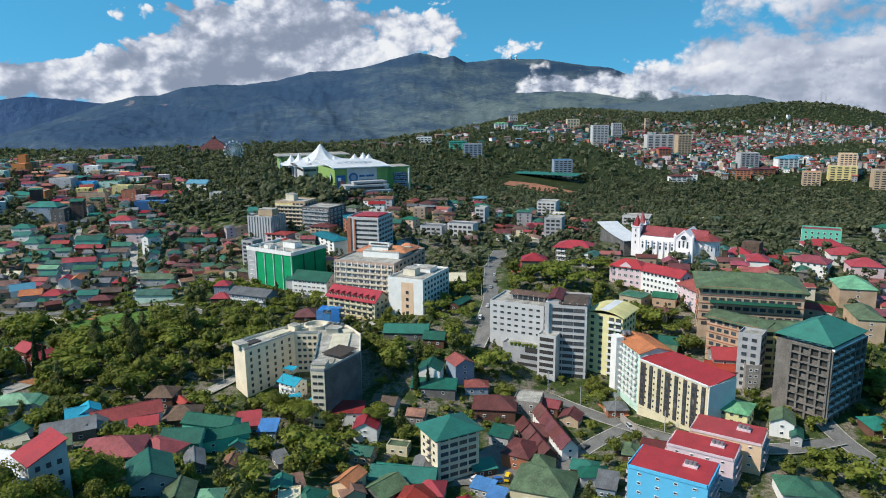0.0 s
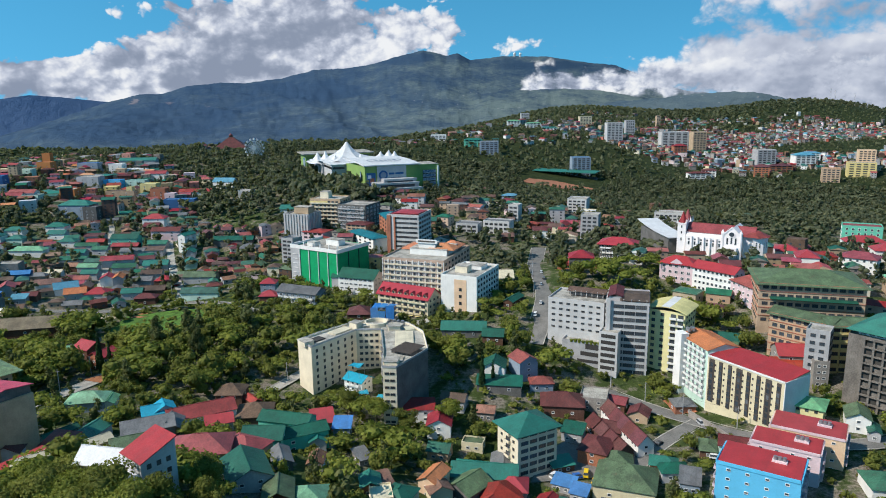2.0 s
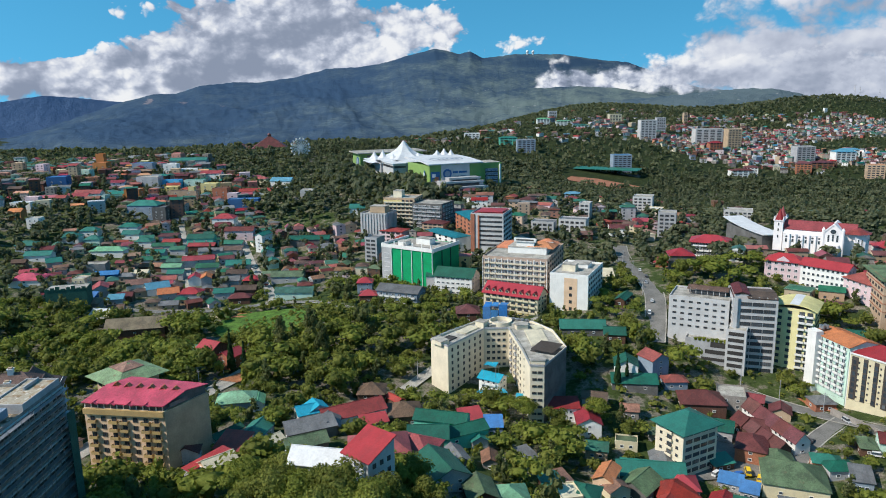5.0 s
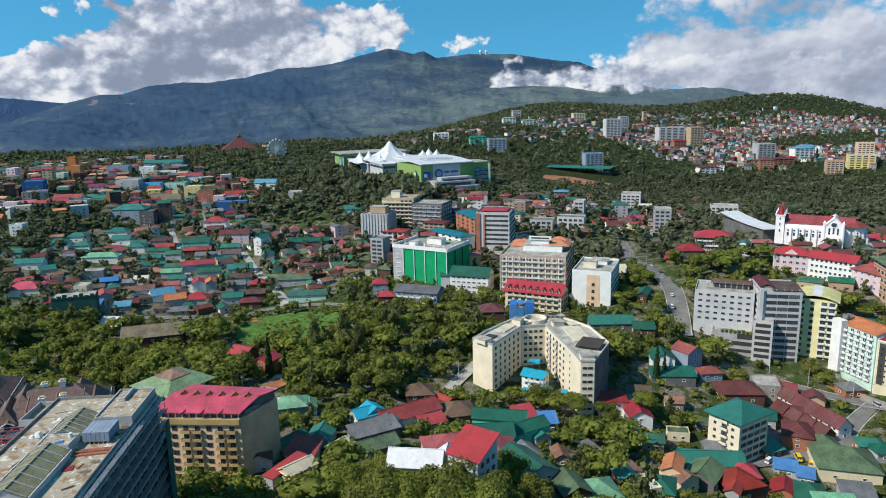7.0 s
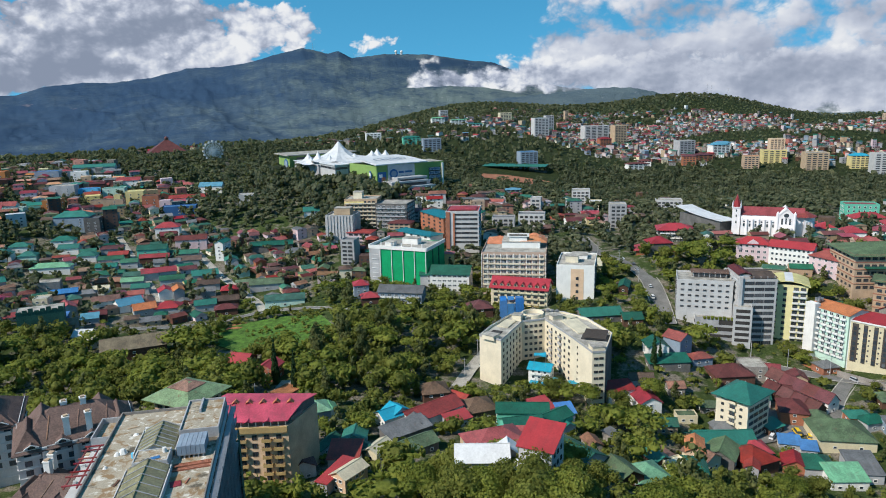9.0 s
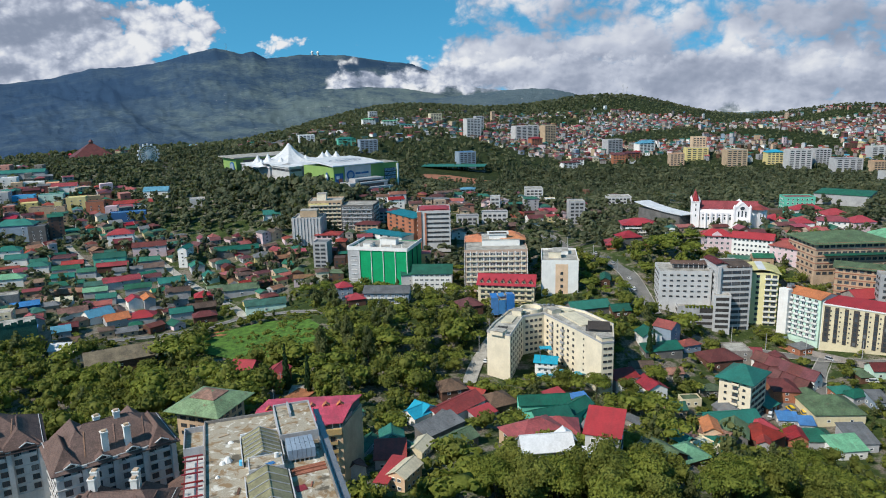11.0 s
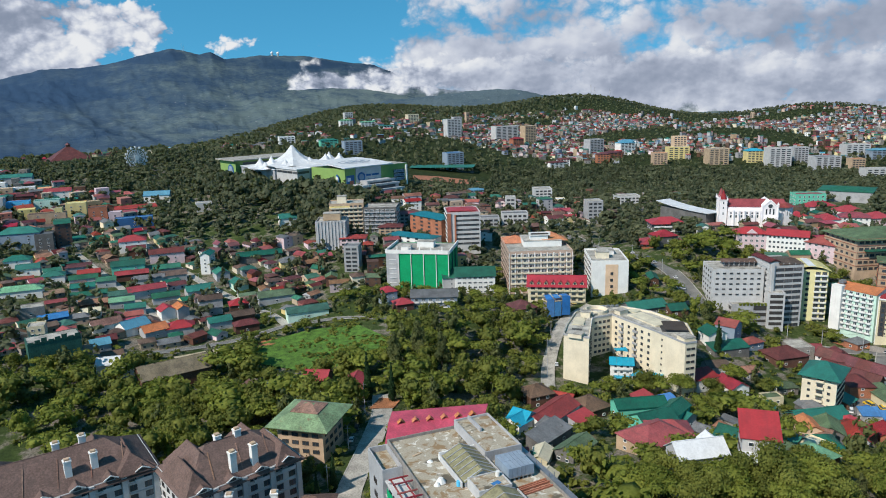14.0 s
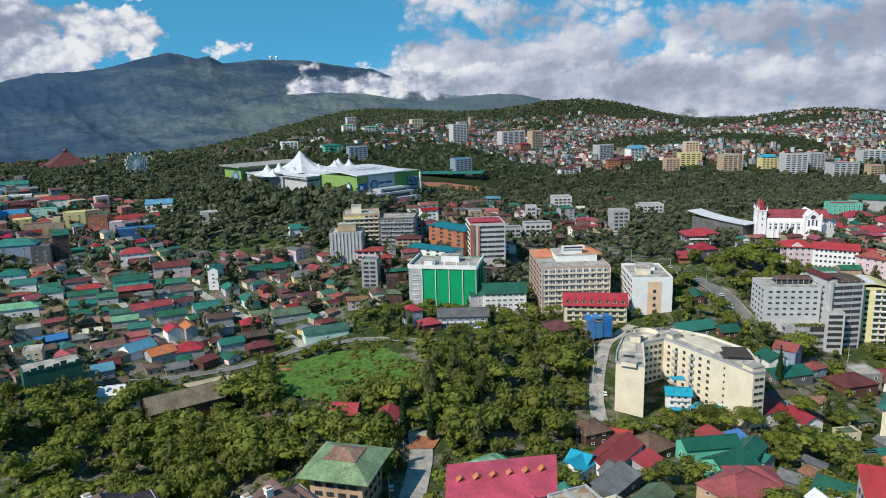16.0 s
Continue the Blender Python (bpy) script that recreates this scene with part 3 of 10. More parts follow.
def gable_roof(w, d, rise, over=0.6, thick=0.18, hip=0.0, shift=0.0):
    """A roof over a w x d plan, its ridge along x. hip: how far the ridge stops short of the ends, 0 for gables."""
    s = Shape()
    W, D = w / 2 + over, d / 2 + over
    drop = rise * over / (d / 2)
    r = W - hip if hip else W
    y0 = shift
    for sgn in (-1, 1):
        for dz, flip in ((0, sgn < 0), (-thick, sgn > 0)):
            q = [(-W, sgn * D, -drop + dz), (W, sgn * D, -drop + dz), (r, y0, rise + dz), (-r, y0, rise + dz)]
            s.face(q if flip else q[::-1])
        s.face([(-W, sgn * D, -drop - thick), (W, sgn * D, -drop - thick), (W, sgn * D, -drop), (-W, sgn * D, -drop)][:: (1 if sgn < 0 else -1)])
    for sgn in (-1, 1):
        if hip:
            for dz, flip in ((0, sgn > 0), (-thick, sgn < 0)):
                q = [(sgn * W, -D, -drop + dz), (sgn * W, D, -drop + dz), (sgn * r, y0, rise + dz)]
                s.face(q if flip else q[::-1])
            s.face([(sgn * W, -D, -drop - thick), (sgn * W, D, -drop - thick), (sgn * W, D, -drop), (sgn * W, -D, -drop)][:: (1 if sgn > 0 else -1)])
        else:
            for y in (-1, 1):
                q = [(sgn * W, y * D, -drop - thick), (sgn * W, y0, rise - thick), (sgn * W, y0, rise), (sgn * W, y * D, -drop)]
                s.face(q if sgn * y < 0 else q[::-1])
    s.box(0, y0, rise - 0.05, 2 * r, 0.35, 0.16)
    return s


def gable_walls(w, d, z0, h, rise):
    """Walls with gables at both ends, in one piece."""
    s = Shape()
    for x in (-w / 2, w / 2):
        s.v += [(x, -d / 2, z0), (x, d / 2, z0), (x, d / 2, h), (x, 0, h + rise), (x, -d / 2, h)]
    s.f = [(4, 3, 2, 1, 0), (5, 6, 7, 8, 9), (0, 5, 9, 4), (1, 2, 7, 6), (4, 9, 8, 3), (3, 8, 7, 2), (0, 1, 6, 5)]
    s.m = [0] * 7
    return s


HOUSE_WORDS = {"green": "green", "teal": "teal", "deepgreen": "dark green", "mint": "pale green", "olive": "olive green", "red": "red", "scarlet": "bright red", "pink": "pink", "maroon": "maroon",
               "brown": "brown", "shingle": "brown shingle", "grey": "grey", "rusty": "rusty", "blue": "blue", "sky": "light blue", "cyan": "turquoise", "white": "white", "cream": "cream",
               "bluegreen": "blue-green", "dusty": "dusty brown", "yellow": "pale yellow", "orange": "orange", "concrete": "bare concrete"}
WALL_WORDS = {"block": "concrete block", "net": "netted", "darknet": "netted", "wood": "dark wooden", "deepblue": "deep blue", "palegrey": "pale grey", "steel": "blue-grey", "brick": "brick-red", "church": "white"}


def house(x, y, turn, w, d, h, roof="green", wall="grey", form="gable", rise=None, windows=2, name="house", z=None, deep=5.0, over=0.6, note="", group=""):
    """A house: walls, a sheet roof, windows and a door. form: gable, hip, shed or flat."""
    z = float(ground(x, y)) if z is None else z
    rise = rise if rise is not None else min(w, d) * 0.26
    label = f"{WALL_WORDS.get(wall, wall)} house with a {HOUSE_WORDS[roof]} {form} roof{note}"
    if d > w and form in ("gable", "hip"):
        w, d, turn = d, w, turn + 90
    t = thing(name, x, y, z, turn, label, "house", group or "houses of the town")
    take(x, y, w / 2, d / 2, turn, 1.0)
    s = Shape()
    plan = [(-w / 2, -d / 2), (w / 2, -d / 2), (w / 2, d / 2), (-w / 2, d / 2)]
    if form == "gable":
        part("wall", gable_walls(w, d, -deep, h, rise - 0.15), WALLS[wall], t)
        part("roof", gable_roof(w, d, rise, over), ROOFS[roof], t, at=pose(0, 0, h, 0, 0, 0))
    elif form == "hip":
        part("wall", s.prism(plan, -deep, h), WALLS[wall], t)
        part("roof", gable_roof(w, d, rise, over, hip=min(d / 2 + over, w / 2)), ROOFS[roof], t, at=pose(0, 0, h, 0, 0, 0))
    elif form == "shed":
        part("wall", s.prism(plan, -deep, [h, h, h + rise, h + rise]), WALLS[wall], t)
        r = Shape().prism([(-w / 2 - over, -d / 2 - over), (w / 2 + over, -d / 2 - over), (w / 2 + over, d / 2 + over), (-w / 2 - over, d / 2 + over)], 0, 0.18)
        slope = math.degrees(math.atan2(rise, d))
        part("roof", r, ROOFS[roof], t, at=pose(0, 0, h + rise / 2 + 0.02, slope, 0, 0))
    else:
        part("wall", tub(plan, -deep, h, 0.7, 0.25), WALLS[wall], t)
        part("roof", Shape().box(0, 0, 0, w - 0.52, d - 0.52, 0.12), ROOFS[roof], t, at=pose(0, 0, h + 0.004, 0, 0, 0))
    if windows:
        floors = max(1, int((h + 0.3) / 2.8))
        n_long, n_short = max(1, min(windows, int(w / 2.6))), max(1, min(windows - 1 or 1, int(d / 3.2)))
        ww, wh = 1.5, 1.25
        floors = min(floors, 2 if windows < 2 else 4)
        facade(t, plan[0], plan[1], floors, 2.9, n_long, ww, wh, 0.9)
        if windows > 1:
            facade(t, plan[1], plan[2], floors, 2.9, n_short, ww, wh, 0.9)
            facade(t, plan[3], plan[0], floors, 2.9, n_short, ww, wh, 0.9)
        if windows > 3:
            facade(t, plan[2], plan[3], floors, 2.9, n_long, ww, wh, 0.9)
    return t


def block(name, label, a, b, depth, z, floors, fh, wall, roof="concrete", form="flat", rise=3.0, front=None, side=None, back=None, category="building", deep=7.0, over=0.8, parapet_high=1.0, trim=None, first=0):
    """A tall block: its front wall runs from a to b (a on the left, seen from outside). front, side, back: (columns, width, height, style, balcony)."""
    ax, ay = a
    bx, by = b
    w = math.hypot(bx - ax, by - ay)
    turn = math.degrees(math.atan2(by - ay, bx - ax))
    nx, ny = (by - ay) / w, -(bx - ax) / w
    cx, cy = (ax + bx) / 2 - nx * depth / 2, (ay + by) / 2 - ny * depth / 2
    t = thing(name, cx, cy, z, turn, label, category)
    take(cx, cy, w / 2, depth / 2, turn, 1.5)
    high = floors * fh
    plan = [(-w / 2, -depth / 2), (w / 2, -depth / 2), (w / 2, depth / 2), (-w / 2, depth / 2)]
    s = Shape().prism(plan, -deep, high)
    mats = [WALLS[wall], ROOFS["concrete"]]
    if form == "flat":
        part("wall", tub(plan, -deep, high, parapet_high, 0.3), mats[:1], t)
        part("roof", Shape().box(0, 0, high + 0.004, w - 0.62, depth - 0.62, 0.15), ROOFS[roof], t)
    else:
        if form == "gable":
            s = gable_walls(w, depth, -deep, high, rise - 0.25)
        if form == "shed":
            s = Shape().prism(plan, -deep, [high, high, high + rise, high + rise])
        part("wall", s, mats[:1], t)
        if form == "shed":
            r = Shape().prism([(-w / 2 - over, -depth / 2 - over), (w / 2 + over, -depth / 2 - over), (w / 2 + over, depth / 2 + over), (-w / 2 - over, depth / 2 + over)], 0, 0.3)
            part("roof", r, ROOFS[roof], t, at=pose(0, 0, high + rise / 2, math.degrees(math.atan2(rise, depth)), 0, 0))
        else:
            part("roof", gable_roof(w, depth, rise, over, 0.3, hip=(min(depth, w) / 2 + over) * 0.9 if form == "hip" else 0.0), ROOFS[roof], t, at=pose(0, 0, high, 0, 0, 0))
    for spec, p, q in ((front, plan[0], plan[1]), (side, plan[1], plan[2]), (side, plan[3], plan[0]), (back, plan[2], plan[3])):
        if spec:
            cols, ww, wh, style, bal = spec
            facade(t, p, q, floors, fh, cols, ww, wh, (fh - wh) * 0.45, style, first=first, balcony=WALLS[bal] if bal else None)
            if trim:
                ledges(t, p, q, floors, fh, WALLS[trim], 0.35, 0.3)
    return t


# ---- land, mountains, clouds ----
def earth(name, lo, hi, deep=1.0):
    """Grass, soil, bare yards and scrub; lo, hi: how readily it lies bare; deep: how dark its green is."""
    m = bpy.data.materials.new(name)
    m.use_nodes = True
    n = Nodes(m.node_tree)
    pos = n.add("ShaderNodeNewGeometry").outputs["Position"]
    big, mid, fine = n.noise(pos, 0.02, 5, 0.6), n.noise(pos, 0.11, 5, 0.65), n.noise(pos, 0.9, 5, 0.7)
    green = n.ramp(n.smooth(n.math("ADD", n.math("MULTIPLY", mid, 0.6), n.math("MULTIPLY", fine, 0.4)), 0.35, 0.65), [(p, tuple(v * deep for v in c)) for p, c in ((0, (0.026, 0.042, 0.012)), (0.6, (0.052, 0.075, 0.020)), (1, (0.095, 0.115, 0.040)))])
    bare = n.ramp(n.smooth(fine, 0.35, 0.65), [(0, (0.10, 0.085, 0.065)), (1, (0.25, 0.22, 0.18))])
    f = n.smooth(n.math("ADD", n.math("MULTIPLY", big, 0.35), n.math("MULTIPLY", mid, 0.65)), lo, hi)
    b = n.add("ShaderNodeBsdfPrincipled")
    n.put(b.inputs["Base Color"], n.mix(f, green, bare))
    b.inputs["Roughness"].default_value = 0.95
    b.inputs["Specular IOR Level"].default_value = 0.15
    bp = n.add("ShaderNodeBump")
    bp.inputs["Strength"].default_value, bp.inputs["Distance"].default_value = 0.8, 0.6
    n.put(bp.inputs["Height"], fine)
    n.put(b.inputs["Normal"], bp.outputs[0])
    n.put(n.add("ShaderNodeOutputMaterial").inputs[0], b.outputs[0])
    return m


def sheet(name, xs, ys, zs, mat, label, category):
    """A grid mesh from three arrays of the same shape."""
    r, c = xs.shape
    me = bpy.data.meshes.new(name)
    v = np.stack([xs, ys, zs], -1).reshape(-1, 3)
    i = np.arange((r - 1) * c).reshape(r - 1, c)[:, :-1].ravel()
    f = np.stack([i, i + c, i + c + 1, i + 1], -1)
    me.from_pydata(v.tolist(), [], f.tolist())
    me.materials.append(mat)
    me.polygons.foreach_set("use_smooth", [True] * len(me.polygons))
    me.update()
    return tagged(new(name, me), label, category, kind="structure")


def polar(cx, cy, bearings, radii):
    b, r = np.meshgrid(np.radians(bearings), radii)
    return cx + r * np.sin(b), cy + r * np.cos(b)


EARTH, WOOD_FLOOR = earth("hill_earth", 0.47, 0.58), earth("wood_floor", 0.60, 0.75, 0.45)
bearings = np.concatenate([np.arange(-180, -80, 10.0), np.arange(-80, 80, 0.8), np.arange(80, 180.1, 10.0)])
radii = np.concatenate([[0.0], np.geomspace(30, 2900, 190), [3400, 4200, 4800]])
gx, gy = polar(-140, -20, bearings, radii)
gz = ground(gx, gy)
far_out = np.clip((np.hypot(gx + 140, gy + 20) - 2700) / 500, 0, 1)
land = sheet("ground", gx, gy, gz * (1 - far_out) - 40 * far_out, EARTH, "hilly ground of grass, soil and bare yards", "ground")
land.data.materials.append(WOOD_FLOOR)
for p in land.data.polygons:
    p.material_index = int(math.hypot(p.center[0] + 140, p.center[1] + 20) > 1150)


def mountain_cover(name, forest, meadow, haze, cloud_shade=()):
    """Wooded slopes with paler terraces and clearings, distance haze mixed into the colour. cloud_shade: (bearing,
    height, half width, half height, weight) of cloud shadows painted in the forest colour.
    """
    m = bpy.data.materials.new(name)
    m.use_nodes = True
    n = Nodes(m.node_tree)
    pos = n.add("ShaderNodeNewGeometry").outputs["Position"]
    big, mid, fine = n.noise(pos, 0.0011, 3, 0.5), n.noise(pos, 0.006, 6, 0.68), n.noise(pos, 0.035, 6, 0.75)
    s = n.add("ShaderNodeSeparateXYZ")
    n.put(s.inputs[0], pos)
    low = n.smooth(s.outputs[2], 340, 60)
    east = n.smooth(s.outputs[0], -900, 500)
    f = n.math("ADD", n.math("ADD", n.math("MULTIPLY", mid, 0.60), n.math("MULTIPLY", fine, 0.36)), n.math("ADD", n.math("MULTIPLY", big, 0.30), n.math("MULTIPLY", n.math("MULTIPLY", low, east), 0.16)))
    col = n.ramp(n.smooth(f, 0.50, 0.86), [(0, forest), (0.5, tuple(a * 0.7 + b * 0.3 for a, b in zip(forest, meadow))), (1, meadow)])
    terraces = n.add("ShaderNodeTexVoronoi", feature="F1")
    n.put(terraces.inputs["Vector"], n.vec(s.outputs[0], n.math("MULTIPLY", s.outputs[1], 0.4), n.math("MULTIPLY", s.outputs[2], 2.5)))
    terraces.inputs["Scale"].default_value = 0.012
    tint = n.add("ShaderNodeSeparateColor")
    n.put(tint.inputs[0], terraces.outputs["Color"])
    plots = n.math("MULTIPLY", n.smooth(tint.outputs[0], 0.55, 0.95), n.math("MULTIPLY", n.math("MULTIPLY", low, east), 0.45))
    col = n.mix(plots, col, tuple(1.25 * v for v in meadow))
    if cloud_shade:
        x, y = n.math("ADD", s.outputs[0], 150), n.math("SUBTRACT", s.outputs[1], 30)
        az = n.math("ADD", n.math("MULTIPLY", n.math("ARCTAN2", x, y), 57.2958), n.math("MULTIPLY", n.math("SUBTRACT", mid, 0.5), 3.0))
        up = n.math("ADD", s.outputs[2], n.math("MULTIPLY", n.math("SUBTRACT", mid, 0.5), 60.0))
        # cloud shadow put into the colour: these patches go to the forest tone
        dense = n.smooth(n.bumps(az, up, cloud_shade), 0.38, 0.56)
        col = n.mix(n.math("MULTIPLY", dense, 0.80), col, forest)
        scars = n.smooth(n.math("ADD", n.bumps(az, up, [(-21.6, 150, 0.45, 22, 1.0), (-19.4, 132, 0.5, 12, 0.8), (-16.2, 120, 0.3, 18, 0.6)]), n.math("MULTIPLY", n.math("SUBTRACT", fine, 0.5), 0.8)), 0.45, 0.85)
        col = n.mix(n.math("MULTIPLY", scars, 0.65), col, (0.30, 0.22, 0.17))
    # blue distance haze mixed into the base colour, a little stronger westward
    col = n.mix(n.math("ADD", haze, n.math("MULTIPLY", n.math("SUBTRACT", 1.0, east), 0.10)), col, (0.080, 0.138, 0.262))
    specks = n.smooth(n.noise(pos, 0.05, 2, 0.5), 0.68, 0.74)
    col = n.mix(n.math("MULTIPLY", n.math("MULTIPLY", specks, n.math("MULTIPLY", low, east)), 0.5), col, (0.40, 0.38, 0.36))
    b = n.add("ShaderNodeBsdfPrincipled")
    n.put(b.inputs["Base Color"], col)
    b.inputs["Roughness"].default_value = 1.0
    b.inputs["Specular IOR Level"].default_value = 0.0
    bp = n.add("ShaderNodeBump")
    bp.inputs["Strength"].default_value, bp.inputs["Distance"].default_value = 0.7, 9.0
    n.put(bp.inputs["Height"], n.math("ADD", fine, n.math("MULTIPLY", mid, 2.0)))
    n.put(b.inputs["Normal"], bp.outputs[0])
    n.put(n.add("ShaderNodeOutputMaterial").inputs[0], b.outputs[0])
    return m


def mountain(name, crest, r0, r1, foot, mat, label, rough=42.0, power=1.9, seed=0.0):
    """A range whose crest stands r1 from the town, with spurs that run down to the west. crest: (bearing, height)."""
    bs = np.arange(crest[0][0], crest[-1][0] + 0.01, 0.16)
    rs = np.linspace(0, 1, 80)
    top = np.interp(bs, [c[0] for c in crest], [c[1] for c in crest])
    b, k = np.meshgrid(bs, rs)
    x, y = -150 + (r0 + (r1 - r0) * k) * np.sin(np.radians(b)), 30 + (r0 + (r1 - r0) * k) * np.cos(np.radians(b))
    bell = np.exp(-0.5 * (np.arange(-50, 51) * 0.16 / 2.6) ** 2)
    soft = np.convolve(np.pad(top, 50, mode="edge"), bell / bell.sum(), mode="valid")
    z = foot + (soft[None, :] - foot) * k ** power + (top - soft)[None, :] * k ** 9
    for i in range(z.shape[0]):
        for j in range(z.shape[1]):
            q = k[i, j]
            u = b[i, j] - 7.0 * (1 - q) + 1.2 * noise.noise(Vector((b[i, j] * 0.4, q * 3.0, seed + 3)))
            spur = noise.noise(Vector((u * 0.15, q * 0.8, seed)))
            ridge = 0.62 - abs(noise.noise(Vector((u * 0.42, q * 1.6, seed + 7)))) * 1.7
            fade = min(1.0, (1 - q) * 3.0 + 0.02) * min(1.0, q * 3)
            z[i, j] += (spur * 0.9 + ridge * 0.22 + 0.6 * noise.fractal(Vector((x[i, j] / 420, y[i, j] / 420, seed + 11)), 1.0, 2.0, 5)) * rough * fade * (1.0 if b[i, j] < 0 else max(0.5, 1 - b[i, j] / 16)) + noise.fractal(Vector((b[i, j] * 2.5, q * 12, seed)), 1.0, 2.0, 3) * 3.5 * min(1, q * 2)
    return sheet(name, x, y, z, mat, label, "mountain")


# the blobs paint the clouds' shadows onto the near slopes
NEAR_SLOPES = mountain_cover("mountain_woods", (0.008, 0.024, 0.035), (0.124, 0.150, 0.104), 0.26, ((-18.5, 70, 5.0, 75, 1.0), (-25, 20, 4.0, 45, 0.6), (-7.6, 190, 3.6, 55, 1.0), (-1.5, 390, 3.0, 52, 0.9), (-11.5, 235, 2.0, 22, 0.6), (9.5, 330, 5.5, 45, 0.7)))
# far range: its wood and meadow tones are already paled by haze
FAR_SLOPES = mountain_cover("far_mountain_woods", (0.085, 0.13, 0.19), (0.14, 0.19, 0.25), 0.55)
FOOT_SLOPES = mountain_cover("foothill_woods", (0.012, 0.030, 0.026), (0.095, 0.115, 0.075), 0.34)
CREST = [(-56, -30), (-36, -45), (-31, -45), (-28.8, 5), (-26.2, 72), (-23.6, 142), (-21.2, 191), (-19.7, 189), (-18, 234), (-15.5, 253), (-13.5, 250), (-12, 268), (-11, 275), (-8.4, 328), (-6, 336),
         (-4, 358), (-1.8, 408), (0.2, 443), (2.0, 407), (2.9, 422), (3.8, 377), (6.6, 398), (9.8, 390), (12.6, 352), (15.0, 330), (17.6, 240), (20.2, 170), (26, 120), (40, 60), (60, 20)]
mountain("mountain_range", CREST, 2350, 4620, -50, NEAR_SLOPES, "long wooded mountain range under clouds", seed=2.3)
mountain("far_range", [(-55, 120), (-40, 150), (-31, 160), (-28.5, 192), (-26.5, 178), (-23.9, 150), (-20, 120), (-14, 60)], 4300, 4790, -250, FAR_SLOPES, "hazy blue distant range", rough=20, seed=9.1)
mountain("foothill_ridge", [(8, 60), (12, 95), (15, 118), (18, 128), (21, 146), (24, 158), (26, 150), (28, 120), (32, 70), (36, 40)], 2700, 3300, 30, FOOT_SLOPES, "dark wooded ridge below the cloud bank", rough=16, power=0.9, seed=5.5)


def cloud_bank():
    """The low bank of cloud that lies on the range."""
    m = bpy.data.materials.new("cloud_bank")
    m.use_nodes = True
    n = Nodes(m.node_tree)
    s = n.add("ShaderNodeSeparateXYZ")
    n.put(s.inputs[0], n.add("ShaderNodeNewGeometry").outputs["Position"])
    x, y, z = n.math("ADD", s.outputs[0], 150), n.math("SUBTRACT", s.outputs[1], 30), n.math("SUBTRACT", s.outputs[2], 147)
    az = n.math("MULTIPLY", n.math("ARCTAN2", x, y), 57.2958)
    el = n.math("MULTIPLY", z, 57.2958 / 4000)
    cover, relief = cumulus(n, az, el, [(8.6, 1.2, 1.1, 1.5, 0.62), (10.3, 0.7, 2.0, 1.0, 0.66), (13.0, 0.9, 2.6, 1.0, 0.80), (17, 1.2, 3.0, 1.3, 0.8), (23, 1.5, 5, 1.9, 0.9), (33, 0.3, 9, 2.8, 1.0), (45, 0.0, 10, 2.8, 1.0), (58, 0.0, 10, 2.8, 1.0)], 1.7, 4.0)
    a = n.math("MULTIPLY", n.smooth(cover, 0.85, 1.4), n.smooth(el, 4.6, 2.4))
    glow, clear, mix = n.add("ShaderNodeEmission"), n.add("ShaderNodeBsdfTransparent"), n.add("ShaderNodeMixShader")
    n.put(glow.inputs[0], cloud_light(n, az, el, cover, relief, 1.2, 2.4))
    glow.inputs[1].default_value = 0.70
    n.put(mix.inputs[0], a)
    n.tree.links.new(clear.outputs[0], mix.inputs[1])
    n.tree.links.new(glow.outputs[0], mix.inputs[2])
    n.put(n.add("ShaderNodeOutputMaterial").inputs[0], mix.outputs[0])
    bs, zs = np.meshgrid(np.arange(4.0, 68.1, 2.0), np.array([-60.0, 560.0]))
    ob = sheet("backdrop_cloud_bank", -150 + 4000 * np.sin(np.radians(bs)), 30 + 4000 * np.cos(np.radians(bs)), zs, m, "low white cloud bank lying on the mountains", "clouds")
    ob.visible_shadow = False
    return ob


cloud_bank()


# ---- roads ----


def road(name, pts, width, label, mat=ASPHALT, lift=0.28, kerbs=True):
    """A road draped over the land along pts, with raised kerbs."""
    path = []
    for (x0, y0), (x1, y1) in zip(pts, pts[1:]):
        k = max(2, int(math.hypot(x1 - x0, y1 - y0) / 3))
        path += [(x0 + (x1 - x0) * i / k, y0 + (y1 - y0) * i / k) for i in range(k)]
    path.append(pts[-1])
    p = np.array(path, float)
    for _ in range(6):
        p[1:-1] = (p[:-2] + 2 * p[1:-1] + p[2:]) / 4
    t = np.gradient(p, axis=0)
    t /= np.linalg.norm(t, axis=1)[:, None]
    nrm = np.stack([-t[:, 1], t[:, 0]], -1)
    z = ground(p[:, 0], p[:, 1])
    s, k = Shape(), None
    offs = [(-width / 2 - 0.5, 0.0), (-width / 2 - 0.5, 0.2), (-width / 2, 0.2), (-width / 2, 0.05), (0, 0.1), (width / 2, 0.05), (width / 2, 0.2), (width / 2 + 0.5, 0.2), (width / 2 + 0.5, 0.0)] if kerbs else [(-width / 2, 0), (0, 0.05), (width / 2, 0)]
    c = len(offs)
    for q, nn, zz in zip(p, nrm, z):
        for o, dz in offs:
            s.v.append((q[0] + nn[0] * o, q[1] + nn[1] * o, zz + lift + dz))
    for i in range(len(p) - 1):
        for j in range(c - 1):
            s.f.append((i * c + j + 1, i * c + j, (i + 1) * c + j, (i + 1) * c + j + 1))
            s.m.append(0 if not kerbs or 2 < j < 5 else 1)
    for q, tt in zip(p, t):
        take(q[0], q[1], 2.2, width / 2, math.degrees(math.atan2(tt[1], tt[0])), 1.0)
    return tagged(new(name, s.mesh(name, [mat, PAVING])), label, "road", kind="structure")


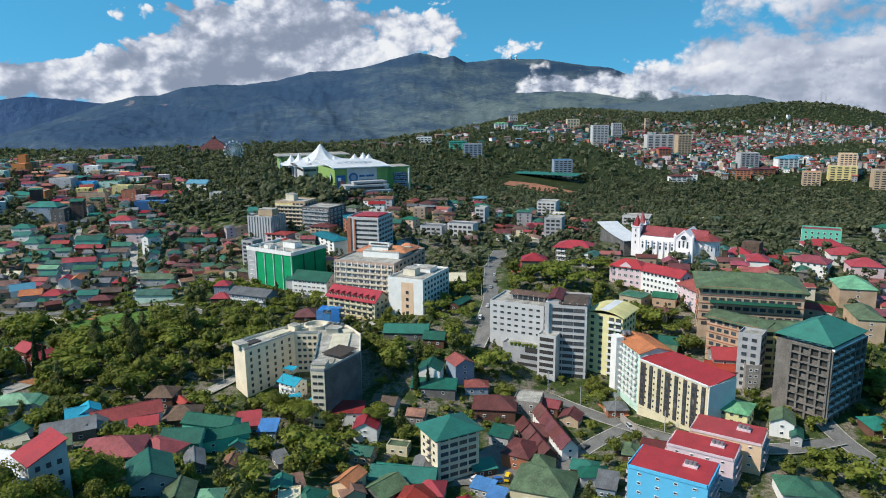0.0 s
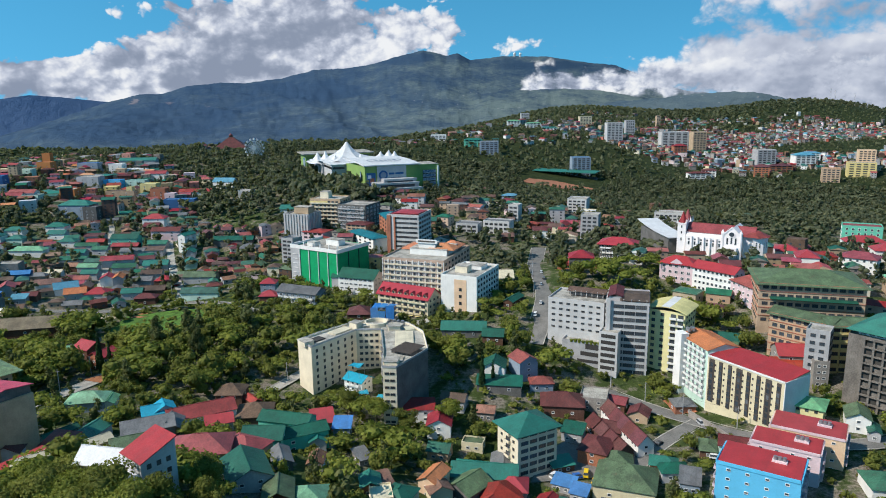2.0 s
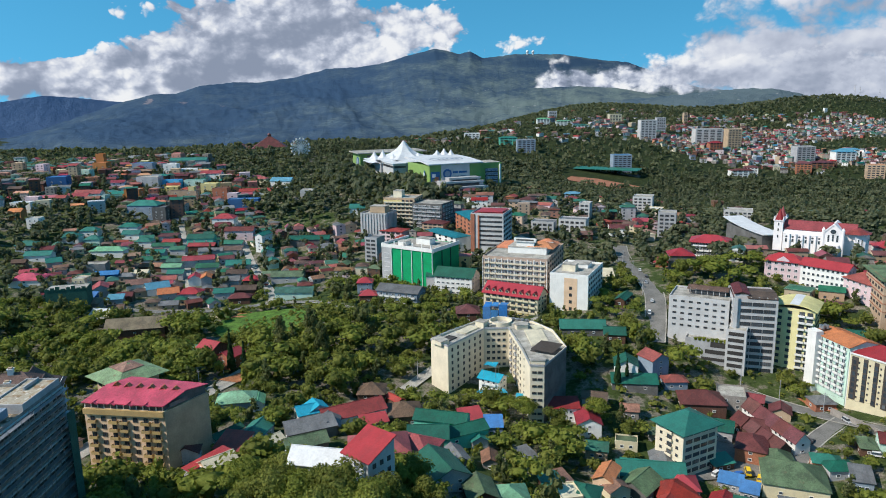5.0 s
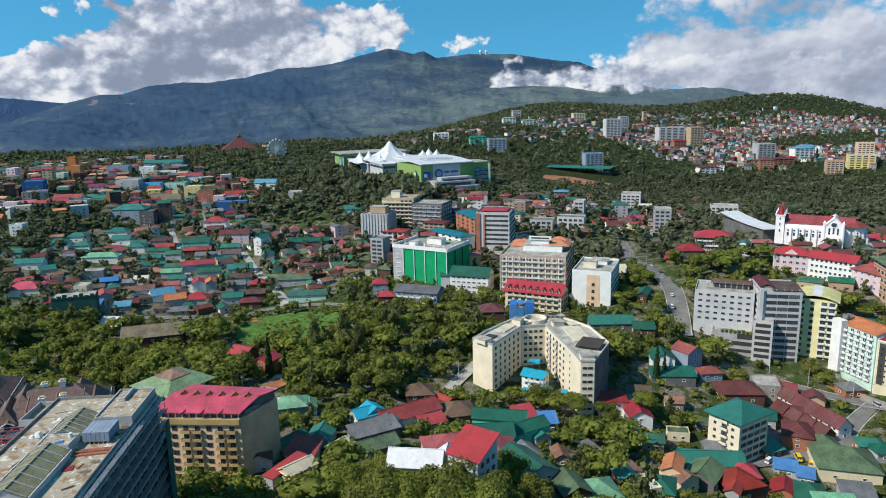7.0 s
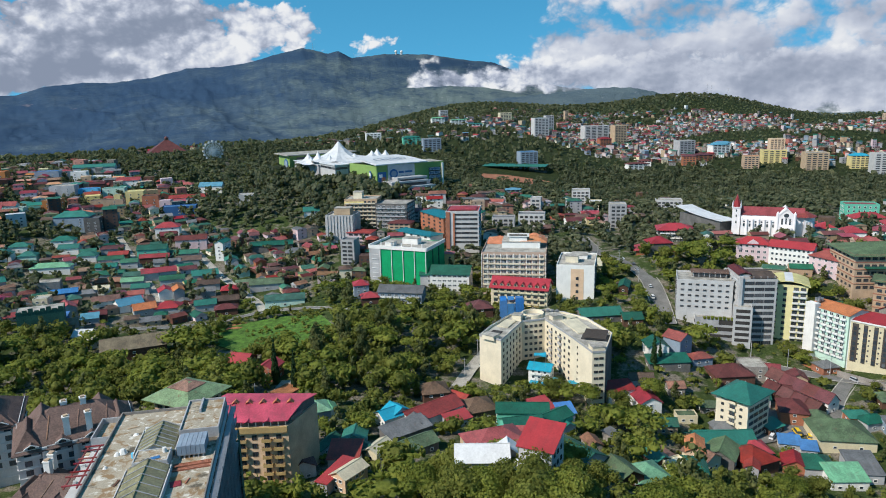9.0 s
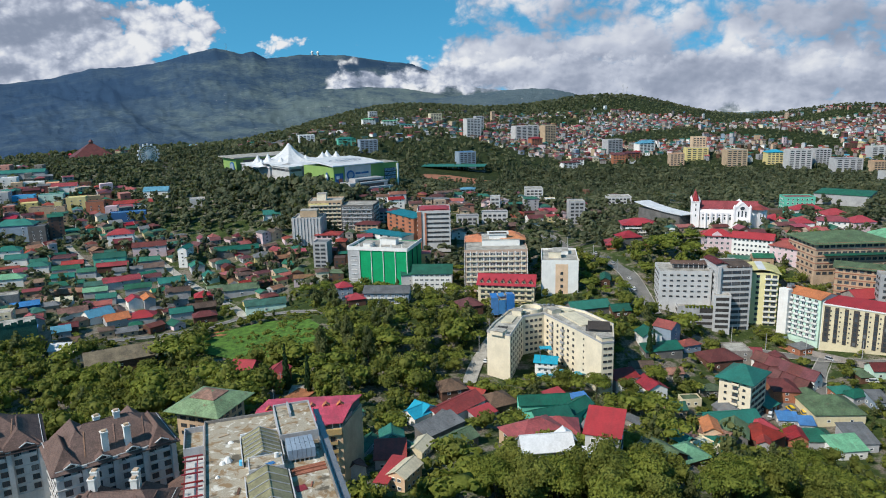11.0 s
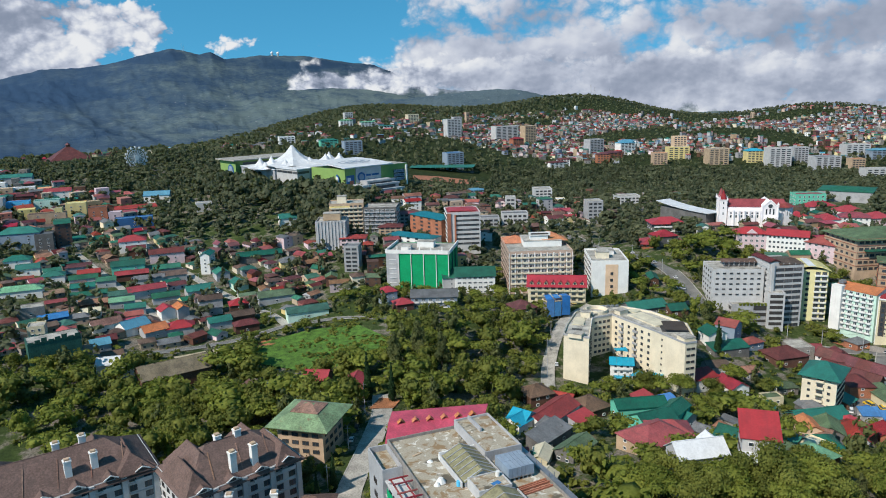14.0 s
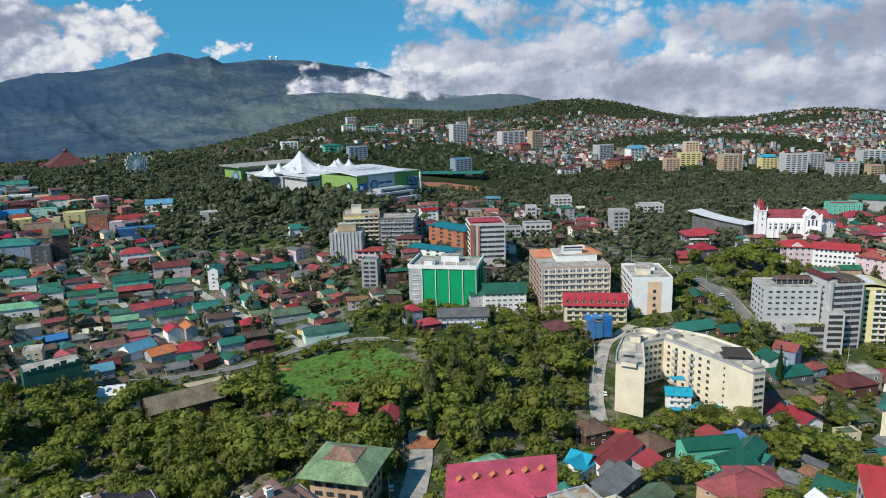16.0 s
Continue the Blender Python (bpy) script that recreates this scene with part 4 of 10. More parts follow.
def yard(name, poly, label, mat=PAVING, lift=0.35):
    """A paved yard or open field over the land."""
    s = Shape()
    xs, ys = [q[0] for q in poly], [q[1] for q in poly]
    cx, cy = sum(xs) / len(xs), sum(ys) / len(ys)
    rings = 8
    for i in range(len(poly)):
        (x0, y0), (x1, y1) = poly[i], poly[(i + 1) % len(poly)]
        for r in range(rings):
            a, b = r / rings, (r + 1) / rings
            pts = [(cx + (x0 - cx) * a, cy + (y0 - cy) * a), (cx + (x0 - cx) * b, cy + (y0 - cy) * b), (cx + (x1 - cx) * b, cy + (y1 - cy) * b), (cx + (x1 - cx) * a, cy + (y1 - cy) * a)]
            if r == 0:
                pts = pts[1:]
                pts = [(cx, cy)] + pts[:2]
            s.face([(x, y, float(ground(x, y)) + lift) for x, y in pts])
    take(cx, cy, (max(xs) - min(xs)) / 2 * 0.85, (max(ys) - min(ys)) / 2 * 0.85)
    return tagged(new(name, s.mesh(name, mat)), label, "yard", kind="structure")


road("road", [(47, 568), (42, 541), (36, 504), (32, 448), (30, 409), (23, 383), (16, 362)], 11, "grey asphalt main road climbing the hill")
road("road", [(48, 331), (60, 322), (72, 310), (82, 296), (91, 282), (101, 270), (116, 261), (138, 259), (160, 266)], 8, "curving grey street round the apartment blocks")
road("road", [(82, 295), (70, 287), (58, 277), (46, 264)], 7, "grey side street running down past roofs")
road("road", [(160, 310), (160, 287), (161, 266), (170, 240), (185, 215)], 8, "street beside the unfinished concrete block")
road("road", [(-300, 690), (-276, 622), (-255, 569), (-232, 519), (-220, 494), (-216, 474)], 5, "narrow concrete street between small houses", PAVING)
road("road", [(-349, 672), (-317, 593), (-296, 535), (-285, 505)], 4, "narrow shaded lane between house rows", PAVING)
road("road", [(-340, 457), (-300, 458), (-245, 466), (-216, 474), (-183, 462), (-149, 428)], 4.5, "street along the foot of the town")
road("road", [(-196, 336), (-202, 315), (-215, 289), (-232, 258), (-240, 235)], 8, "concrete lane beside the green-roofed hall", PAVING)
road("road", [(-116, 322), (-106, 340), (-90, 362), (-66, 391), (-40, 400)], 6, "lane behind the cream apartment block", PAVING)
yard("yard", [(2, 255), (30, 258), (36, 276), (20, 284), (8, 272)], "paved yard with parked vehicles", ASPHALT)
yard("yard", [(-280, 438), (-254, 440), (-246, 452), (-262, 456), (-284, 450)], "bare sandy lot", surface("sand", (0.42, 0.35, 0.24), 0.95, 0.2, 0.5))
yard("field", [(-242, 452), (-205, 456), (-178, 440), (-168, 400), (-190, 380), (-222, 392), (-240, 420)], "bright green overgrown field", surface("lush_grass", (0.075, 0.155, 0.022), 0.95, 0.42, 0.5, 1.6, bump=1.0), 0.4)


# ---- the large buildings ----
def plan_building(name, label, plan, z, high, wall, deep=6.0, spare=2.0):
    """A building over a plan of its own: the empty at its base, with walls, parapet and roof deck."""
    cx, cy = sum(p[0] for p in plan) / len(plan), sum(p[1] for p in plan) / len(plan)
    t = thing(name, cx, cy, z, 0, label, "building")
    loc = [(x - cx, y - cy) for x, y in plan]
    part("wall", tub(loc, -deep, high, 1.1, 0.35), WALLS[wall], t)
    part("roof", Shape().prism(inset(loc, 0.36), high + 0.004, high + 0.12), ROOFS["concrete"], t)
    for i, (x, y) in enumerate(plan):
        qx, qy = plan[(i + 1) % len(plan)]
        for k in (0, 0.33, 0.66):
            take(x + (qx - x) * k, y + (qy - y) * k, 5, 5, 0, spare)
    return t, loc


def room(parent, x, y, z, w, d, h, wall, turn=0.0, name="roof_room", label=""):
    """A small room on a roof, with a slab that stands out over its walls."""
    s = Shape().box(0, 0, 0, w, d, h)
    r = part(name, s, WALLS[wall], parent, label, pose(x, y, z, 0, 0, turn))
    part("slab", Shape().box(0, 0, 0, w + 0.5, d + 0.5, 0.25), ROOFS["concrete"], r, at=pose(0, 0, h, 0, 0, 0))
    return r


def tank(parent, x, y, z, r=1.1, h=2.2):
    """A steel water tank on a roof."""
    s = Shape().drum(0, 0, 0, r, r, h, 12)
    return part("water_tank", s, STEEL, parent, "round steel water tank", pose(x, y, z))


def cap_roof(parent, x, y, z, w, d, rise, roof, turn=0.0, hip=True, over=0.6, label=""):
    return part("roof", gable_roof(w, d, rise, over, 0.25, hip=(d / 2 + over) * 0.95 if hip else 0.0), ROOFS[roof], parent, label, pose(x, y, z, 0, 0, turn))


def wallstrip(parent, p, q, z, h, out, mat, name="panel", label="", f0=0.0, f1=1.0):
    """A panel proud of the wall from p to q, over a share of its length."""
    a = math.degrees(math.atan2(q[1] - p[1], q[0] - p[0]))
    length = math.hypot(q[0] - p[0], q[1] - p[1])
    m = (f0 + f1) / 2
    return part(name, Shape().box(0, -out / 2, 0, length * (f1 - f0), out, h), mat, parent, label, pose(p[0] + (q[0] - p[0]) * m, p[1] + (q[1] - p[1]) * m, z, 0, 0, a))


def rect(w, d):
    return [(-w / 2, -d / 2), (w / 2, -d / 2), (w / 2, d / 2), (-w / 2, d / 2)]


# cream apartment block round a court
CREAM = [(-103, 329.5), (-94.7, 319.6), (-76.3, 344.7), (-63.5, 345), (-60, 314.5), (-58.7, 293.2), (-52.6, 292.6), (-39.3, 315), (-42.0, 340), (-50, 354), (-64, 362.5), (-79, 357), (-94.7, 340.5)]
MX, MY = sum(q[0] for q in CREAM) / 13, sum(q[1] for q in CREAM) / 13
on_roof = lambda x, y, z=26.63, turn=0.0: pose(x - MX, y - MY, z, 0, 0, turn)
tan, c = plan_building("apartment_block", "cream U-shaped apartment block with dark windows and a flat roof",
                       CREAM, 2.0, 26.5, "ivory")
facade(tan, c[1], c[2], 8, 3.25, 6, 1.2, 1.7, 0.8, "dark")
facade(tan, c[2], c[3], 8, 3.25, 4, 1.6, 1.4, 0.8, "dark", first=1)
facade(tan, c[3], c[4], 8, 3.25, 6, 1.5, 1.4, 0.8, "dark", first=1)
facade(tan, c[4], c[5], 8, 3.25, 2, 0.8, 1.0, 1.0, "dark", first=1, skip=(1,))
facade(tan, c[5], c[6], 8, 3.25, 2, 2.0, 1.1, 0.8, "dark", margin=0.6)
facade(tan, c[12], c[0], 8, 3.25, 5, 1.3, 1.5, 0.8, "dark")
for k in range(1, 8):
    for i in (1, 3):
        f = (i + 0.5) / 6
        part("balcony", balcony_mesh(3.0, WALLS["grey"], 0.9), None, tan, at=pose(c[3][0] + (c[4][0] - c[3][0]) * f, c[3][1] + (c[4][1] - c[3][1]) * f, k * 3.25, 0, 0, math.degrees(math.atan2(c[4][1] - c[3][1], c[4][0] - c[3][0]))))
wallstrip(tan, c[6], c[7], -6, 33.4, 0.12, WALLS["dark"], "side_wall", "dark grey plastered side wall")
wallstrip(tan, c[7], c[8], -6, 33.2, 0.12, WALLS["grey"], "side_wall", "grey plastered side wall")
for i in range(len(c)):
    wallstrip(tan, c[i], c[(i + 1) % len(c)], 26.9, 0.95, 0.22, WALLS["grey"], "coping", "grey-brown roof coping")
room(tan, -98.3 - MX, 325.6 - MY, 26.5, 7, 5, 2.2, "ivory", -50)
room(tan, -54.9 - MX, 297.2 - MY, 26.5, 6, 6.5, 2.6, "ivory", -6)
room(tan, -77 - MX, 350 - MY, 26.5, 5, 4.5, 3.2, "ivory", -36)
room(tan, -57 - MX, 346 - MY, 26.5, 6, 4, 2.4, "ivory", 10)
ring = Shape()
for i in range(28):
    a0, a1 = 2 * math.pi * i / 28, 2 * math.pi * (i + 1) / 28
    for r, q in (((5.4, 6.0), 0),):
        pts = [[(rr * math.cos(a), rr * math.sin(a)) for rr in r] for a in (a0, a1)]
        (i0, o0), (i1, o1) = pts
        ring.face([(*o0, 0), (*o1, 0), (*o1, 2.0), (*o0, 2.0)])
        ring.face([(*i1, 0), (*i0, 0), (*i0, 2.0), (*i1, 2.0)])
        ring.face([(*o0, 2.0), (*o1, 2.0), (*i1, 2.0), (*i0, 2.0)])
DECK = surface("stained_deck", (0.40, 0.37, 0.31), 0.9, 0.42, 0.35, 1.4, bump=0.2, rust=0.35)
DARKDECK = surface("dark_membrane", (0.055, 0.052, 0.05), 0.85, 0.3, 0.5)
for x, y, w2, d2, a, h, m in ((-51, 331, 9, 22, 3, 0.7, "cream"), (-48.5, 313.5, 13, 9, -30, 0.35, "dark"), (-57, 352, 8, 6, -25, 1.0, "concrete"), (-71, 351.5, 6, 5, 15, 1.3, "concrete"), (-94.5, 331.5, 5, 8, -38, 0.5, "dark"), (-84.5, 344.5, 6, 12, -38, 0.6, "cream"), (-52.5, 304, 5, 7, -4, 0.4, "concrete"), (-49, 346, 5, 6, 18, 0.8, "cream")):
    part("roof_slab", Shape().box(0, 0, 0, w2, d2, h), {"cream": ROOFS["cream"], "dark": DARKDECK, "concrete": DECK}[m], tan, {"cream": "cream roof slab", "dark": "black roofing felt", "concrete": "stained raised deck"}[m], on_roof(x, y, 26.63, a))
for i in range(4):
    tank(tan, -60 + 2.3 * i - MX, 358 - 0.9 * i - MY, 26.6, 0.9, 1.9)
part("roof_ring", ring, WALLS["ivory"], tan, "round cream parapet", on_roof(-67, 354.6, 26.6))
for i in range(12):
    part("pergola_bar", Shape().box(0, 0, 0, 11, 0.28, 0.5), DARKTRIM, tan, "dark steel louvre", on_roof(-48.5 + 0.55 * (i - 5.5), 313.5 + 0.95 * (i - 5.5), 28.3, -30))
for x, y in ((-53.6, 312.2), (-44, 312), (-50.5, 319), (-43.5, 316)):
    part("pergola_post", Shape().box(0, 0, 0, 0.3, 0.3, 1.75), DARKTRIM, tan, "", on_roof(x, y, 26.6))

# little white house with turquoise tarpaulins in the court
court = block("guest_house", "small white house with balconies under turquoise tarpaulins", (-80, 322), (-71, 316), 8, 4, 3, 2.9, "white", "cyan", "gable", 2.0, front=(3, 1.5, 1.3, "plain", "white"), side=(2, 1.4, 1.2, "plain", None))
part("tarpaulin", Shape().box(0, -6.5, 2.6, 8, 4, 0.2), ROOFS["cyan"], court, "turquoise tarpaulin")

# near-black colour for panels that imitate shade inside floors not hollowed out
OPEN_FLOOR_SHADE = surface("dark_recess", (0.045, 0.042, 0.04), 0.9, 0.2)
# grey hotel with a tower
left = block("hotel", "pale grey hotel wing with rows of small windows", (25, 368), (52, 354), 22, 18, 6, 3.3, "palegrey", "concrete", "flat", side=(4, 1.6, 1.2, "dark", None), deep=16)
w = 30.4
facade(left, (-w / 2, -11), (w / 2, -11), 6, 3.3, 7, 1.9, 1.0, 1.1, "dark", first=1)
cap_roof(left, 3, 3, 23.2, 20, 9, 1.0, "brown", 0, False, label="brown sheet roof over the terrace")
for i in range(7):
    part("post", Shape().box(0, 0, 0, 0.3, 0.3, 3.4), WALLS["palegrey"], left, at=pose(-6 + 3 * i, -1.4, 19.9))
part("terrace_window", window_mesh(19, 1.8, "dark"), None, left, at=pose(3, -1.2, 20.6))
podium = block("podium", "brown-grey parking podium with a planted terrace under the hotel", (31, 357), (56, 344), 12, 3, 4, 3.7, "grey", side=(2, 3, 1.8, "dark", None), trim="palegrey")
pw = math.hypot(25, 13)
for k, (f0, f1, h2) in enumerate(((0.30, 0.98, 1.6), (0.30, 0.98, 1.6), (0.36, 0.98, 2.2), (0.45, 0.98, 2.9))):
    part("recess", Shape().box(0, -0.08, 0, pw * (f1 - f0), 0.12, h2), OPEN_FLOOR_SHADE, podium, "dark panel painted as the shade of an open floor", pose(pw * ((f0 + f1) / 2 - 0.5), -6.0, 0.9 + 3.7 * k))
pier = block("hotel_pier", "pale grey stair block with dark horizontal openings", (48, 346), (56.5, 341.5), 7, 2, 7, 3.4, "palegrey", "concrete", "flat", parapet_high=0.8)
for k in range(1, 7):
    part("recess", Shape().box(0, -0.08, 0, 7.4, 0.12, 1.9), OPEN_FLOOR_SHADE, pier, "dark panel painted as a shaded opening", pose(0, -3.5, 0.9 + 3.4 * k))
for i in range(9):
    part("planter", Shape().drum(-9 + 2.1 * i, -5.6, 14.85, 0.8, 1.1, 1.2 + 0.3 * (i % 3), 7), LEAF["bright"], podium, "planted shrub")
tower = block("hotel_tower", "pale grey hotel tower with dark banded windows and maroon roof", (52, 350), (72.5, 344), 26, 2, 11, 3.5, "palegrey", "maroon", "flat", side=(4, 1.5, 1.2, "dark", None), trim="palegrey")
facade(tower, (-8, -13), (10.6, -13), 11, 3.5, 3, 5.2, 1.9, 0.9, "dark")
part("fin", Shape().box(-9.3, -13.6, -6, 1.8, 1.4, 47), WALLS["palegrey"], tower, "pale grey corner pier")
cap_roof(tower, 3.5, -3, 40.2, 13, 19, 0.9, "brown", 0, False, 0.8, label="brown sheet roof")
for i in range(4):
    part("post", Shape().box(0, 0, 0, 0.6, 0.6, 1.8), WALLS["palegrey"], tower, at=pose(-2 + 3.8 * i, -12.2, 38.6))
stair = room(tower, -6.2, 0, 38.5, 6.4, 20, 2.6, "palegrey")
part("sheet_cover", gable_roof(20.6, 7, 1.2, 0.4, 0.2), ROOFS["maroon"], stair, "maroon sheet roof", pose(0, 0, 2.9, 0, 0, 90))

# yellow tower with a curved roof
yellow = block("apartment_tower", "pale yellow apartment tower with white balconies and curved roof", (74, 352), (90, 341), 19, 2, 10, 3.4, "lemon", "concrete", "flat", side=(4, 1.6, 1.5, "dark", None), parapet_high=0.6)
facade(yellow, (-9.7, -9.5), (1.5, -9.5), 10, 3.4, 2, 1.8, 1.7, 0.9, "dark")
facade(yellow, (1.5, -9.5), (9.7, -9.5), 10, 3.4, 2, 2.6, 2.0, 0.7, "dark", balcony=WALLS["white"], margin=0.4)
vault = Shape()
for i in range(10):
    u0, u1 = -1 + 2 * i / 10, -1 + 2 * (i + 1) / 10
    z0, z1 = 2.8 * (1 - u0 * u0), 2.8 * (1 - u1 * u1)
    vault.face([(-11, u0 * 11, z0), (11, u0 * 11, z0), (11, u1 * 11, z1), (-11, u1 * 11, z1)], 0 if i not in (4, 5) else 1)
    vault.face([(-11, u1 * 11, z1 - 0.4), (11, u1 * 11, z1 - 0.4), (11, u0 * 11, z0 - 0.4), (-11, u0 * 11, z0 - 0.4)])
    vault.face([(11, u0 * 11, z0 - 0.4), (11, u1 * 11, z1 - 0.4), (11, u1 * 11, z1), (11, u0 * 11, z0)])
    vault.face([(-11, u1 * 11, z1 - 0.4), (-11, u0 * 11, z0 - 0.4), (-11, u0 * 11, z0), (-11, u1 * 11, z1)])
part("roof", vault, [ROOFS["yellow"], ROOFS["white"]], yellow, "curved pale yellow roof with a white strip", pose(0, 0, 34.3, 0, 0, 90))
for k in range(10):
    for i in range(3):
        if (k * 3 + i) % 2:
            wallstrip(yellow, (-9.7, 9.5), (-9.7, -9.5), k * 3.4 + 1.2, 1.3, 0.1, WALLS["orange"] if (k + i) % 3 == 0 else WALLS["yellow"], "tile_panel", "", 0.1 + 0.28 * i, 0.3 + 0.28 * i)

# mint and white tower with an orange roof
mint = block("apartment_tower", "white and mint apartment tower with stacked balconies and orange roof", (85, 333), (90, 309), 17, 5, 8, 3.0, "mint", "orange", "gable", 2.4, front=(6, 2.0, 1.9, "plain", "white"), side=(4, 1.5, 1.4, "plain", None), over=0.3)
part("corner_tower", Shape().box(-9, -9.4, -6, 6, 4, 32), WALLS["white"], mint, "white curved corner tower")
for i in range(4):
    tank(mint, -10 + 1.6 * (i % 2), -6 + 2.4 * (i // 2), 26.2, 0.8, 1.8)

# long apartment block with a red roof
red = block("apartment_block", "long cream apartment block with dark window bays and red roof", (89.5, 307), (109, 274), 17, 5, 8, 2.75, "cream", "scarlet", "shed", 1.8, side=None, over=0.1)
w = math.hypot(19.5, 33)
for i in range(8):
    f = -w / 2 + 2.4 + i * (w - 4.8) / 7
    bay = part("bay", Shape().box(0, -0.15, 0, 2.9 if i % 3 == 0 else 1.9, 0.3, 20.5), DARKTRIM, red, "dark stair-window bay", pose(f, -8.5, 0.8))
for k in range(7):
    for i in range(8):
        f = -w / 2 + 2.4 + i * (w - 4.8) / 7
        part("window", window_mesh(1.6, 2.2, "dark"), None, red, at=pose(f, -8.8, 1.2 + k * 2.75))
    for i in range(7):
        f = -w / 2 + 2.4 + (i + 0.5) * (w - 4.8) / 7
        part("window", window_mesh(0.7, 0.9, "dark"), None, red, at=pose(f - 0.5, -8.5, 2.0 + k * 2.75))
wallstrip(red, (w / 2, -8.5), (w / 2, 8.5), -6, 28.5, 0.35, WALLS["white"], "end_wall", "white end wall")
wallstrip(red, (-w / 2, 8.5), (-w / 2, -8.5), -6, 29.0, 0.35, WALLS["white"], "end_wall", "white end wall")
wallstrip(red, (-w / 2, -8.5), (w / 2, -8.5), 22.1, 0.7, 0.5, WALLS["white"], "cornice", "white eaves band")

# unfinished block with a teal roof
raw = block("unfinished_block", "unfinished bare concrete block with open floors under a teal roof", (145, 294), (159, 276), 32, 9, 9, 3.6, "rawblock", "concrete", "flat", parapet_high=0.5, deep=9)
w = math.hypot(14, 18)
# interior shade as a colour, for thin plates on the solid wall
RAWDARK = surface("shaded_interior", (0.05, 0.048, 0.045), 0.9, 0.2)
for p, q, cols, f0 in (((-w / 2, -16), (w / 2, -16), 4, 0.30), ((w / 2, -16), (w / 2, 16), 6, 0.0)):
    a = math.degrees(math.atan2(q[1] - p[1], q[0] - p[0]))
    length = math.hypot(q[0] - p[0], q[1] - p[1])
    at = lambda f: (p[0] + (q[0] - p[0]) * f, p[1] + (q[1] - p[1]) * f)
    for k in range(1, 10):
        wallstrip(raw, p, q, k * 3.6 - 0.45, 0.5, 1.5, WALLS["rawblock"], "floor_slab", "bare concrete floor edge", f0, 1.0)
        if f0 == 0.0:
            wallstrip(raw, p, q, k * 3.6 + 0.05, 0.75, 1.2, WALLS["palegrey"] if k < 9 else WALLS["white"], "spandrel", "pale block spandrel", 0.02, 0.62 if k % 3 else 0.95)
    for i in range(cols + 1):
        x, y = at(f0 + (1 - f0) * i / cols)
        part("column", Shape().box(0, -0.6, -9, 0.9, 1.2, 41.4), WALLS["rawblock"], raw, at=pose(x, y, 0, 0, 0, a))
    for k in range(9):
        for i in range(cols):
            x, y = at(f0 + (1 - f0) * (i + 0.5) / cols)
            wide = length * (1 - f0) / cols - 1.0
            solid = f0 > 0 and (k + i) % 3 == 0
            part("opening", Shape().box(0, -0.06, 0, wide, 0.1, 2.9 if not solid else 1.0), RAWDARK, raw, "dark panel painted as the shade of an open floor", pose(x, y, 0.1 + k * 3.6 + (1.9 if solid else 0.0), 0, 0, a))
part("setback", tub([(-w / 2 + 3, -13), (w / 2 - 3, -13), (w / 2 - 3, 13), (-w / 2 + 3, 13)], 32.6, 34.6, 0.4), WALLS["white"], raw, "white top storey")
for i in range(5):
    part("window", window_mesh(2.2, 1.2, "dark"), None, raw, at=pose(-w / 2 + 5 + 3.2 * i, -13, 33.0))
cap_roof(raw, 0, 0, 35.1, 32, w + 1.0, 6.5, "teal", 90, True, 0.6, "teal hipped sheet roof")

# blue, pink and peach blocks with red roofs
for a, b, dp, z, wall, words in (((65, 231), (88, 216), 17, 2, "blue", "sky blue block with small windows and a red roof"), ((84, 247), (104, 234), 12, 2, "pink", "pink block with a red roof beside the blue block"),
                                 ((96, 257), (118, 243), 14, 3, "peach", "peach block with a red roof and steel tanks")):
    b0 = block("office_block", words, a, b, dp, z, 4, 3.5, wall, "scarlet", "shed", 1.0, front=(4, 1.4, 1.0, "plain", None), side=(4, 1.8, 1.4, "plain", "pink"), over=-0.3)
    w = math.hypot(b[0] - a[0], b[1] - a[1])
    part("tank_stand", Shape().box(w * 0.2, dp * 0.1, 14, 5, 3, 1.4), WALLS["pink"], b0)
    for i in range(3):
        tank(b0, w * 0.2 - 1.5 + 1.5 * i, dp * 0.1, 15.4, 0.7, 1.3)
    for p, q in (((-w / 2, -dp / 2), (w / 2, -dp / 2)), ((w / 2, -dp / 2), (w / 2, dp / 2)), ((-w / 2, dp / 2), (-w / 2, -dp / 2))):
        wallstrip(b0, p, q, 13.6, 1.3 if wall == "blue" else 1.0, 0.3, WALLS["blue" if wall == "blue" else "pink"], "parapet", "", 0.01, 0.99)
block("apartment_block", "small yellow apartment block with a green hip roof", (112, 281), (125, 272), 13, 4, 4, 3.0, "lemon", "mint", "hip", 2.0, front=(4, 1.3, 1.2, "dark", None), side=(3, 1.3, 1.2, "dark", None))

# green-netted tower under construction
net = block("netted_tower", "concrete tower wrapped in bright green safety netting", (-141, 500), (-104, 476), 34, 12, 9, 3.2, "net", "concrete", "flat", parapet_high=0.4)
w = math.hypot(37, 24)
wallstrip(net, (-w / 2, -17), (w / 2, -17), -4, 32.5, 0.5, WALLS["grey"], "bare_wall", "bare grey concrete corner", 0.0, 0.2)
wallstrip(net, (-w / 2, -17), (w / 2, -17), 28.4, 2.6, 0.7, WALLS["white"], "top_slab", "white top storey", 0.0, 1.0)
wallstrip(net, (w / 2, -17), (w / 2, 17), 28.4, 2.6, 0.7, WALLS["white"], "top_slab", "white top storey", 0.0, 1.0)
wallstrip(net, (-w / 2, 17), (-w / 2, -17), 28.4, 2.6, 0.7, WALLS["white"], "top_slab", "white top storey", 0.0, 1.0)
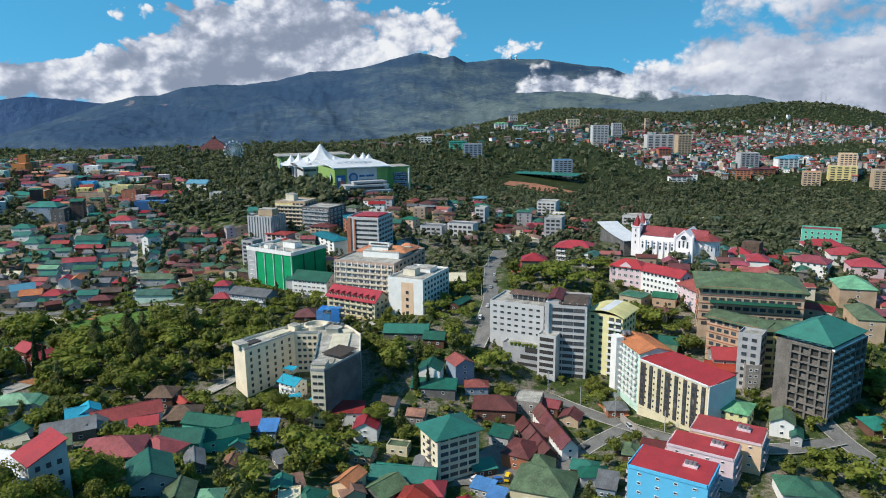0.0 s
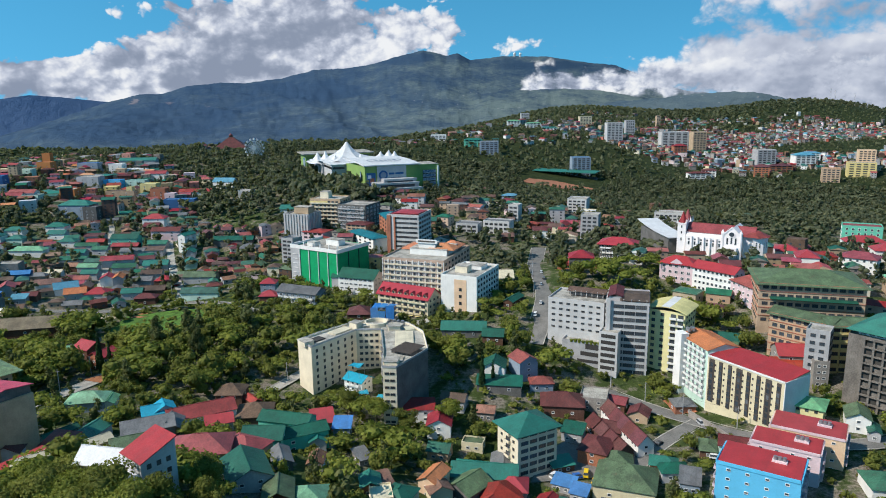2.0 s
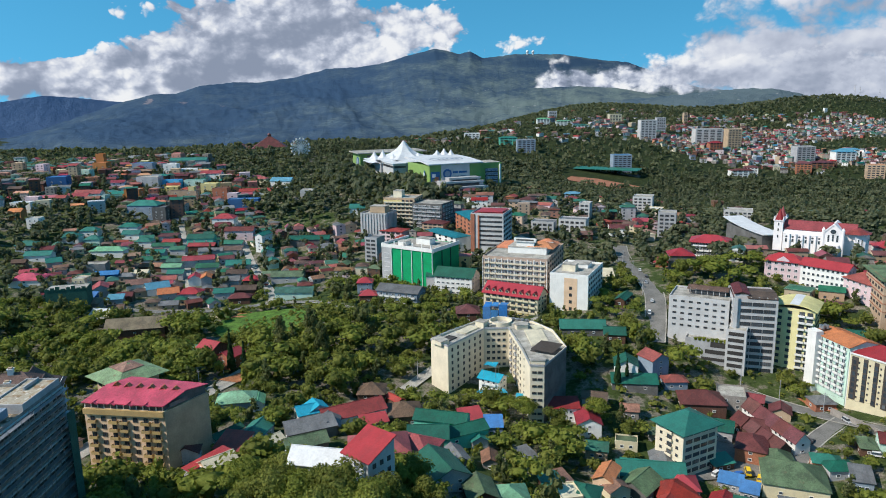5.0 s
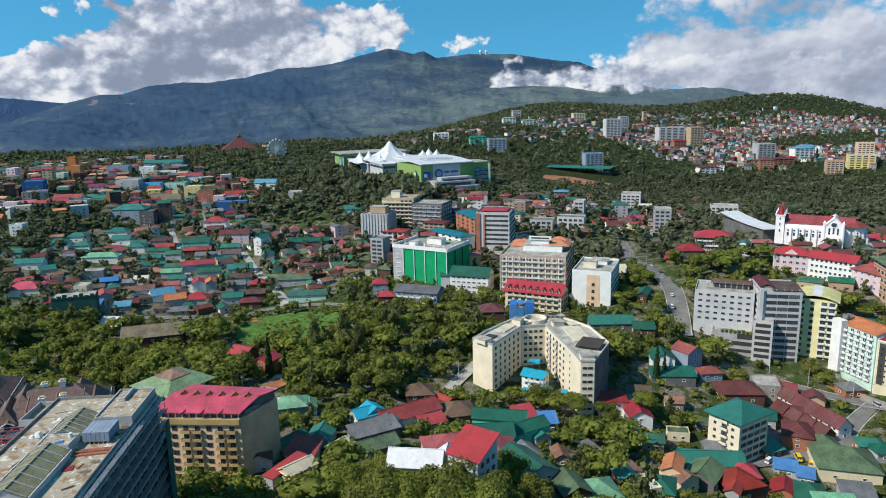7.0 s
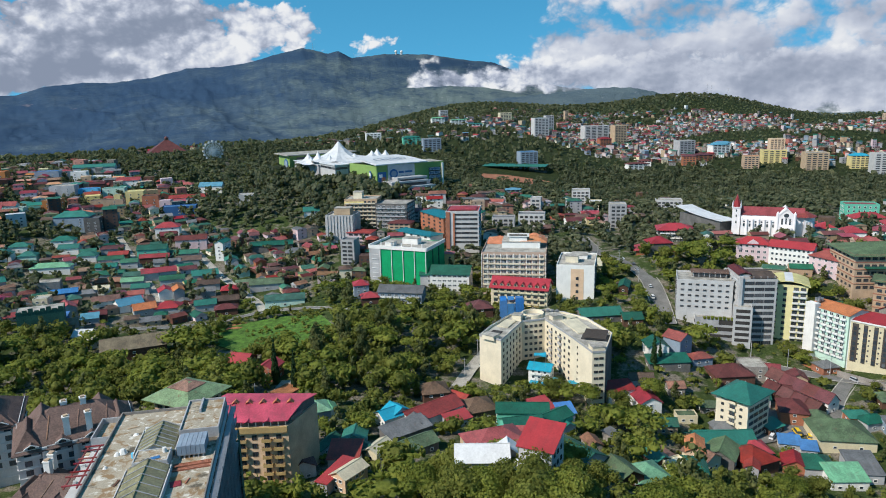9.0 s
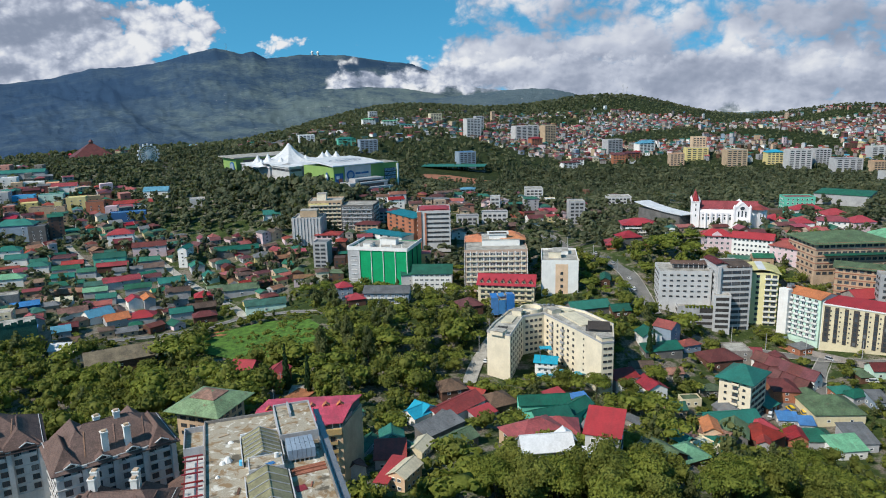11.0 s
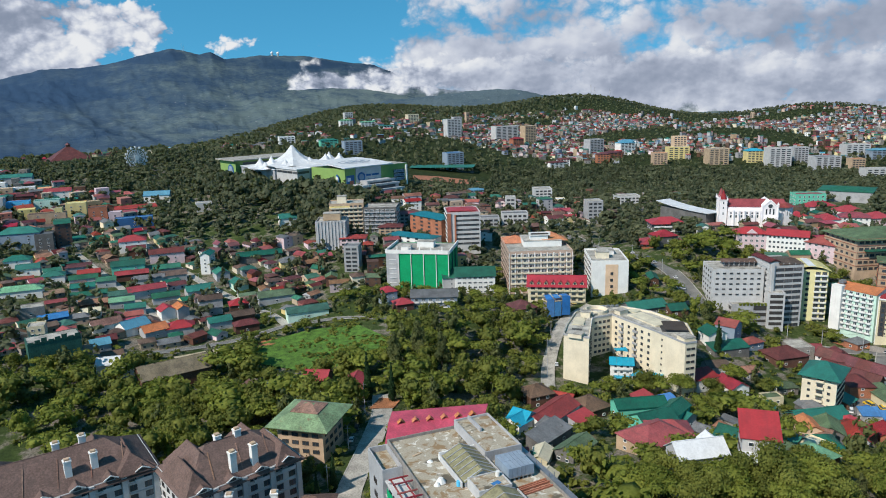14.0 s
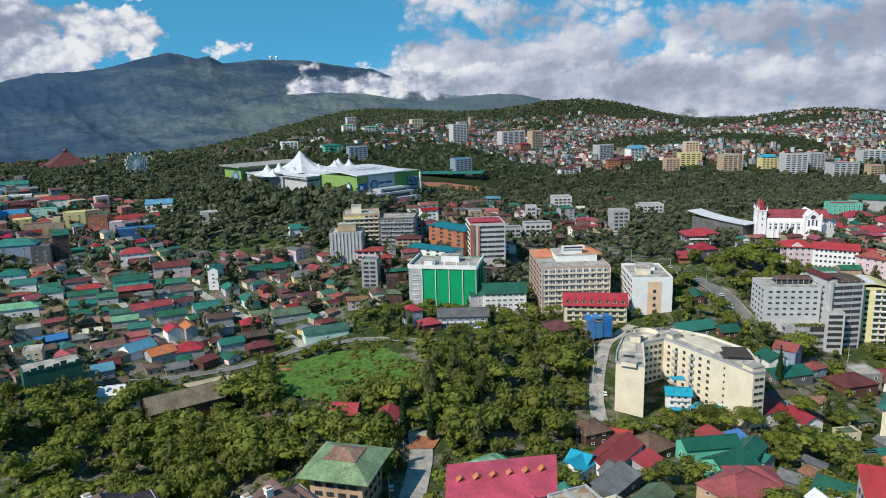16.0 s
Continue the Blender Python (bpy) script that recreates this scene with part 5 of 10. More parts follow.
for f in (0.2, 0.4, 0.6, 0.8, 0.995):
    wallstrip(net, (-w / 2, -17), (w / 2, -17), -2, 30, 0.75, WALLS["white"], "seam", "pale net seam", f - 0.004, f + 0.004)
for f in (0.33, 0.66):
    wallstrip(net, (w / 2, -17), (w / 2, 17), -2, 30, 0.6, WALLS["darknet"], "seam", "dark net seam", f - 0.006, f + 0.006)
for k in range(8):
    wallstrip(net, (-w / 2, -17), (w / 2, -17), 1 + 3.3 * k, 0.25, 0.9, WALLS["white"], "stair", "pale stair landing", 0.05, 0.16)
room(net, 2, 4, 28.8, 12, 7, 4.4, "white")
room(net, -10, -6, 28.8, 7, 6, 3.0, "white")
for i in range(5):
    part("column_stub", Shape().box(0, 0, 0, 0.7, 0.7, 3.0), WALLS["white"], net, at=pose(-16 + 8 * i, -10, 28.8))

# the hotel with orange roofs
big = block("hotel", "cream hotel with rows of balconies and orange tiled penthouse roofs", (-71, 451), (-31, 436), 52, 14, 8, 3.55, "clay", "concrete", "flat", side=(8, 2.4, 1.7, "dark", None), parapet_high=1.2, first=1)
w = math.hypot(40, 15)
facade(big, (-w / 2, -26), (w / 2, -26), 8, 3.55, 10, 2.9, 2.1, 0.7, "plain", balcony=WALLS["ivory"], first=2)
for i in range(11):
    wallstrip(big, (-w / 2, -26), (w / 2, -26), 0, 28.4, 0.6, WALLS["white"], "pier", "white pier", max(0.0, i / 10 - 0.008), min(1.0, i / 10 + 0.008))
room(big, 4, 2, 28.4, 26, 22, 4.2, "white")
room(big, 2, -2, 32.6, 12, 8, 3.4, "white")
cap_roof(big, 12, 0, 32.7, 18, 14, 3.0, "orange", 0, label="orange tiled roof")
cap_roof(big, -12, 14, 29.2, 18, 20, 3.6, "orange", 0, label="orange tiled roof")
cap_roof(big, 12, 17, 31.2, 14, 12, 3.0, "orange", 0, label="orange tiled roof")
part("sign_panel", Shape().box(0, 0, 0, 15, 0.4, 2.6), WALLS["white"], big, "white sign panel with dark bars", pose(2, -6.6, 36.0))
part("sign_bar", Shape().box(0, 0, 0, 12, 0.1, 1.0), DARKTRIM, big, "dark lettering bar", pose(2, -6.86, 36.8))

# red-roofed hotel with dormers
dorm = block("hotel", "cream hotel with long balconies and a red dormered roof", (-72, 423), (-41, 405), 15, 10, 5, 3.5, "cream", "scarlet", "gable", 5.0, front=(8, 2.6, 1.6, "dark", "cream"), side=(3, 1.5, 1.3, "dark", None), over=1.0)
w = math.hypot(31, 18)
for i in range(8):
    x = -w / 2 + (i + 0.5) * w / 8
    dm = part("dormer", gable_walls(2.6, 2.4, 0, 1.2, 1.1), WALLS["cream"], dorm, at=pose(x, -5.6, 18.0, 0, 0, 90))
    part("dormer_roof", gable_roof(2.8, 2.4, 1.2, 0.35, 0.12), ROOFS["scarlet"], dm, at=pose(0, 0, 1.25))
    part("window", window_mesh(1.2, 1.2, "dark"), None, dm, at=pose(-1.3, 0, 0.2, 0, 0, -90))
for k, i in ((1, 1), (1, 5), (1, 6)):
    part("awning", Shape().box(0, -0.9, 0, 2.8, 1.4, 0.2), WALLS["yellow"], dorm, "yellow awning", pose(-w / 2 + (i + 0.5) * w / 8, -7.5, k * 3.5 + 2.6))

# white hotel with a tan panel
wh = block("hotel", "white hotel with a tan panel and flat roof", (-33, 411), (-12, 401), 36, 14, 8, 3.3, "white", "concrete", "flat", side=(8, 1.7, 1.6, "dark", None), parapet_high=1.2, first=1)
w = math.hypot(21, 10)
wallstrip(wh, (-w / 2, -18), (w / 2, -18), 3, 22, 0.14, WALLS["peach"], "tan_panel", "tan wall panel", 0.38, 0.72)
for k in range(4):
    part("window", window_mesh(1.7, 1.9, "dark"), None, wh, at=pose(w * 0.05, -18.14, 5.5 + k * 4.2))
room(wh, -3, -4, 26.4, 8, 7, 4.2, "ivory")
room(wh, 1, 8, 26.4, 10, 10, 2.6, "white")

# blue-grey terrace
steel = block("terrace", "blue-grey terrace with white balconies and a dark roof", (-141, 450), (-114, 439), 14, 10, 3, 4.0, "steel", "grey", "gable", 3.0, front=(6, 2.4, 1.6, "plain", "white"), side=(3, 1.4, 1.3, "plain", None), over=0.8)
block("terrace", "white terrace with rows of windows and a green dormered roof", (-103, 468), (-78, 458), 16, 14, 4, 3.2, "white", "deepgreen", "gable", 4.5, front=(7, 2.4, 1.3, "plain", None), side=(3, 1.4, 1.3, "plain", None))

# hospital group and the banded office
hosp = block("hospital_tower", "grey concrete tower with vertical ribs", (-168, 602), (-145, 594), 22, 21, 7, 3.8, "grey", "concrete", "flat", parapet_high=1.5)
w = math.hypot(23, 8)
for p, q, nn in (((-w / 2, -11), (w / 2, -11), 9), ((w / 2, -11), (w / 2, 11), 8), ((-w / 2, 11), (-w / 2, -11), 8)):
    for i in range(nn):
        wallstrip(hosp, p, q, -2, 29.5, 0.55, WALLS["palegrey"], "rib", "pale concrete rib", (i + 0.3) / nn, (i + 0.7) / nn)
room(hosp, 0, 3, 27, 14, 10, 5.5, "tan")
h2 = block("hospital", "tan hospital block with balconies and yellow floors", (-150, 630), (-122, 622), 24, 22, 10, 3.5, "tan", "concrete", "flat", front=(7, 2.4, 1.7, "dark", "ivory"), side=(4, 2.0, 1.6, "dark", None), first=3)
room(h2, -4, 0, 35, 8, 8, 6, "ivory")
wallstrip(h2, (-14.5, -12), (14.5, -12), 31.6, 2.2, 0.5, WALLS["yellow"], "band", "yellow band", 0.0, 0.6)
block("hospital", "dark grey unfinished hospital wing with open floors", (-124, 618), (-98, 606), 26, 22, 9, 3.5, "dark", "concrete", "flat", front=(6, 3.2, 2.0, "plain", "grey"), side=(4, 3.0, 1.9, "plain", None), first=2)
off = block("office_block", "banded pale office block with a brick stair and red roof", (-75, 549), (-50, 541), 30, 29, 7, 3.7, "palegrey", "scarlet", "flat", trim="white", side=(5, 3.6, 1.6, "dark", None))
w = math.hypot(25, 8)
facade(off, (-w / 2 + 5, -15), (w / 2, -15), 7, 3.7, 3, 6.2, 1.5, 1.0, "dark")
wallstrip(off, (-w / 2, -15), (w / 2, -15), -4, 30, 0.8, WALLS["brick"], "brick_pier", "brick-red stair pier", 0.0, 0.12)
wallstrip(off, (-w / 2, -15), (w / 2, -15), -4, 29, 0.8, WALLS["brick"], "brick_pier", "brick-red pier", 0.22, 0.27)
cap_roof(off, 0, 2, 27.0, 20, 20, 1.5, "scarlet", 0, True, label="bright red roof")

# green-roofed school halls
hall = block("school_hall", "large tan school hall with tiered green roofs", (134, 358), (182, 344), 34, 26, 5, 4.4, "tan", "olive", "hip", 4.5, front=(12, 2.8, 1.8, "dark", None), side=(6, 2.4, 1.6, "dark", None), trim="brick", over=2.2)
part("roof", Shape().prism([(-20, -21), (21, -21), (21, -15), (-20, -15)], 0, 0.25), ROOFS["deepgreen"], hall, "dark green lower roof", pose(0, 0, 17.0, 8, 0, 0))
block("school_wing", "green-roofed school wing with long brick-red bands", (132, 340), (150, 318), 15, 14, 6, 3.9, "tan", "olive", "gable", 2.0, front=(7, 2.4, 1.8, "dark", None), side=(3, 2.4, 1.6, "dark", None), trim="brick", over=1.6)
block("school_wing", "curved school wing with yellow balconies and green roof", (150, 317), (182, 312), 16, 14, 6, 3.9, "yellow", "olive", "gable", 2.0, front=(8, 2.8, 1.7, "dark", "yellow"), side=(3, 2.4, 1.6, "dark", None), trim="brick", over=1.6)
block("school_tower", "narrow grey stair tower with open windows", (136, 312), (144, 306), 10, 12, 7, 3.6, "grey", "concrete", "flat", front=(2, 2.2, 1.6, "dark", None), side=(2, 2.2, 1.6, "dark", None))

# pink and white school
pink = block("school", "pink school pavilion with a red roof and small gable", (104, 431), (121, 419), 14, 28, 4, 3.7, "pink", "scarlet", "hip", 3.4, front=(5, 1.9, 1.8, "plain", None), side=(3, 1.6, 1.6, "plain", None), over=1.0)
part("pediment", gable_walls(1.0, 7, 0, 0.5, 2.6), WALLS["pink"], pink, "pink gable", pose(0, -7.4, 14.6, 0, 0, 90))
block("school", "white school wing with arched windows and a red roof", (120.5, 419), (137, 398), 12, 28, 4, 3.6, "white", "scarlet", "gable", 3.0, front=(9, 1.7, 1.7, "arch", None), side=(2, 1.6, 1.6, "plain", None), over=1.0)
block("school", "white and pink school pavilion with a red roof", (136, 399), (141, 375), 14, 25, 4, 3.6, "pink", "red", "hip", 3.4, front=(5, 1.8, 1.6, "plain", None), side=(3, 1.6, 1.6, "plain", None), over=1.0)
block("school", "white school block with a red hip roof", (222, 442), (238, 428), 14, 28, 4, 3.6, "white", "red", "hip", 3.0, front=(5, 1.6, 1.6, "plain", None), side=(3, 1.6, 1.6, "plain", None))
block("clinic", "red-roofed grey building with dark verandas", (80, 495), (103, 485), 18, 31, 3, 3.6, "dark", "scarlet", "hip", 3.4, front=(6, 2.2, 1.6, "plain", "white"), side=(3, 1.6, 1.4, "plain", None), over=1.6)
block("school", "maroon-roofed brick house with verandas", (45, 461), (72, 448), 16, 28, 2, 3.8, "brick", "red", "hip", 3.4, front=(6, 2.0, 1.5, "plain", None), side=(3, 1.6, 1.4, "plain", None), over=1.6)

# teal-roofed apartment house among the trees
teal = block("apartment_block", "cream apartment house with curved balconies and a teal roof", (-10, 269), (-3, 256), 19, -4, 6, 3.2, "ivory", "teal", "hip", 4.2, over=1.8, side=(4, 3.4, 1.6, "dark", None))
facade(teal, (-7.4, -9.5), (7.4, -9.5), 6, 3.2, 3, 1.3, 1.2, 1.0, "dark", skip=(1,))
for k in range(1, 6):
    part("balcony", balcony_mesh(3.4, WALLS["ivory"], 1.0), None, teal, at=pose(0.3, -9.5, k * 3.2 + 0.1))
    part("window", window_mesh(2.6, 1.9, "dark"), None, teal, at=pose(0.3, -9.5, k * 3.2 + 0.3))

# pink-roofed hotel
def pink_hotel():
    """A block of skew plan: low roof with its ridge along the middle, open gallery under the front eave, blank end wall."""
    cx, cy, z = -205, 242, 12.8
    fl, fr, rr, rl = (-19.6, -7.4), (10.6, -11.8), (20.6, 4.6), (-10.6, 12.2)
    fm, rm = ((fr[0] + rr[0]) / 2, (fr[1] + rr[1]) / 2), ((fl[0] + rl[0]) / 2, (fl[1] + rl[1]) / 2)
    t = thing("hotel", cx, cy, z, 0, "peach hotel with ochre balconies and a low bright pink sheet roof", "building")
    take(cx, cy, 18, 12, -9, 1.5)
    front, ridge, rear = 28.6, 30.9, 29.6
    part("wall", Shape().prism([fl, fr, rr, rl], -8, 26.6), WALLS["peach"], t)
    # solid walls coloured dark to imitate the shaded gap under the eaves
    inner = [(x * 0.97, y * 0.93) for x, y in (fl, fr, fm, rm)]
    part("gallery_wall", Shape().prism(inner, 26.604, [front - 0.1, front - 0.1, ridge - 0.15, ridge - 0.15]), WALLS["dark"], t, "recessed top gallery wall, dark for the shade of its open gap")
    inner = [(x * 0.97, y * 0.93) for x, y in (rm, fm, rr, rl)]
    part("gallery_wall", Shape().prism(inner, 26.604, [ridge - 0.15, ridge - 0.15, rear - 0.1, rear - 0.1]), WALLS["dark"], t, "recessed top gallery wall, dark for the shade of its open gap")
    s = Shape()
    big = [(x * 1.03, y * 1.07) for x, y in (fl, fr, fm, rm, rr, rl)]
    for ring, tops in (((0, 1, 2, 3), (front, front, ridge, ridge)), ((3, 2, 4, 5), (ridge, ridge, rear, rear))):
        k = len(s.v)
        s.v += [(*big[r], h) for r, h in zip(ring, tops)] + [(*big[r], h + 0.3) for r, h in zip(ring, tops)]
        for f in ((3, 2, 1, 0), (4, 5, 6, 7), (0, 1, 5, 4), (1, 2, 6, 5), (2, 3, 7, 6), (3, 0, 4, 7)):
            s.f.append(tuple(k + v for v in f))
            s.m.append(0)
    part("roof", s, ROOFS["pink"], t)
    wallstrip(t, fl, fr, 24.6, 2.0, 0.9, WALLS["ochre"], "band", "ochre parapet band")
    wallstrip(t, fr, rr, -6, 32.6, 0.25, WALLS["tan"], "end_wall", "plain brown-grey end wall")
    wallstrip(t, fr, rr, 27.2, 1.5, 0.3, GLASS, "window", "window band under the gable", 0.12, 0.5)
    ux, uy = (fr[0] - fl[0]) / 30.5, (fr[1] - fl[1]) / 30.5
    for i in range(13):
        part("gallery_post", Shape().box(0, 0, 26.604, 0.3, 0.3, 2.2), WALLS["white"], t, at=pose(fl[0] + ux * (0.4 + 2.47 * i) - uy * -0.1, fl[1] + uy * (0.4 + 2.47 * i) + 0.25, 0))
    facade(t, fl, fr, 8, 3.05, 7, 1.7, 1.7, 0.6, "dark", first=1)
    turn = math.degrees(math.atan2(uy, ux))
    for k in range(1, 8):
        for i in range(7):
            if i % 3 != 1:
                r = 1.0 + (i + 0.5) * 28.5 / 7
                part("balcony", balcony_mesh(3.2, WALLS["ochre"], 1.2), None, t, at=pose(fl[0] + ux * r, fl[1] + uy * r, 3.05 * k + 0.1, 0, 0, turn))
    for i in range(4):
        r = 4.5 + 6.6 * i
        part("eave_gable", gable_roof(3.4, 3.0, 0.75, 0.1, 0.15), ROOFS["pink"], t, "", pose(fl[0] + ux * r + 0.1, fl[1] + uy * r + 0.6, front + 0.02, 0, 0, 90 + turn))
    for i in range(6):
        k = 0.12 + 0.152 * i
        part("ridge_cap", gable_roof(1.8, 2.8, 1.2, 0.1, 0.15), ROOFS["orange"], t, "small orange ridge gable", pose(rm[0] + (fm[0] - rm[0]) * k, rm[1] + (fm[1] - rm[1]) * k, ridge + 0.1, 0, 0, 90 + turn))


pink_hotel()

# unfinished tower in the foreground
def mud():
    """Bare concrete under dust, puddle stains and brown mud."""
    m = bpy.data.materials.new("muddy_deck")
    m.use_nodes = True
    n = Nodes(m.node_tree)
    pos = n.add("ShaderNodeNewGeometry").outputs["Position"]
    wet, dust, fine = n.noise(pos, 0.16, 5, 0.6), n.noise(pos, 0.33, 4, 0.6, distort=0.6), n.noise(pos, 2.5, 4, 0.7)
    col = n.ramp(n.smooth(fine, 0.3, 0.7), [(0, (0.29, 0.25, 0.185)), (1, (0.41, 0.36, 0.275))])
    col = n.mix(n.smooth(n.noise(pos, 0.45, 4, 0.6, distort=0.8), 0.55, 0.66), col, (0.62, 0.59, 0.52))
    col = n.mix(n.smooth(dust, 0.50, 0.62), col, (0.25, 0.16, 0.08))
    col = n.mix(n.smooth(wet, 0.56, 0.64), col, (0.10, 0.085, 0.06))
    b = n.add("ShaderNodeBsdfPrincipled")
    n.put(b.inputs["Base Color"], col)
    b.inputs["Roughness"].default_value = 0.85
    n.put(n.add("ShaderNodeOutputMaterial").inputs[0], b.outputs[0])
    return m


MUD = mud()
TOP = 49.2                                                  # height of the bare deck over the tower's foot
dk = block("unfinished_tower", "unfinished grey concrete tower with bare roof deck and scaffold", (-235.6, 118), (-208.4, 118), 77, 15, 14, 3.514, "block", "concrete", "flat", parapet_high=0.9, first=6)
# own metres: x from the middle of the deck, y from its middle (far edge 38.5)
X0, Y0 = -222.0, 156.5
put = lambda x, y, z=0.0, turn=0.0: pose(x - X0, y - Y0, TOP + 0.17 + z, 0, 0, turn)
part("deck", Shape().box(0, 0, 0, 26.4, 76.2, 0.02), MUD, dk, "muddy bare roof deck", put(X0, Y0))
# flat panels on the solid side, coloured as the shade of open floors
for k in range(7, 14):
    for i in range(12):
        part("opening", Shape().box(0, 0, 0, 0.1, 4.4, 2.1), OPEN_FLOOR_SHADE, dk, "dark panel painted as the shade of an open floor", pose(13.62, -33 + 6.2 * i, k * 3.514 + 0.8))
ledges(dk, (13.6, -38.5), (13.6, 38.5), 14, 3.514, WALLS["palegrey"], 0.5, 0.4, first=7)
# stair block at the far corner, with a sunken top
sb = part("stair_block", tub([(-218 - X0, 176 - Y0), (-208.5 - X0, 176 - Y0), (-208.5 - X0, 194.4 - Y0), (-218 - X0, 194.4 - Y0)], TOP + 0.17, TOP + 2.3, 0.5, 0.3), WALLS["grey"], dk, "plastered block with a sunken top")
part("deck", Shape().box(0, 0, 0, 8.7, 17.6, 0.05), MUD, sb, "stained concrete top", pose(-213.25 - X0, 185.2 - Y0, TOP + 2.31))
part("upstand", Shape().box(0, 0, 0, 0.5, 7.5, 1.0), WALLS["grey"], sb, "concrete upstand", pose(-214.2 - X0, 190.2 - Y0, TOP + 2.37))
DUSTY = surface("dusty_sheet", (0.25, 0.23, 0.13), 0.6, 0.25, 0.5, ribs=0.5)
# two long halls with ridged translucent roofs, a flat room between them
for x, y, length, wide in ((-222.4, 174.5, 12.6, 8.0), (-222.2, 151.0, 20.5, 8.2)):
    hl = part("roof_hall", gable_walls(length, wide, 0, 1.5, 1.7), WALLS["grey"], dk, "low plastered roof hall", put(x, y, 0, 90))
    part("skylight", gable_roof(length, wide, 1.9, 0.3, 0.12), DUSTY, hl, "dusty ribbed translucent sheet roof", pose(0, 0, 1.55))
    for sg in (-1, 1):
        part("gutter_wall", Shape().box(0, sg * (wide / 2 + 0.7), 0, length, 0.25, 1.5), WALLS["palegrey"], hl, "pale gutter wall")
    for i in range(7):
        for sg in (-1, 1):
            part("rafter", Shape().beam((-length / 2 + length * i / 6, sg * (wide / 2 + 0.2), 1.62), (-length / 2 + length * i / 6, 0, 3.62), 0.16), WALLS["grey"], hl)
part("white_wall", Shape().box(0, 0, 0, 9.5, 0.35, 1.7), WALLS["white"], dk, "whitewashed low wall", put(-222.3, 182.0))
part("white_wall", Shape().box(0, 0, 0, 0.35, 3.2, 1.1), WALLS["white"], dk, "whitewashed low wall", put(-227.0, 180.6))
rm = part("roof_room", tub([(-226 - X0, 161.8 - Y0), (-218.3 - X0, 161.8 - Y0), (-218.3 - X0, 168 - Y0), (-226 - X0, 168 - Y0)], TOP + 0.17, TOP + 2.4, 0.25, 0.25), WALLS["palegrey"], dk, "plastered roof room")
part("deck", Shape().box(0, 0, 0, 7.1, 5.6, 0.04), MUD, rm, "stained concrete top", pose(-222.15 - X0, 164.9 - Y0, TOP + 2.41))
part("white_bin", Shape().drum(0, 0, 0, 0.5, 0.45, 1.1, 10), WALLS["white"], rm, "white plastic bin", pose(-219.6 - X0, 166.2 - Y0, TOP + 2.46))
part("blue_sheet", Shape().box(0, 0, 0, 2.0, 1.2, 0.12), ROOFS["blue"], rm, "folded blue plastic sheet", pose(-221.2 - X0, 163.6 - Y0, TOP + 2.46, 0, 0, 20))
# steel water tanks side by side on short stilts
tk = part("tank_row", Shape().box(0, 0, 0, 6.4, 7.0, 0.2), STEEL, dk, "steel water tanks on stilts", put(-213.8, 169.6, 0.75))
for i in range(6):
    for j in range(2):
        part("tank", Shape().box(0, 0, 0, 0.98, 3.35, 2.2), WALLS["steel"], tk, "square steel tank", pose(-2.65 + 1.06 * i, -1.72 + 3.44 * j, 0.2))
    part("stilt", Shape().box(0, 0, -0.75, 0.3, 0.3, 0.75), WALLS["grey"], tk, "", pose(-2.65 + 1.06 * i, -3.2, 0))
for i in range(5):
    part("red_beam", Shape().box(0, 0, 0, 8.6 - 0.5 * (i % 2), 0.32, 0.3 + 0.12 * (i % 3)), WALLS["brick"], dk, "red-painted steel beam", put(-213.2, 163.6 - 0.75 * i, 0, 6))
part("red_plate", Shape().box(0, 0, 0, 2.4, 2.4, 0.15), ROOFS["red"], dk, "red-painted steel plate", put(-215.6, 154.6, 0, 12))
part("red_beam", Shape().box(0, 0, 0, 0.3, 2.2, 0.25), WALLS["brick"], dk, "red-painted steel beam", put(-213.2, 155.4, 0, -14))
for x, y, r, h2 in ((-230.4, 172.4, 1.2, 1.1), (-231.6, 171.6, 0.8, 0.7), (-232.8, 165.6, 0.6, 0.5), (-229.4, 181.8, 0.8, 0.35)):
    part("sack_heap", Shape().drum(0, 0, 0, r, r * 0.45, h2, 7), WALLS["white"], dk, "heap of white sacks", put(x, y))
part("blue_drum", Shape().drum(0, 0, 0, 0.5, 0.5, 1.2, 12), WALLS["blue"], dk, "blue plastic drum", put(-227.4, 169.5))
for i, (x, y, a) in enumerate(((-231, 186, 20), (-229, 148, 70), (-212, 146, 40), (-228.6, 158, 80), (-232.4, 152, 15))):
    part("timber", Shape().box(0, 0, 0, 2.6, 0.5, 0.25 + 0.1 * (i % 3)), WALLS["wood"] if i % 2 else WALLS["tan"], dk, "bundle of formwork timber", put(x, y, 0, a))
# lower annex and open frame along the lane side
ax = part("annex", tub([(-240.6 - X0, 183 - Y0), (-235.7 - X0, 183 - Y0), (-235.7 - X0, 194.8 - Y0), (-240.6 - X0, 194.8 - Y0)], -4, TOP - 1.6, 1.5, 0.3), WALLS["grey"], dk, "grey concrete annex")
for k in range(5, 13):
    part("window", window_mesh(2.2, 1.4, "dark"), None, ax, at=pose(-240.6 - X0, 189 - Y0, k * 3.5 + 0.8, 0, 0, -90))
part("deck", Shape().box(0, 0, 0, 4.2, 11.1, 0.05), MUD, ax, "stained concrete top", pose(-238.15 - X0, 188.9 - Y0, TOP - 1.59))
for k in range(6, 15):
    part("frame_slab", Shape().box(0, 0, 0, 4.4, 64.8, 0.35), WALLS["palegrey"], dk, "bare floor edge of the open frame", pose(-237.9 - X0, 150.5 - Y0, k * 3.4 - 1.4))
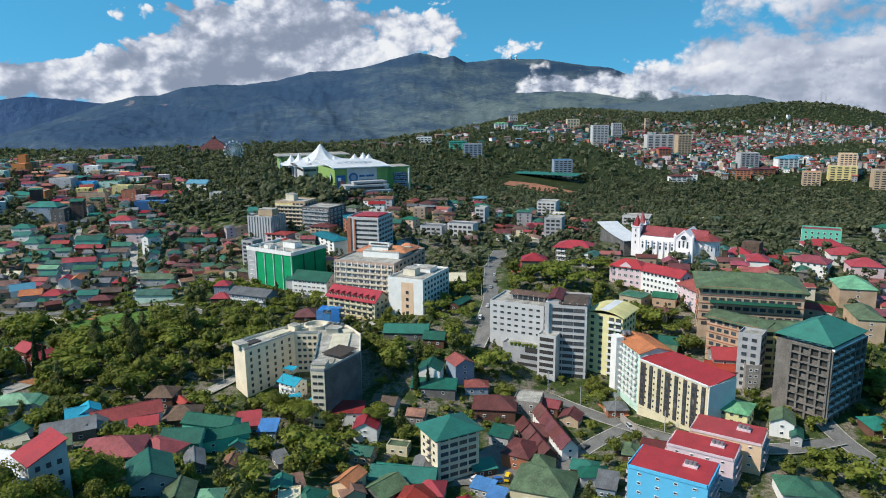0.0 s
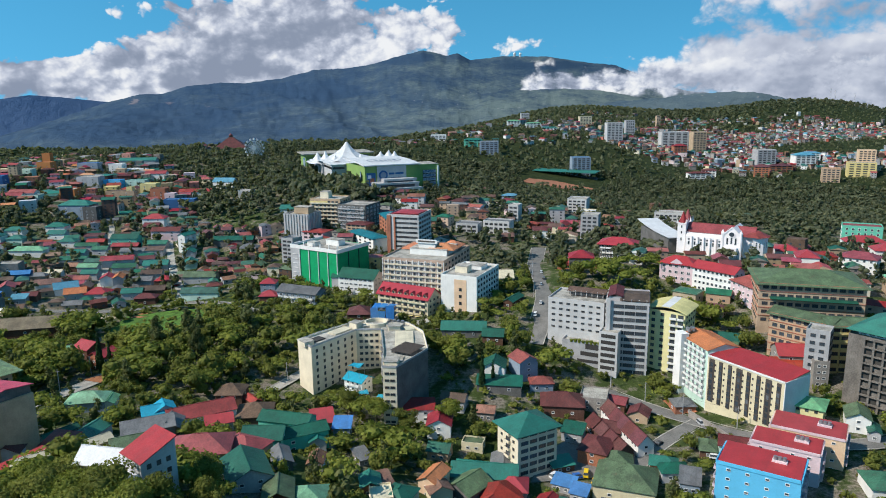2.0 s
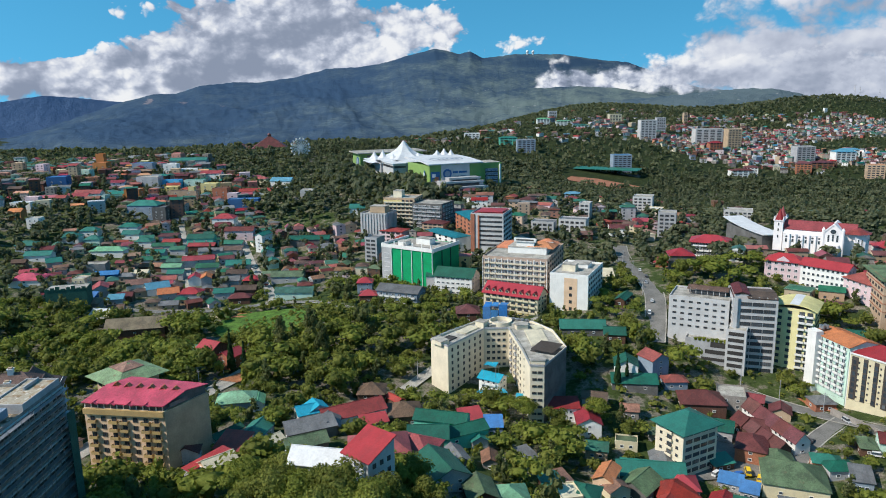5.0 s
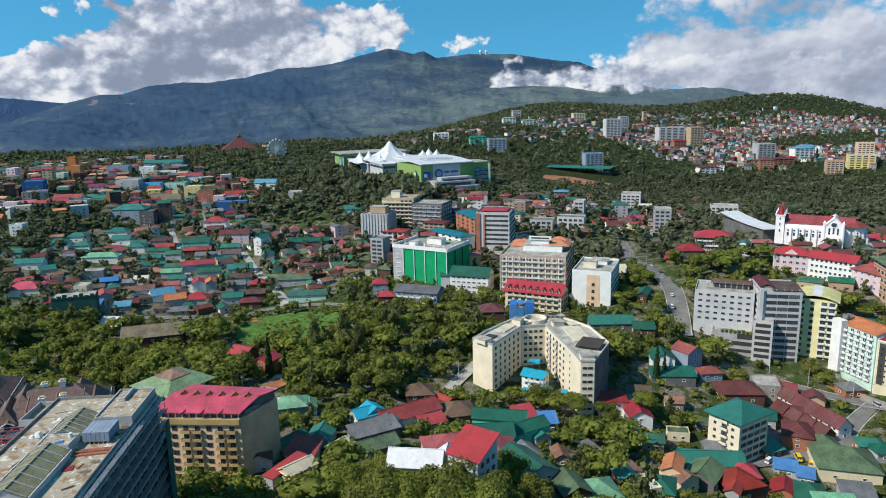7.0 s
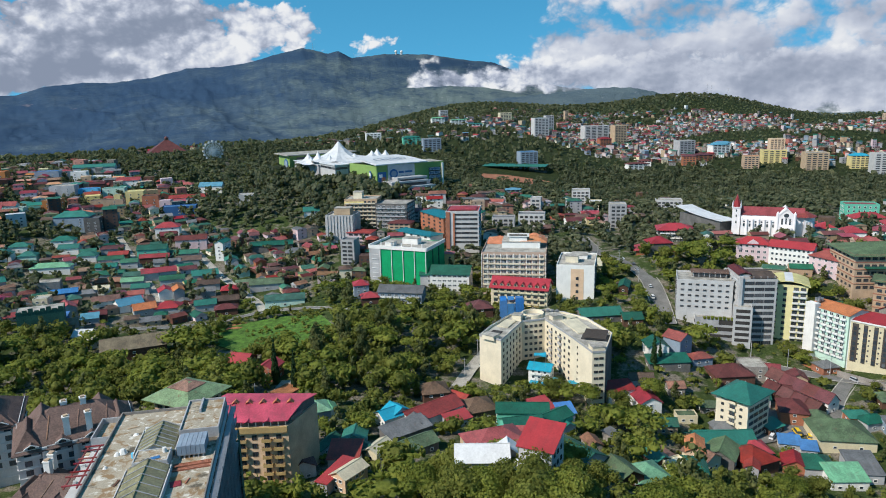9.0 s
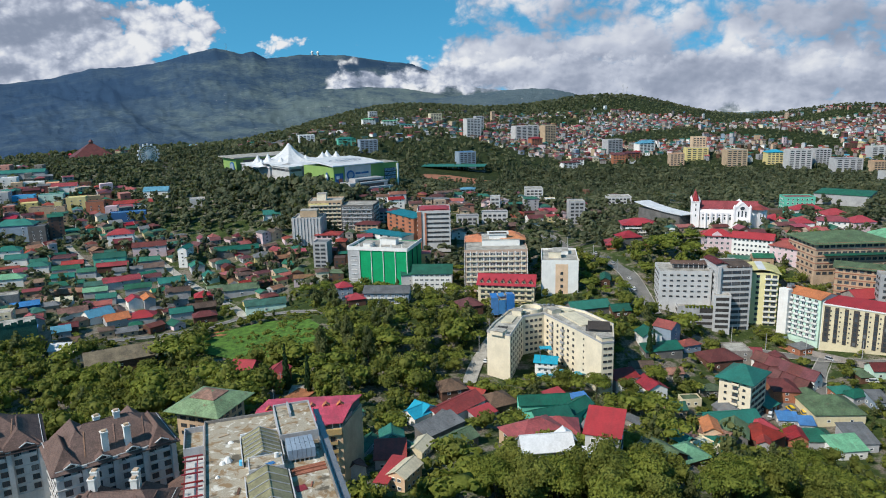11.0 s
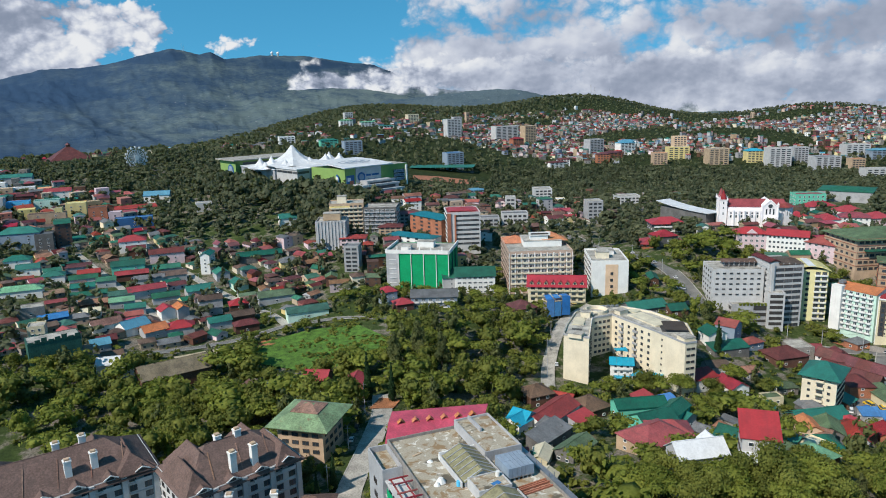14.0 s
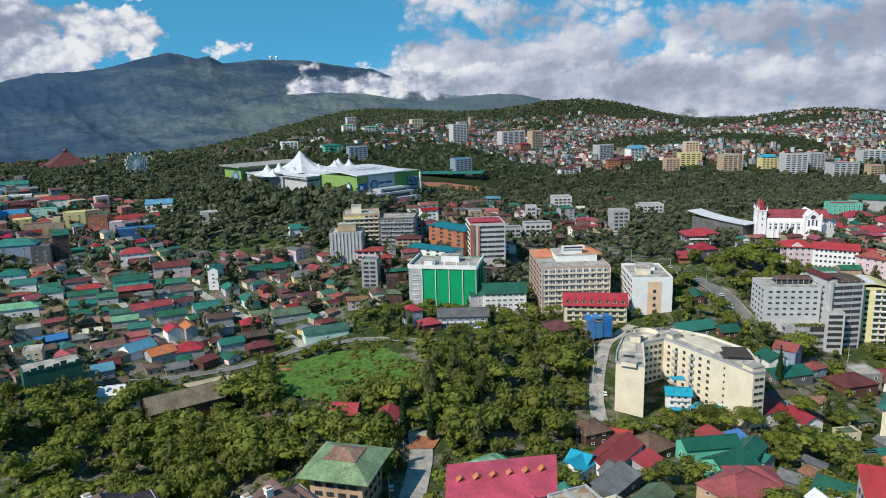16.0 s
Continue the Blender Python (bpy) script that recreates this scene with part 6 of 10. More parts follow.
for i in range(9):
    part("frame_column", Shape().box(0, 0, 0, 0.6, 0.6, TOP + 2), WALLS["palegrey"], dk, "", pose(-239.6 - X0, 120 - Y0 + 7.6 * i, -4))
for i in range(7):
    part("red_beam", Shape().box(0, 0, 0, 4.6, 0.3, 0.3), ROOFS["red"], dk, "red-painted steel beam", pose(-238.2 - X0, 178.5 - Y0 - 3.1 * i, TOP - 0.2 + 0.5 * (i % 2)))
for x in (-239.9, -237.2):
    part("red_beam", Shape().box(0, 0, 0, 0.3, 20, 0.3), ROOFS["red"], dk, "red-painted steel beam", pose(x - X0, 169.2 - Y0, TOP - 0.55))
part("netting", Shape().box(0, 0, 0, 0.08, 9, 20), WALLS["net"], dk, "bright green safety net", pose(-240.4 - X0, 176 - Y0, 26))
for i in range(14):
    y = -37 + 5.7 * i
    for o in (0.9, 2.2):
        part("scaffold_pole", Shape().box(0, 0, 0, 0.12, 0.12, 54), STEEL, dk, at=pose(13.7 + o, y, -4))
for k in range(14):
    part("scaffold_deck", Shape().box(0, 0, 0, 1.4, 76, 0.12), STEEL, dk, at=pose(15.25, 0, 2 + 3.6 * k))
part("netting", Shape().box(0, 0, 0, 0.08, 4, 48), WALLS["darknet"], dk, "dark green safety net", pose(16.1, 37, -6))
part("netting", Shape().box(0, 0, 0, 7, 0.08, 46), WALLS["darknet"], dk, "dark green safety net", pose(12.4, 39.3, -8))

# hall with a faded green hip roof
ROOFS["faded"] = surface("faded_green_sheet", (0.20, 0.30, 0.16), 0.7, 0.3, 0.5, bump=0.05, ribs=1.6, rust=0.75)
wh = block("hall", "wood-panelled hall with a faded green hip roof", (-249.6, 293.0), (-234.8, 282.0), 18.6, 16.8, 4, 3.2, "tan", "faded", "hip", 3.8, front=(4, 2.6, 1.6, "dark", None), side=(4, 2.4, 1.6, "dark", None), over=3.4)
cap_roof(wh, 0, 0, 12.8 + 3.8 * 0.55 + 0.1, 10.6, 9.4, 1.7, "rusty", 0, True, 0.4, "rusted brown patch along the ridge")


# brown-roofed condominiums
def condominium(a, b, depth, z, floors, words, rise, chimneys, dormers, turn_roof=0):
    t = block("condominium", words, a, b, depth, z, floors, 3.3, "palegrey", "shingle", "hip", rise, front=(dormers * 2, 2.2, 1.9, "dark", None), side=(5, 2.0, 1.7, "dark", None), over=1.4, trim="palegrey", first=2)
    w, high = math.hypot(b[0] - a[0], b[1] - a[1]), floors * 3.3
    for i in range(dormers):
        x = -w / 2 + (i + 0.5) * w / dormers
        part("pier", Shape().box(0, -0.5, -4, 1.6, 1.0, high + 4), WALLS["palegrey"], t, at=pose(x + w / dormers / 2 - 0.9, -depth / 2, 0))
        dm = part("dormer", gable_walls(3.6, 3.4, 0, 0.9, 0.8), WALLS["white"], t, at=pose(x, -depth / 2 + 1.5, high + 0.1, 0, 0, 90))
        part("dormer_roof", gable_roof(4.4, 3.4, 0.95, 0.6, 0.2), ROOFS["shingle"], dm, at=pose(0, 0, 0.95))
        for sg in (-1, 1):
            part("bargeboard", Shape().beam((-2.86, sg * 2.25, 0.62), (-2.86, 0, 1.86), 0.28), WALLS["white"], dm)
        part("window", window_mesh(2.2, 0.9, "dark"), None, dm, at=pose(-1.82, 0, 0.05, 0, 0, -90))
        part("balcony", balcony_mesh(5.0, WALLS["palegrey"], 1.2), None, t, at=pose(x, -depth / 2, high - 3.0))
    cx, cy = (a[0] + b[0]) / 2 - (b[1] - a[1]) / w * depth / 2, (a[1] + b[1]) / 2 + (b[0] - a[0]) / w * depth / 2
    for px, py, h in chimneys:                              # places on the land
        dx, dy = px - cx, py - cy
        x, y = (dx * (b[0] - a[0]) + dy * (b[1] - a[1])) / w, (dy * (b[0] - a[0]) - dx * (b[1] - a[1])) / w
        ch = part("chimney", Shape().box(0, 0, 0, 2.0, 2.0, h), WALLS["white"], t, "white chimney", pose(x, y, high))
        part("chimney_cap", Shape().box(0, 0, 0, 2.4, 2.4, 0.4), WALLS["white"], ch, at=pose(0, 0, h))
        part("pots", Shape().box(0, 0, 0, 1.5, 1.5, 0.5), WALLS["tan"], ch, at=pose(0, 0, h + 0.41))
    for i in range(dormers - 1):
        x = -w / 2 + (i + 1) * w / dormers
        part("ridge_tile", Shape().beam((x, -depth * 0.42, high + rise * 0.16), (x + 1.5, -depth * 0.10, high + rise * 0.80), 0.35), ROOFS["rusty"], t, "pale hip tile line")
    for sx, sy, kw, kd, kr in ((-0.27, 0.12, 0.30, 0.85, 0.82), (0.24, 0.16, 0.26, 0.8, 0.72), (-0.40, -0.1, 0.18, 0.75, 0.55), (0.38, -0.12, 0.18, 0.8, 0.5)):
        cap_roof(t, w * sx, depth * sy, high + rise * 0.12, depth * kd, w * kw, rise * kr, "shingle", 90, True, 0.9, "brown cross roof")
    return t


condominium((-283, 243), (-248, 254.5), 25, 11, 7, "pale grey condominium with brown shingle roofs, dormers and chimneys", 8.2, ((-272.4, 260.6, 9.2), (-266.3, 261.6, 9.6), (-269, 250.6, 7.6), (-262.4, 252.6, 7.8)), 4)
condominium((-345, 253.5), (-291, 267.2), 27, 11, 7, "long pale grey condominium with brown shingle roofs and dormers", 8.2, ((-320, 277, 9.2), (-312.6, 278.5, 9.6), (-315.9, 266.4, 7.6), (-308.8, 268.6, 7.8)), 6)
condominium((-282, 228), (-252, 221), 18, 11, 4, "lower pale grey condominium with brown roof and chimneys", 5.2, ((-271.5, 241, 9), (-272, 238, 8), (-259, 236.6, 9), (-259.4, 233.4, 8)), 3)
house(-336, 232, 8, 44, 16, 9, "shingle", "white", "hip", 5, 3, note=" beside the condominiums", deep=8)


# tall grey house with steep red and white roofs
tall = block("house", "tall grey house with steep red and white roofs", (-126, 190), (-118, 183.5), 11, 23, 6, 3.5, "palegrey", "scarlet", "shed", 4.2, side=(3, 1.3, 1.5, "dark", None), front=(3, 1.4, 1.4, "plain", None), over=0.8)
part("lean_to_roof", Shape().box(0, 0, 0, 10, 4.5, 0.25), ROOFS["white"], tall, "white lean-to roof", pose(-1, -7.6, 16.0, 14, 0, 0))

# maroon townhouses in a row
for i, (x, y) in enumerate(((45, 302), (46.5, 295), (48, 288), (49.5, 281), (51, 274))):
    t = house(x, y, -77, 7.3, 7.2, 6, "maroon", "white", "gable", 3.6, 2, "townhouse", note=" in a terrace", group="maroon townhouses")
for x, y in ((36, 292), (38, 285), (40, 278), (42, 271)):
    house(x, y, -77, 7.1, 7.0, 5, "maroon", "wood", "gable", 3.2, 2, "townhouse", note=" in a lower terrace", group="maroon townhouses")


# mall with a tent roof
def tent_mesh(r, h, folds=6):
    """A fabric peak that sweeps up to a point, its rim scalloped."""
    s, k, rings = Shape(), 24, 7
    f = lambda u, a: (r * (1 - 0.96 * u) * (1 + 0.09 * (1 - u) * math.cos(folds * a)) * math.cos(a), r * (1 - 0.96 * u) * (1 + 0.09 * (1 - u) * math.cos(folds * a)) * math.sin(a), h * (0.28 * u + 0.72 * u ** 3.2) + 0.06 * h * (1 - u) * math.cos(folds * a))
    for i in range(rings):
        for j in range(k):
            a0, a1 = 2 * math.pi * j / k, 2 * math.pi * (j + 1) / k
            s.face([f(i / rings, a0), f(i / rings, a1), f((i + 1) / rings, a1), f((i + 1) / rings, a0)])
    s.drum(0, 0, h * 0.97, r * 0.05, r * 0.03, h * 0.07, 8)
    return s


def mall():
    z = 46
    t = thing("shopping_mall", -110.3, 728.7, z, 20.4, "lime green shopping mall with white tent roofs", "mall")
    for x, y, a, b in ((-96, 752, 42, 32), (-135, 815, 48, 42), (-190, 895, 42, 40)):
        take(x, y, a, b, 20, 1)
    top = 30.3
    skew = 0.17                                                # the side wall leans away from square
    main = [(0, 0), (57, 0), (57 - 48 * skew, 48), (-48 * skew, 48)]
    part("wall", Shape().prism(main, -8, top), WALLS["lime"], t)
    deck = Shape()
    steps = 12
    for i in range(steps):
        v0, v1 = -2.5 + 53 * i / steps, -2.5 + 53 * (i + 1) / steps
        f = lambda v: 1.3 + 4.4 * (v + 2.5) / 53 + 0.9 * math.sin(math.pi * (v + 2.5) / 53)
        for lo, rev in ((0.0, 1), (-1.1, -1)):
            deck.face([(-2 - v0 * skew, v0, f(v0) + lo), (59 - v0 * skew, v0, f(v0) + lo), (59 - v1 * skew, v1, f(v1) + lo), (-2 - v1 * skew, v1, f(v1) + lo)][::rev])
        for x, rev in ((-2, 1), (59, -1)):
            deck.face([(x - v1 * skew, v1, f(v1) - 1.1), (x - v0 * skew, v0, f(v0) - 1.1), (x - v0 * skew, v0, f(v0)), (x - v1 * skew, v1, f(v1))][::rev])
    deck.face([(-2 + 2.5 * skew, -2.5, 0.2), (59 + 2.5 * skew, -2.5, 0.2), (59 + 2.5 * skew, -2.5, 1.3), (-2 + 2.5 * skew, -2.5, 1.3)])
    part("roof", deck, ROOFS["white"], t, "white cambered roof", pose(0, 0, top))
    oval = Shape()
    for i in range(36):
        a0, a1 = 2 * math.pi * i / 36, 2 * math.pi * (i + 1) / 36
        oval.face([(19 * math.cos(a0), 9 * math.sin(a0), 0), (19 * math.cos(a1), 9 * math.sin(a1), 0), (17.6 * math.cos(a1), 7.8 * math.sin(a1), 0), (17.6 * math.cos(a0), 7.8 * math.sin(a0), 0)])
    part("roof_mark", oval, WALLS["steel"], t, "blue oval ring on the white roof", pose(26, 20, top + 4.25, 4.6, 0, 0))
    for i in range(5):
        part("roof_mark", Shape().prism([(0, 0), (3.4, 0), (2.6, 6), (-0.8, 6)], 0, 0.05), WALLS["steel"], t, "blue bar on the white roof", pose(16 + 5.0 * i, 17, top + 3.98, 4.6, 0, 0))
    # front
    part("front_panel", Shape().box(28.3, -0.6, 6, 31.4, 1.2, top - 6.4), WALLS["palegrey"], t, "pale grey entrance front")
    part("disc", Shape().drum(0, 0, 0, 4.8, 4.8, 0.4, 24), WALLS["deepblue"], t, "dark blue disc on the front", pose(19, -1.2, 21.0, 90, 0, 0))
    part("disc_face", Shape().drum(0, 0, 0, 3.0, 3.0, 0.3, 20), WALLS["steel"], t, "paler blue disc", pose(19, -1.6, 21.0, 90, 0, 0))
    for i, (x, w2) in enumerate(((28.0, 6.0), (36.5, 9.0))):
        part("sign_bar", Shape().box(0, 0, 0, w2, 0.3, 2.0), WALLS["deepblue"], t, "dark blue lettering bar", pose(x, -1.35, 21.2))
    for k in range(3):
        part("window_band", window_mesh(13.5, 2.6, "blue"), None, t, at=pose(33.5, -1.2, 9.0 + 3.6 * k))
    part("poster", Shape().box(0, 0, 0, 9.5, 0.4, 16), WALLS["deepblue"], t, "blue poster panel", pose(6.2, -0.2, 7.5))
    part("poster_square", Shape().box(0, 0, 0, 4.2, 0.3, 4.6), WALLS["brick"], t, "red poster square", pose(7.4, -0.5, 13.5))
    part("poster_square", Shape().box(0, 0, 0, 3.4, 0.3, 3.4), WALLS["white"], t, "white poster square", pose(4.6, -0.5, 17.8))
    part("disc", Shape().drum(0, 0, 0, 5.0, 5.0, 0.4, 24), WALLS["deepblue"], t, "dark blue disc on the side", pose(-1.9, 11, 19.5, 90, 0, -99.6))
    part("disc_face", Shape().drum(0, 0, 0, 3.1, 3.1, 0.3, 20), WALLS["white"], t, "white disc face", pose(-2.3, 11, 19.5, 90, 0, -99.6))
    # wing beside the entrance
    part("side_wing", Shape().prism([(57.02, 3), (82.6, 3), (82.6, 34), (50, 34)], -8, 29.6), WALLS["lime"], t)
    part("wing_roof", Shape().prism([(57.5, 3.5), (82.1, 3.5), (82.1, 33.5), (50.6, 33.5)], 29.62, 30.0), ROOFS["concrete"], t, "grey flat roof")
    part("dark_recess", Shape().box(71, 2.8, 2, 15, 0.3, 22), DARKTRIM, t, "dark glazed recess")
    for k in range(5):
        part("window_band", window_mesh(14.0, 2.8, "blue"), None, t, at=pose(71, 2.64, 4.0 + 4.2 * k))
    part("pillar", Shape().box(80.6, 2.2, -8, 1.6, 1.6, 36), WALLS["white"], t, "white corner pillar")
    part("canopy", Shape().box(71, 0.5, -0.6, 22, 5, 1.0), WALLS["white"], t, "white canopy")
    # stepped terraces before the entrance
    for k, (u0, u1, v0, z0, z1) in enumerate(((2, 53, -27, -8, 9.6), (6, 51, -21, 9.62, 14.4), (16, 50, -15, 14.42, 17.6))):
        part("terrace", Shape().box((u0 + u1) / 2, v0 / 2 - 0.65, z0, u1 - u0, -v0 - 1.3, z1 - z0), WALLS["grey"], t, "grey stepped terrace")
        part("terrace_rim", Shape().box((u0 + u1) / 2, v0 - 0.3, z1 - 1.2, u1 - u0 + 1.2, 1.2, 1.6), WALLS["palegrey"], t, "pale grey terrace parapet")
        part("window_band", window_mesh((u1 - u0) * 0.8, 2.6, "dark"), None, t, at=pose((u0 + u1) / 2, v0 + 0.02, z1 - 4.4))
    for i in range(7):
        part("column", Shape().drum(8 + 6.8 * i, -27.4, -8, 0.7, 0.7, 16.4, 10), WALLS["white"], t)
    # low halls and tents behind
    for u0, u1, v0, v1, h2, mat in ((-24, -8.8, 50, 92, 28.5, "palegrey"), (-8.2, 48, 50, 88, 29.0, "palegrey"), (-26, 62, 92.2, 168, 26.0, "grey")):
        part("rear_hall", Shape().prism([(u0, v0), (u1, v0), (u1, v1), (u0, v1)], -8, h2), WALLS[mat], t)
        part("hall_roof", Shape().prism([(u0 - 1, v0 - 1), (u1 + 1, v0 - 1), (u1 + 1, v1 + 1), (u0 - 1, v1 + 1)], h2 + 0.01, h2 + 0.9), ROOFS["white"], t, "white flat roof")
    for k in range(4):
        part("window_band", window_mesh(9.5, 2.4, "dark"), None, t, at=pose(-24, 88.5 - 10.4 * (k + 0.3), 24.2, 0, 0, -90))
    part("window_band", window_mesh(13, 2.4, "dark"), None, t, at=pose(-16.4, 50, 24.2))
    part("rear_wing", Shape().prism([(-30, 174), (52, 174), (52, 213), (-30, 213)], -8, 31.5), WALLS["lime"], t)
    part("rear_window", window_mesh(70, 6, "dark"), None, t, at=pose(14, 174, 23.5))
    part("hall_roof", Shape().prism([(-34, 169), (56, 169), (56, 217), (-34, 217)], 0, 1.2), ROOFS["concrete"], t, "long grey rear roof", pose(0, 0, 31.8))
    part("disc", Shape().drum(0, 0, 0, 7.0, 7.0, 0.4, 24), WALLS["deepblue"], t, "dark blue disc on the rear wing", pose(-30.1, 186, 20.5, 90, 0, -90))
    part("disc_face", Shape().drum(0, 0, 0, 5.0, 5.0, 0.3, 24), WALLS["steel"], t, "paler blue disc", pose(-30.5, 186, 20.5, 90, 0, -90))
    for u, v, r, zz, apex in ((7, 110, 36, 29.5, 49.0), (-25, 124, 14, 27, 37.6), (-18, 112, 13, 28, 39.4), (-10, 97, 13, 27.5, 35.5), (-28, 108, 11, 27, 34.0), (20, 96, 13, 29.5, 36.0), (46, 104, 13, 29.5, 37.4), (60, 118, 14, 28, 37.6), (62, 100, 13, 28, 37.4)):
        part("tent", tent_mesh(r, apex - zz, 8 if r > 20 else 6), ROOFS["white"], t, "white fabric tent peak", pose(u, v, zz, 0, 0, 15))


mall()


# church with two spires and a hall with a swept roof
def church():
    t = thing("church", 153, 469.5, 44.8, -34, "white twin-towered church with a dark red roof", "church")
    t.scale = (0.86, 0.86, 0.77)
    take(155, 468, 32, 16, -34, 2)
    part("wall", gable_walls(50, 14, -8, 12, 6), WALLS["church"], t, at=pose(4, 0, 0))
    part("roof", gable_roof(50, 14, 6.3, 0.7, 0.3), ROOFS["red"], t, "dark red sheet roof", pose(4, 0, 12, 0, 0, 0))
    part("aisle", Shape().prism([(-20, -11.5), (22, -11.5), (22, -7.02), (-20, -7.02)], -8, [8, 8, 10.5, 10.5]), WALLS["church"], t, "white side aisle")
    part("transept", gable_walls(27, 12, -8, 13, 6), WALLS["church"], t, at=pose(15, -2, 0, 0, 0, 90))
    part("roof", gable_roof(25.6, 11.4, 5.6, 0.1, 0.3), ROOFS["red"], t, "dark red sheet roof", pose(15, -1.2, 13.02, 0, 0, 90))
    for sg in (-1, 1):
        part("gable_coping", Shape().beam((15 + sg * 6.6, -15.6, 12.6), (15, -15.6, 19.6), 0.9), WALLS["church"], t, "white gable coping")
        part("turret", Shape().drum(15 + sg * 6.6, -15.2, -8, 1.1, 1.1, 22.5, 8), WALLS["church"], t, "white corner turret")
        part("turret_cap", Shape().drum(15 + sg * 6.6, -15.2, 14.52, 1.3, 0.1, 2.6, 8), WALLS["church"], t)
    part("portal", Shape().box(15, -17.2, -8, 9, 4.0, 10.5), WALLS["church"], t, "white entrance porch")
    part("doorway", Shape().box(15, -19.25, -2, 6, 0.12, 3.6), DARKTRIM, t, "dark doorway")
    part("chancel", Shape().prism([(29.1, -9), (36, -6), (38, 0), (36, 6), (29.1, 9)], -8, 11), WALLS["church"], t, "white apse")
    part("chancel_roof", Shape().drum(0, 0, 0, 11.5, 0.6, 5.5, 8), ROOFS["red"], t, "dark red apse roof", pose(28.5, 0, 11.02, 0, 0, 22.5))
    for k, (x, y, a) in enumerate(((32.5, -7.5, 23), (37, -3, 72))):
        for dx in (-1.3, 1.3):
            part("window", window_mesh(1.0, 5.0, "arch"), None, t, at=pose(x + dx * math.cos(radians(a)), y + dx * math.sin(radians(a)) - 0.05, 2, 0, 0, a))
    part("rose_window", Shape().drum(0, 0, 0, 2.0, 2.0, 0.3, 20), GLASS, t, "round dark window", pose(15, -15.6, 13.4, 90, 0, 0))
    rim = Shape()
    for i in range(20):
        a0, a1 = 2 * math.pi * i / 20, 2 * math.pi * (i + 1) / 20
        rim.beam((2.2 * math.cos(a0), 0, 2.2 * math.sin(a0)), (2.2 * math.cos(a1), 0, 2.2 * math.sin(a1)), 0.45)
    part("rose_rim", rim, WALLS["church"], t, "white stone rim", pose(15, -15.8, 13.4))
    for dx in (-3, 0, 3):
        part("window", window_mesh(1.5, 6.0, "arch"), None, t, at=pose(15 + dx, -15.5, 4.5 if dx else 5.0))
    for y in (-6.5, 6.5):
        tower = part("tower", Shape().box(-24, y, -8, 6.5, 6.5, 26), WALLS["church"], t)
        part("cornice", Shape().box(-24, y, 18, 7.6, 7.6, 0.8), WALLS["church"], tower)
        for sx in (-1, 1):
            for sy in (-1, 1):
                part("pinnacle", Shape().drum(-24 + 3.3 * sx, y + 3.3 * sy, 18.8, 0.7, 0.08, 3.6, 6), WALLS["church"], tower)
        part("spire", Shape().drum(0, 0, 0, 3.4, 0.15, 10, 8), ROOFS["red"], tower, "red spire", pose(-24, y, 18.8, 0, 0, 22.5))
        for z in (3, 9, 14):
            part("window", window_mesh(1.2, 2.6, "arch"), None, tower, at=pose(-24, y - 3.25, z))
            part("window", window_mesh(1.2, 2.6, "arch"), None, tower, at=pose(-27.25, y, z, 0, 0, -90))
    for i in range(9):
        x = -17.5 + i * 4.6
        if 8 < x < 22:
            continue
        part("window", window_mesh(1.6, 3.2, "arch"), None, t, at=pose(x, -11.5, 0.5))
        part("rose_window", Shape().drum(0, 0, 0, 0.8, 0.8, 0.25, 12), GLASS, t, "small round window", pose(x, -11.4, 5.4, 90, 0, 0))
        part("buttress", Shape().box(x + 2.3, -12.1, -8, 0.8, 1.2, 16), WALLS["church"], t)
    hall = thing("parish_hall", 131, 514, 41, -83.7, "dark open hall with a swept white roof", "hall")
    take(131, 514, 26, 12, -83.7, 2)
    part("wall", Shape().box(0, 0, -6, 50, 13, 11), WALLS["dark"], hall)
    swept = Shape()
    for i in range(12):
        u0, u1 = i / 12, (i + 1) / 12
        f = lambda u: (-29 + 58 * u, 6 + 4 * (1 - u) ** 2.5)
        (x0, z0), (x1, z1) = f(u0), f(u1)
        for dz, rev in ((0, 1), (-0.5, -1)):
            swept.face([(x0, -8, z0 + dz), (x1, -8, z1 + dz), (x1, 8, z1 + dz), (x0, 8, z0 + dz)][::rev])
        swept.face([(x0, -8, z0 - 0.5), (x1, -8, z1 - 0.5), (x1, -8, z1), (x0, -8, z0)])
    part("roof", swept, ROOFS["white"], hall, "swept white roof")


church()


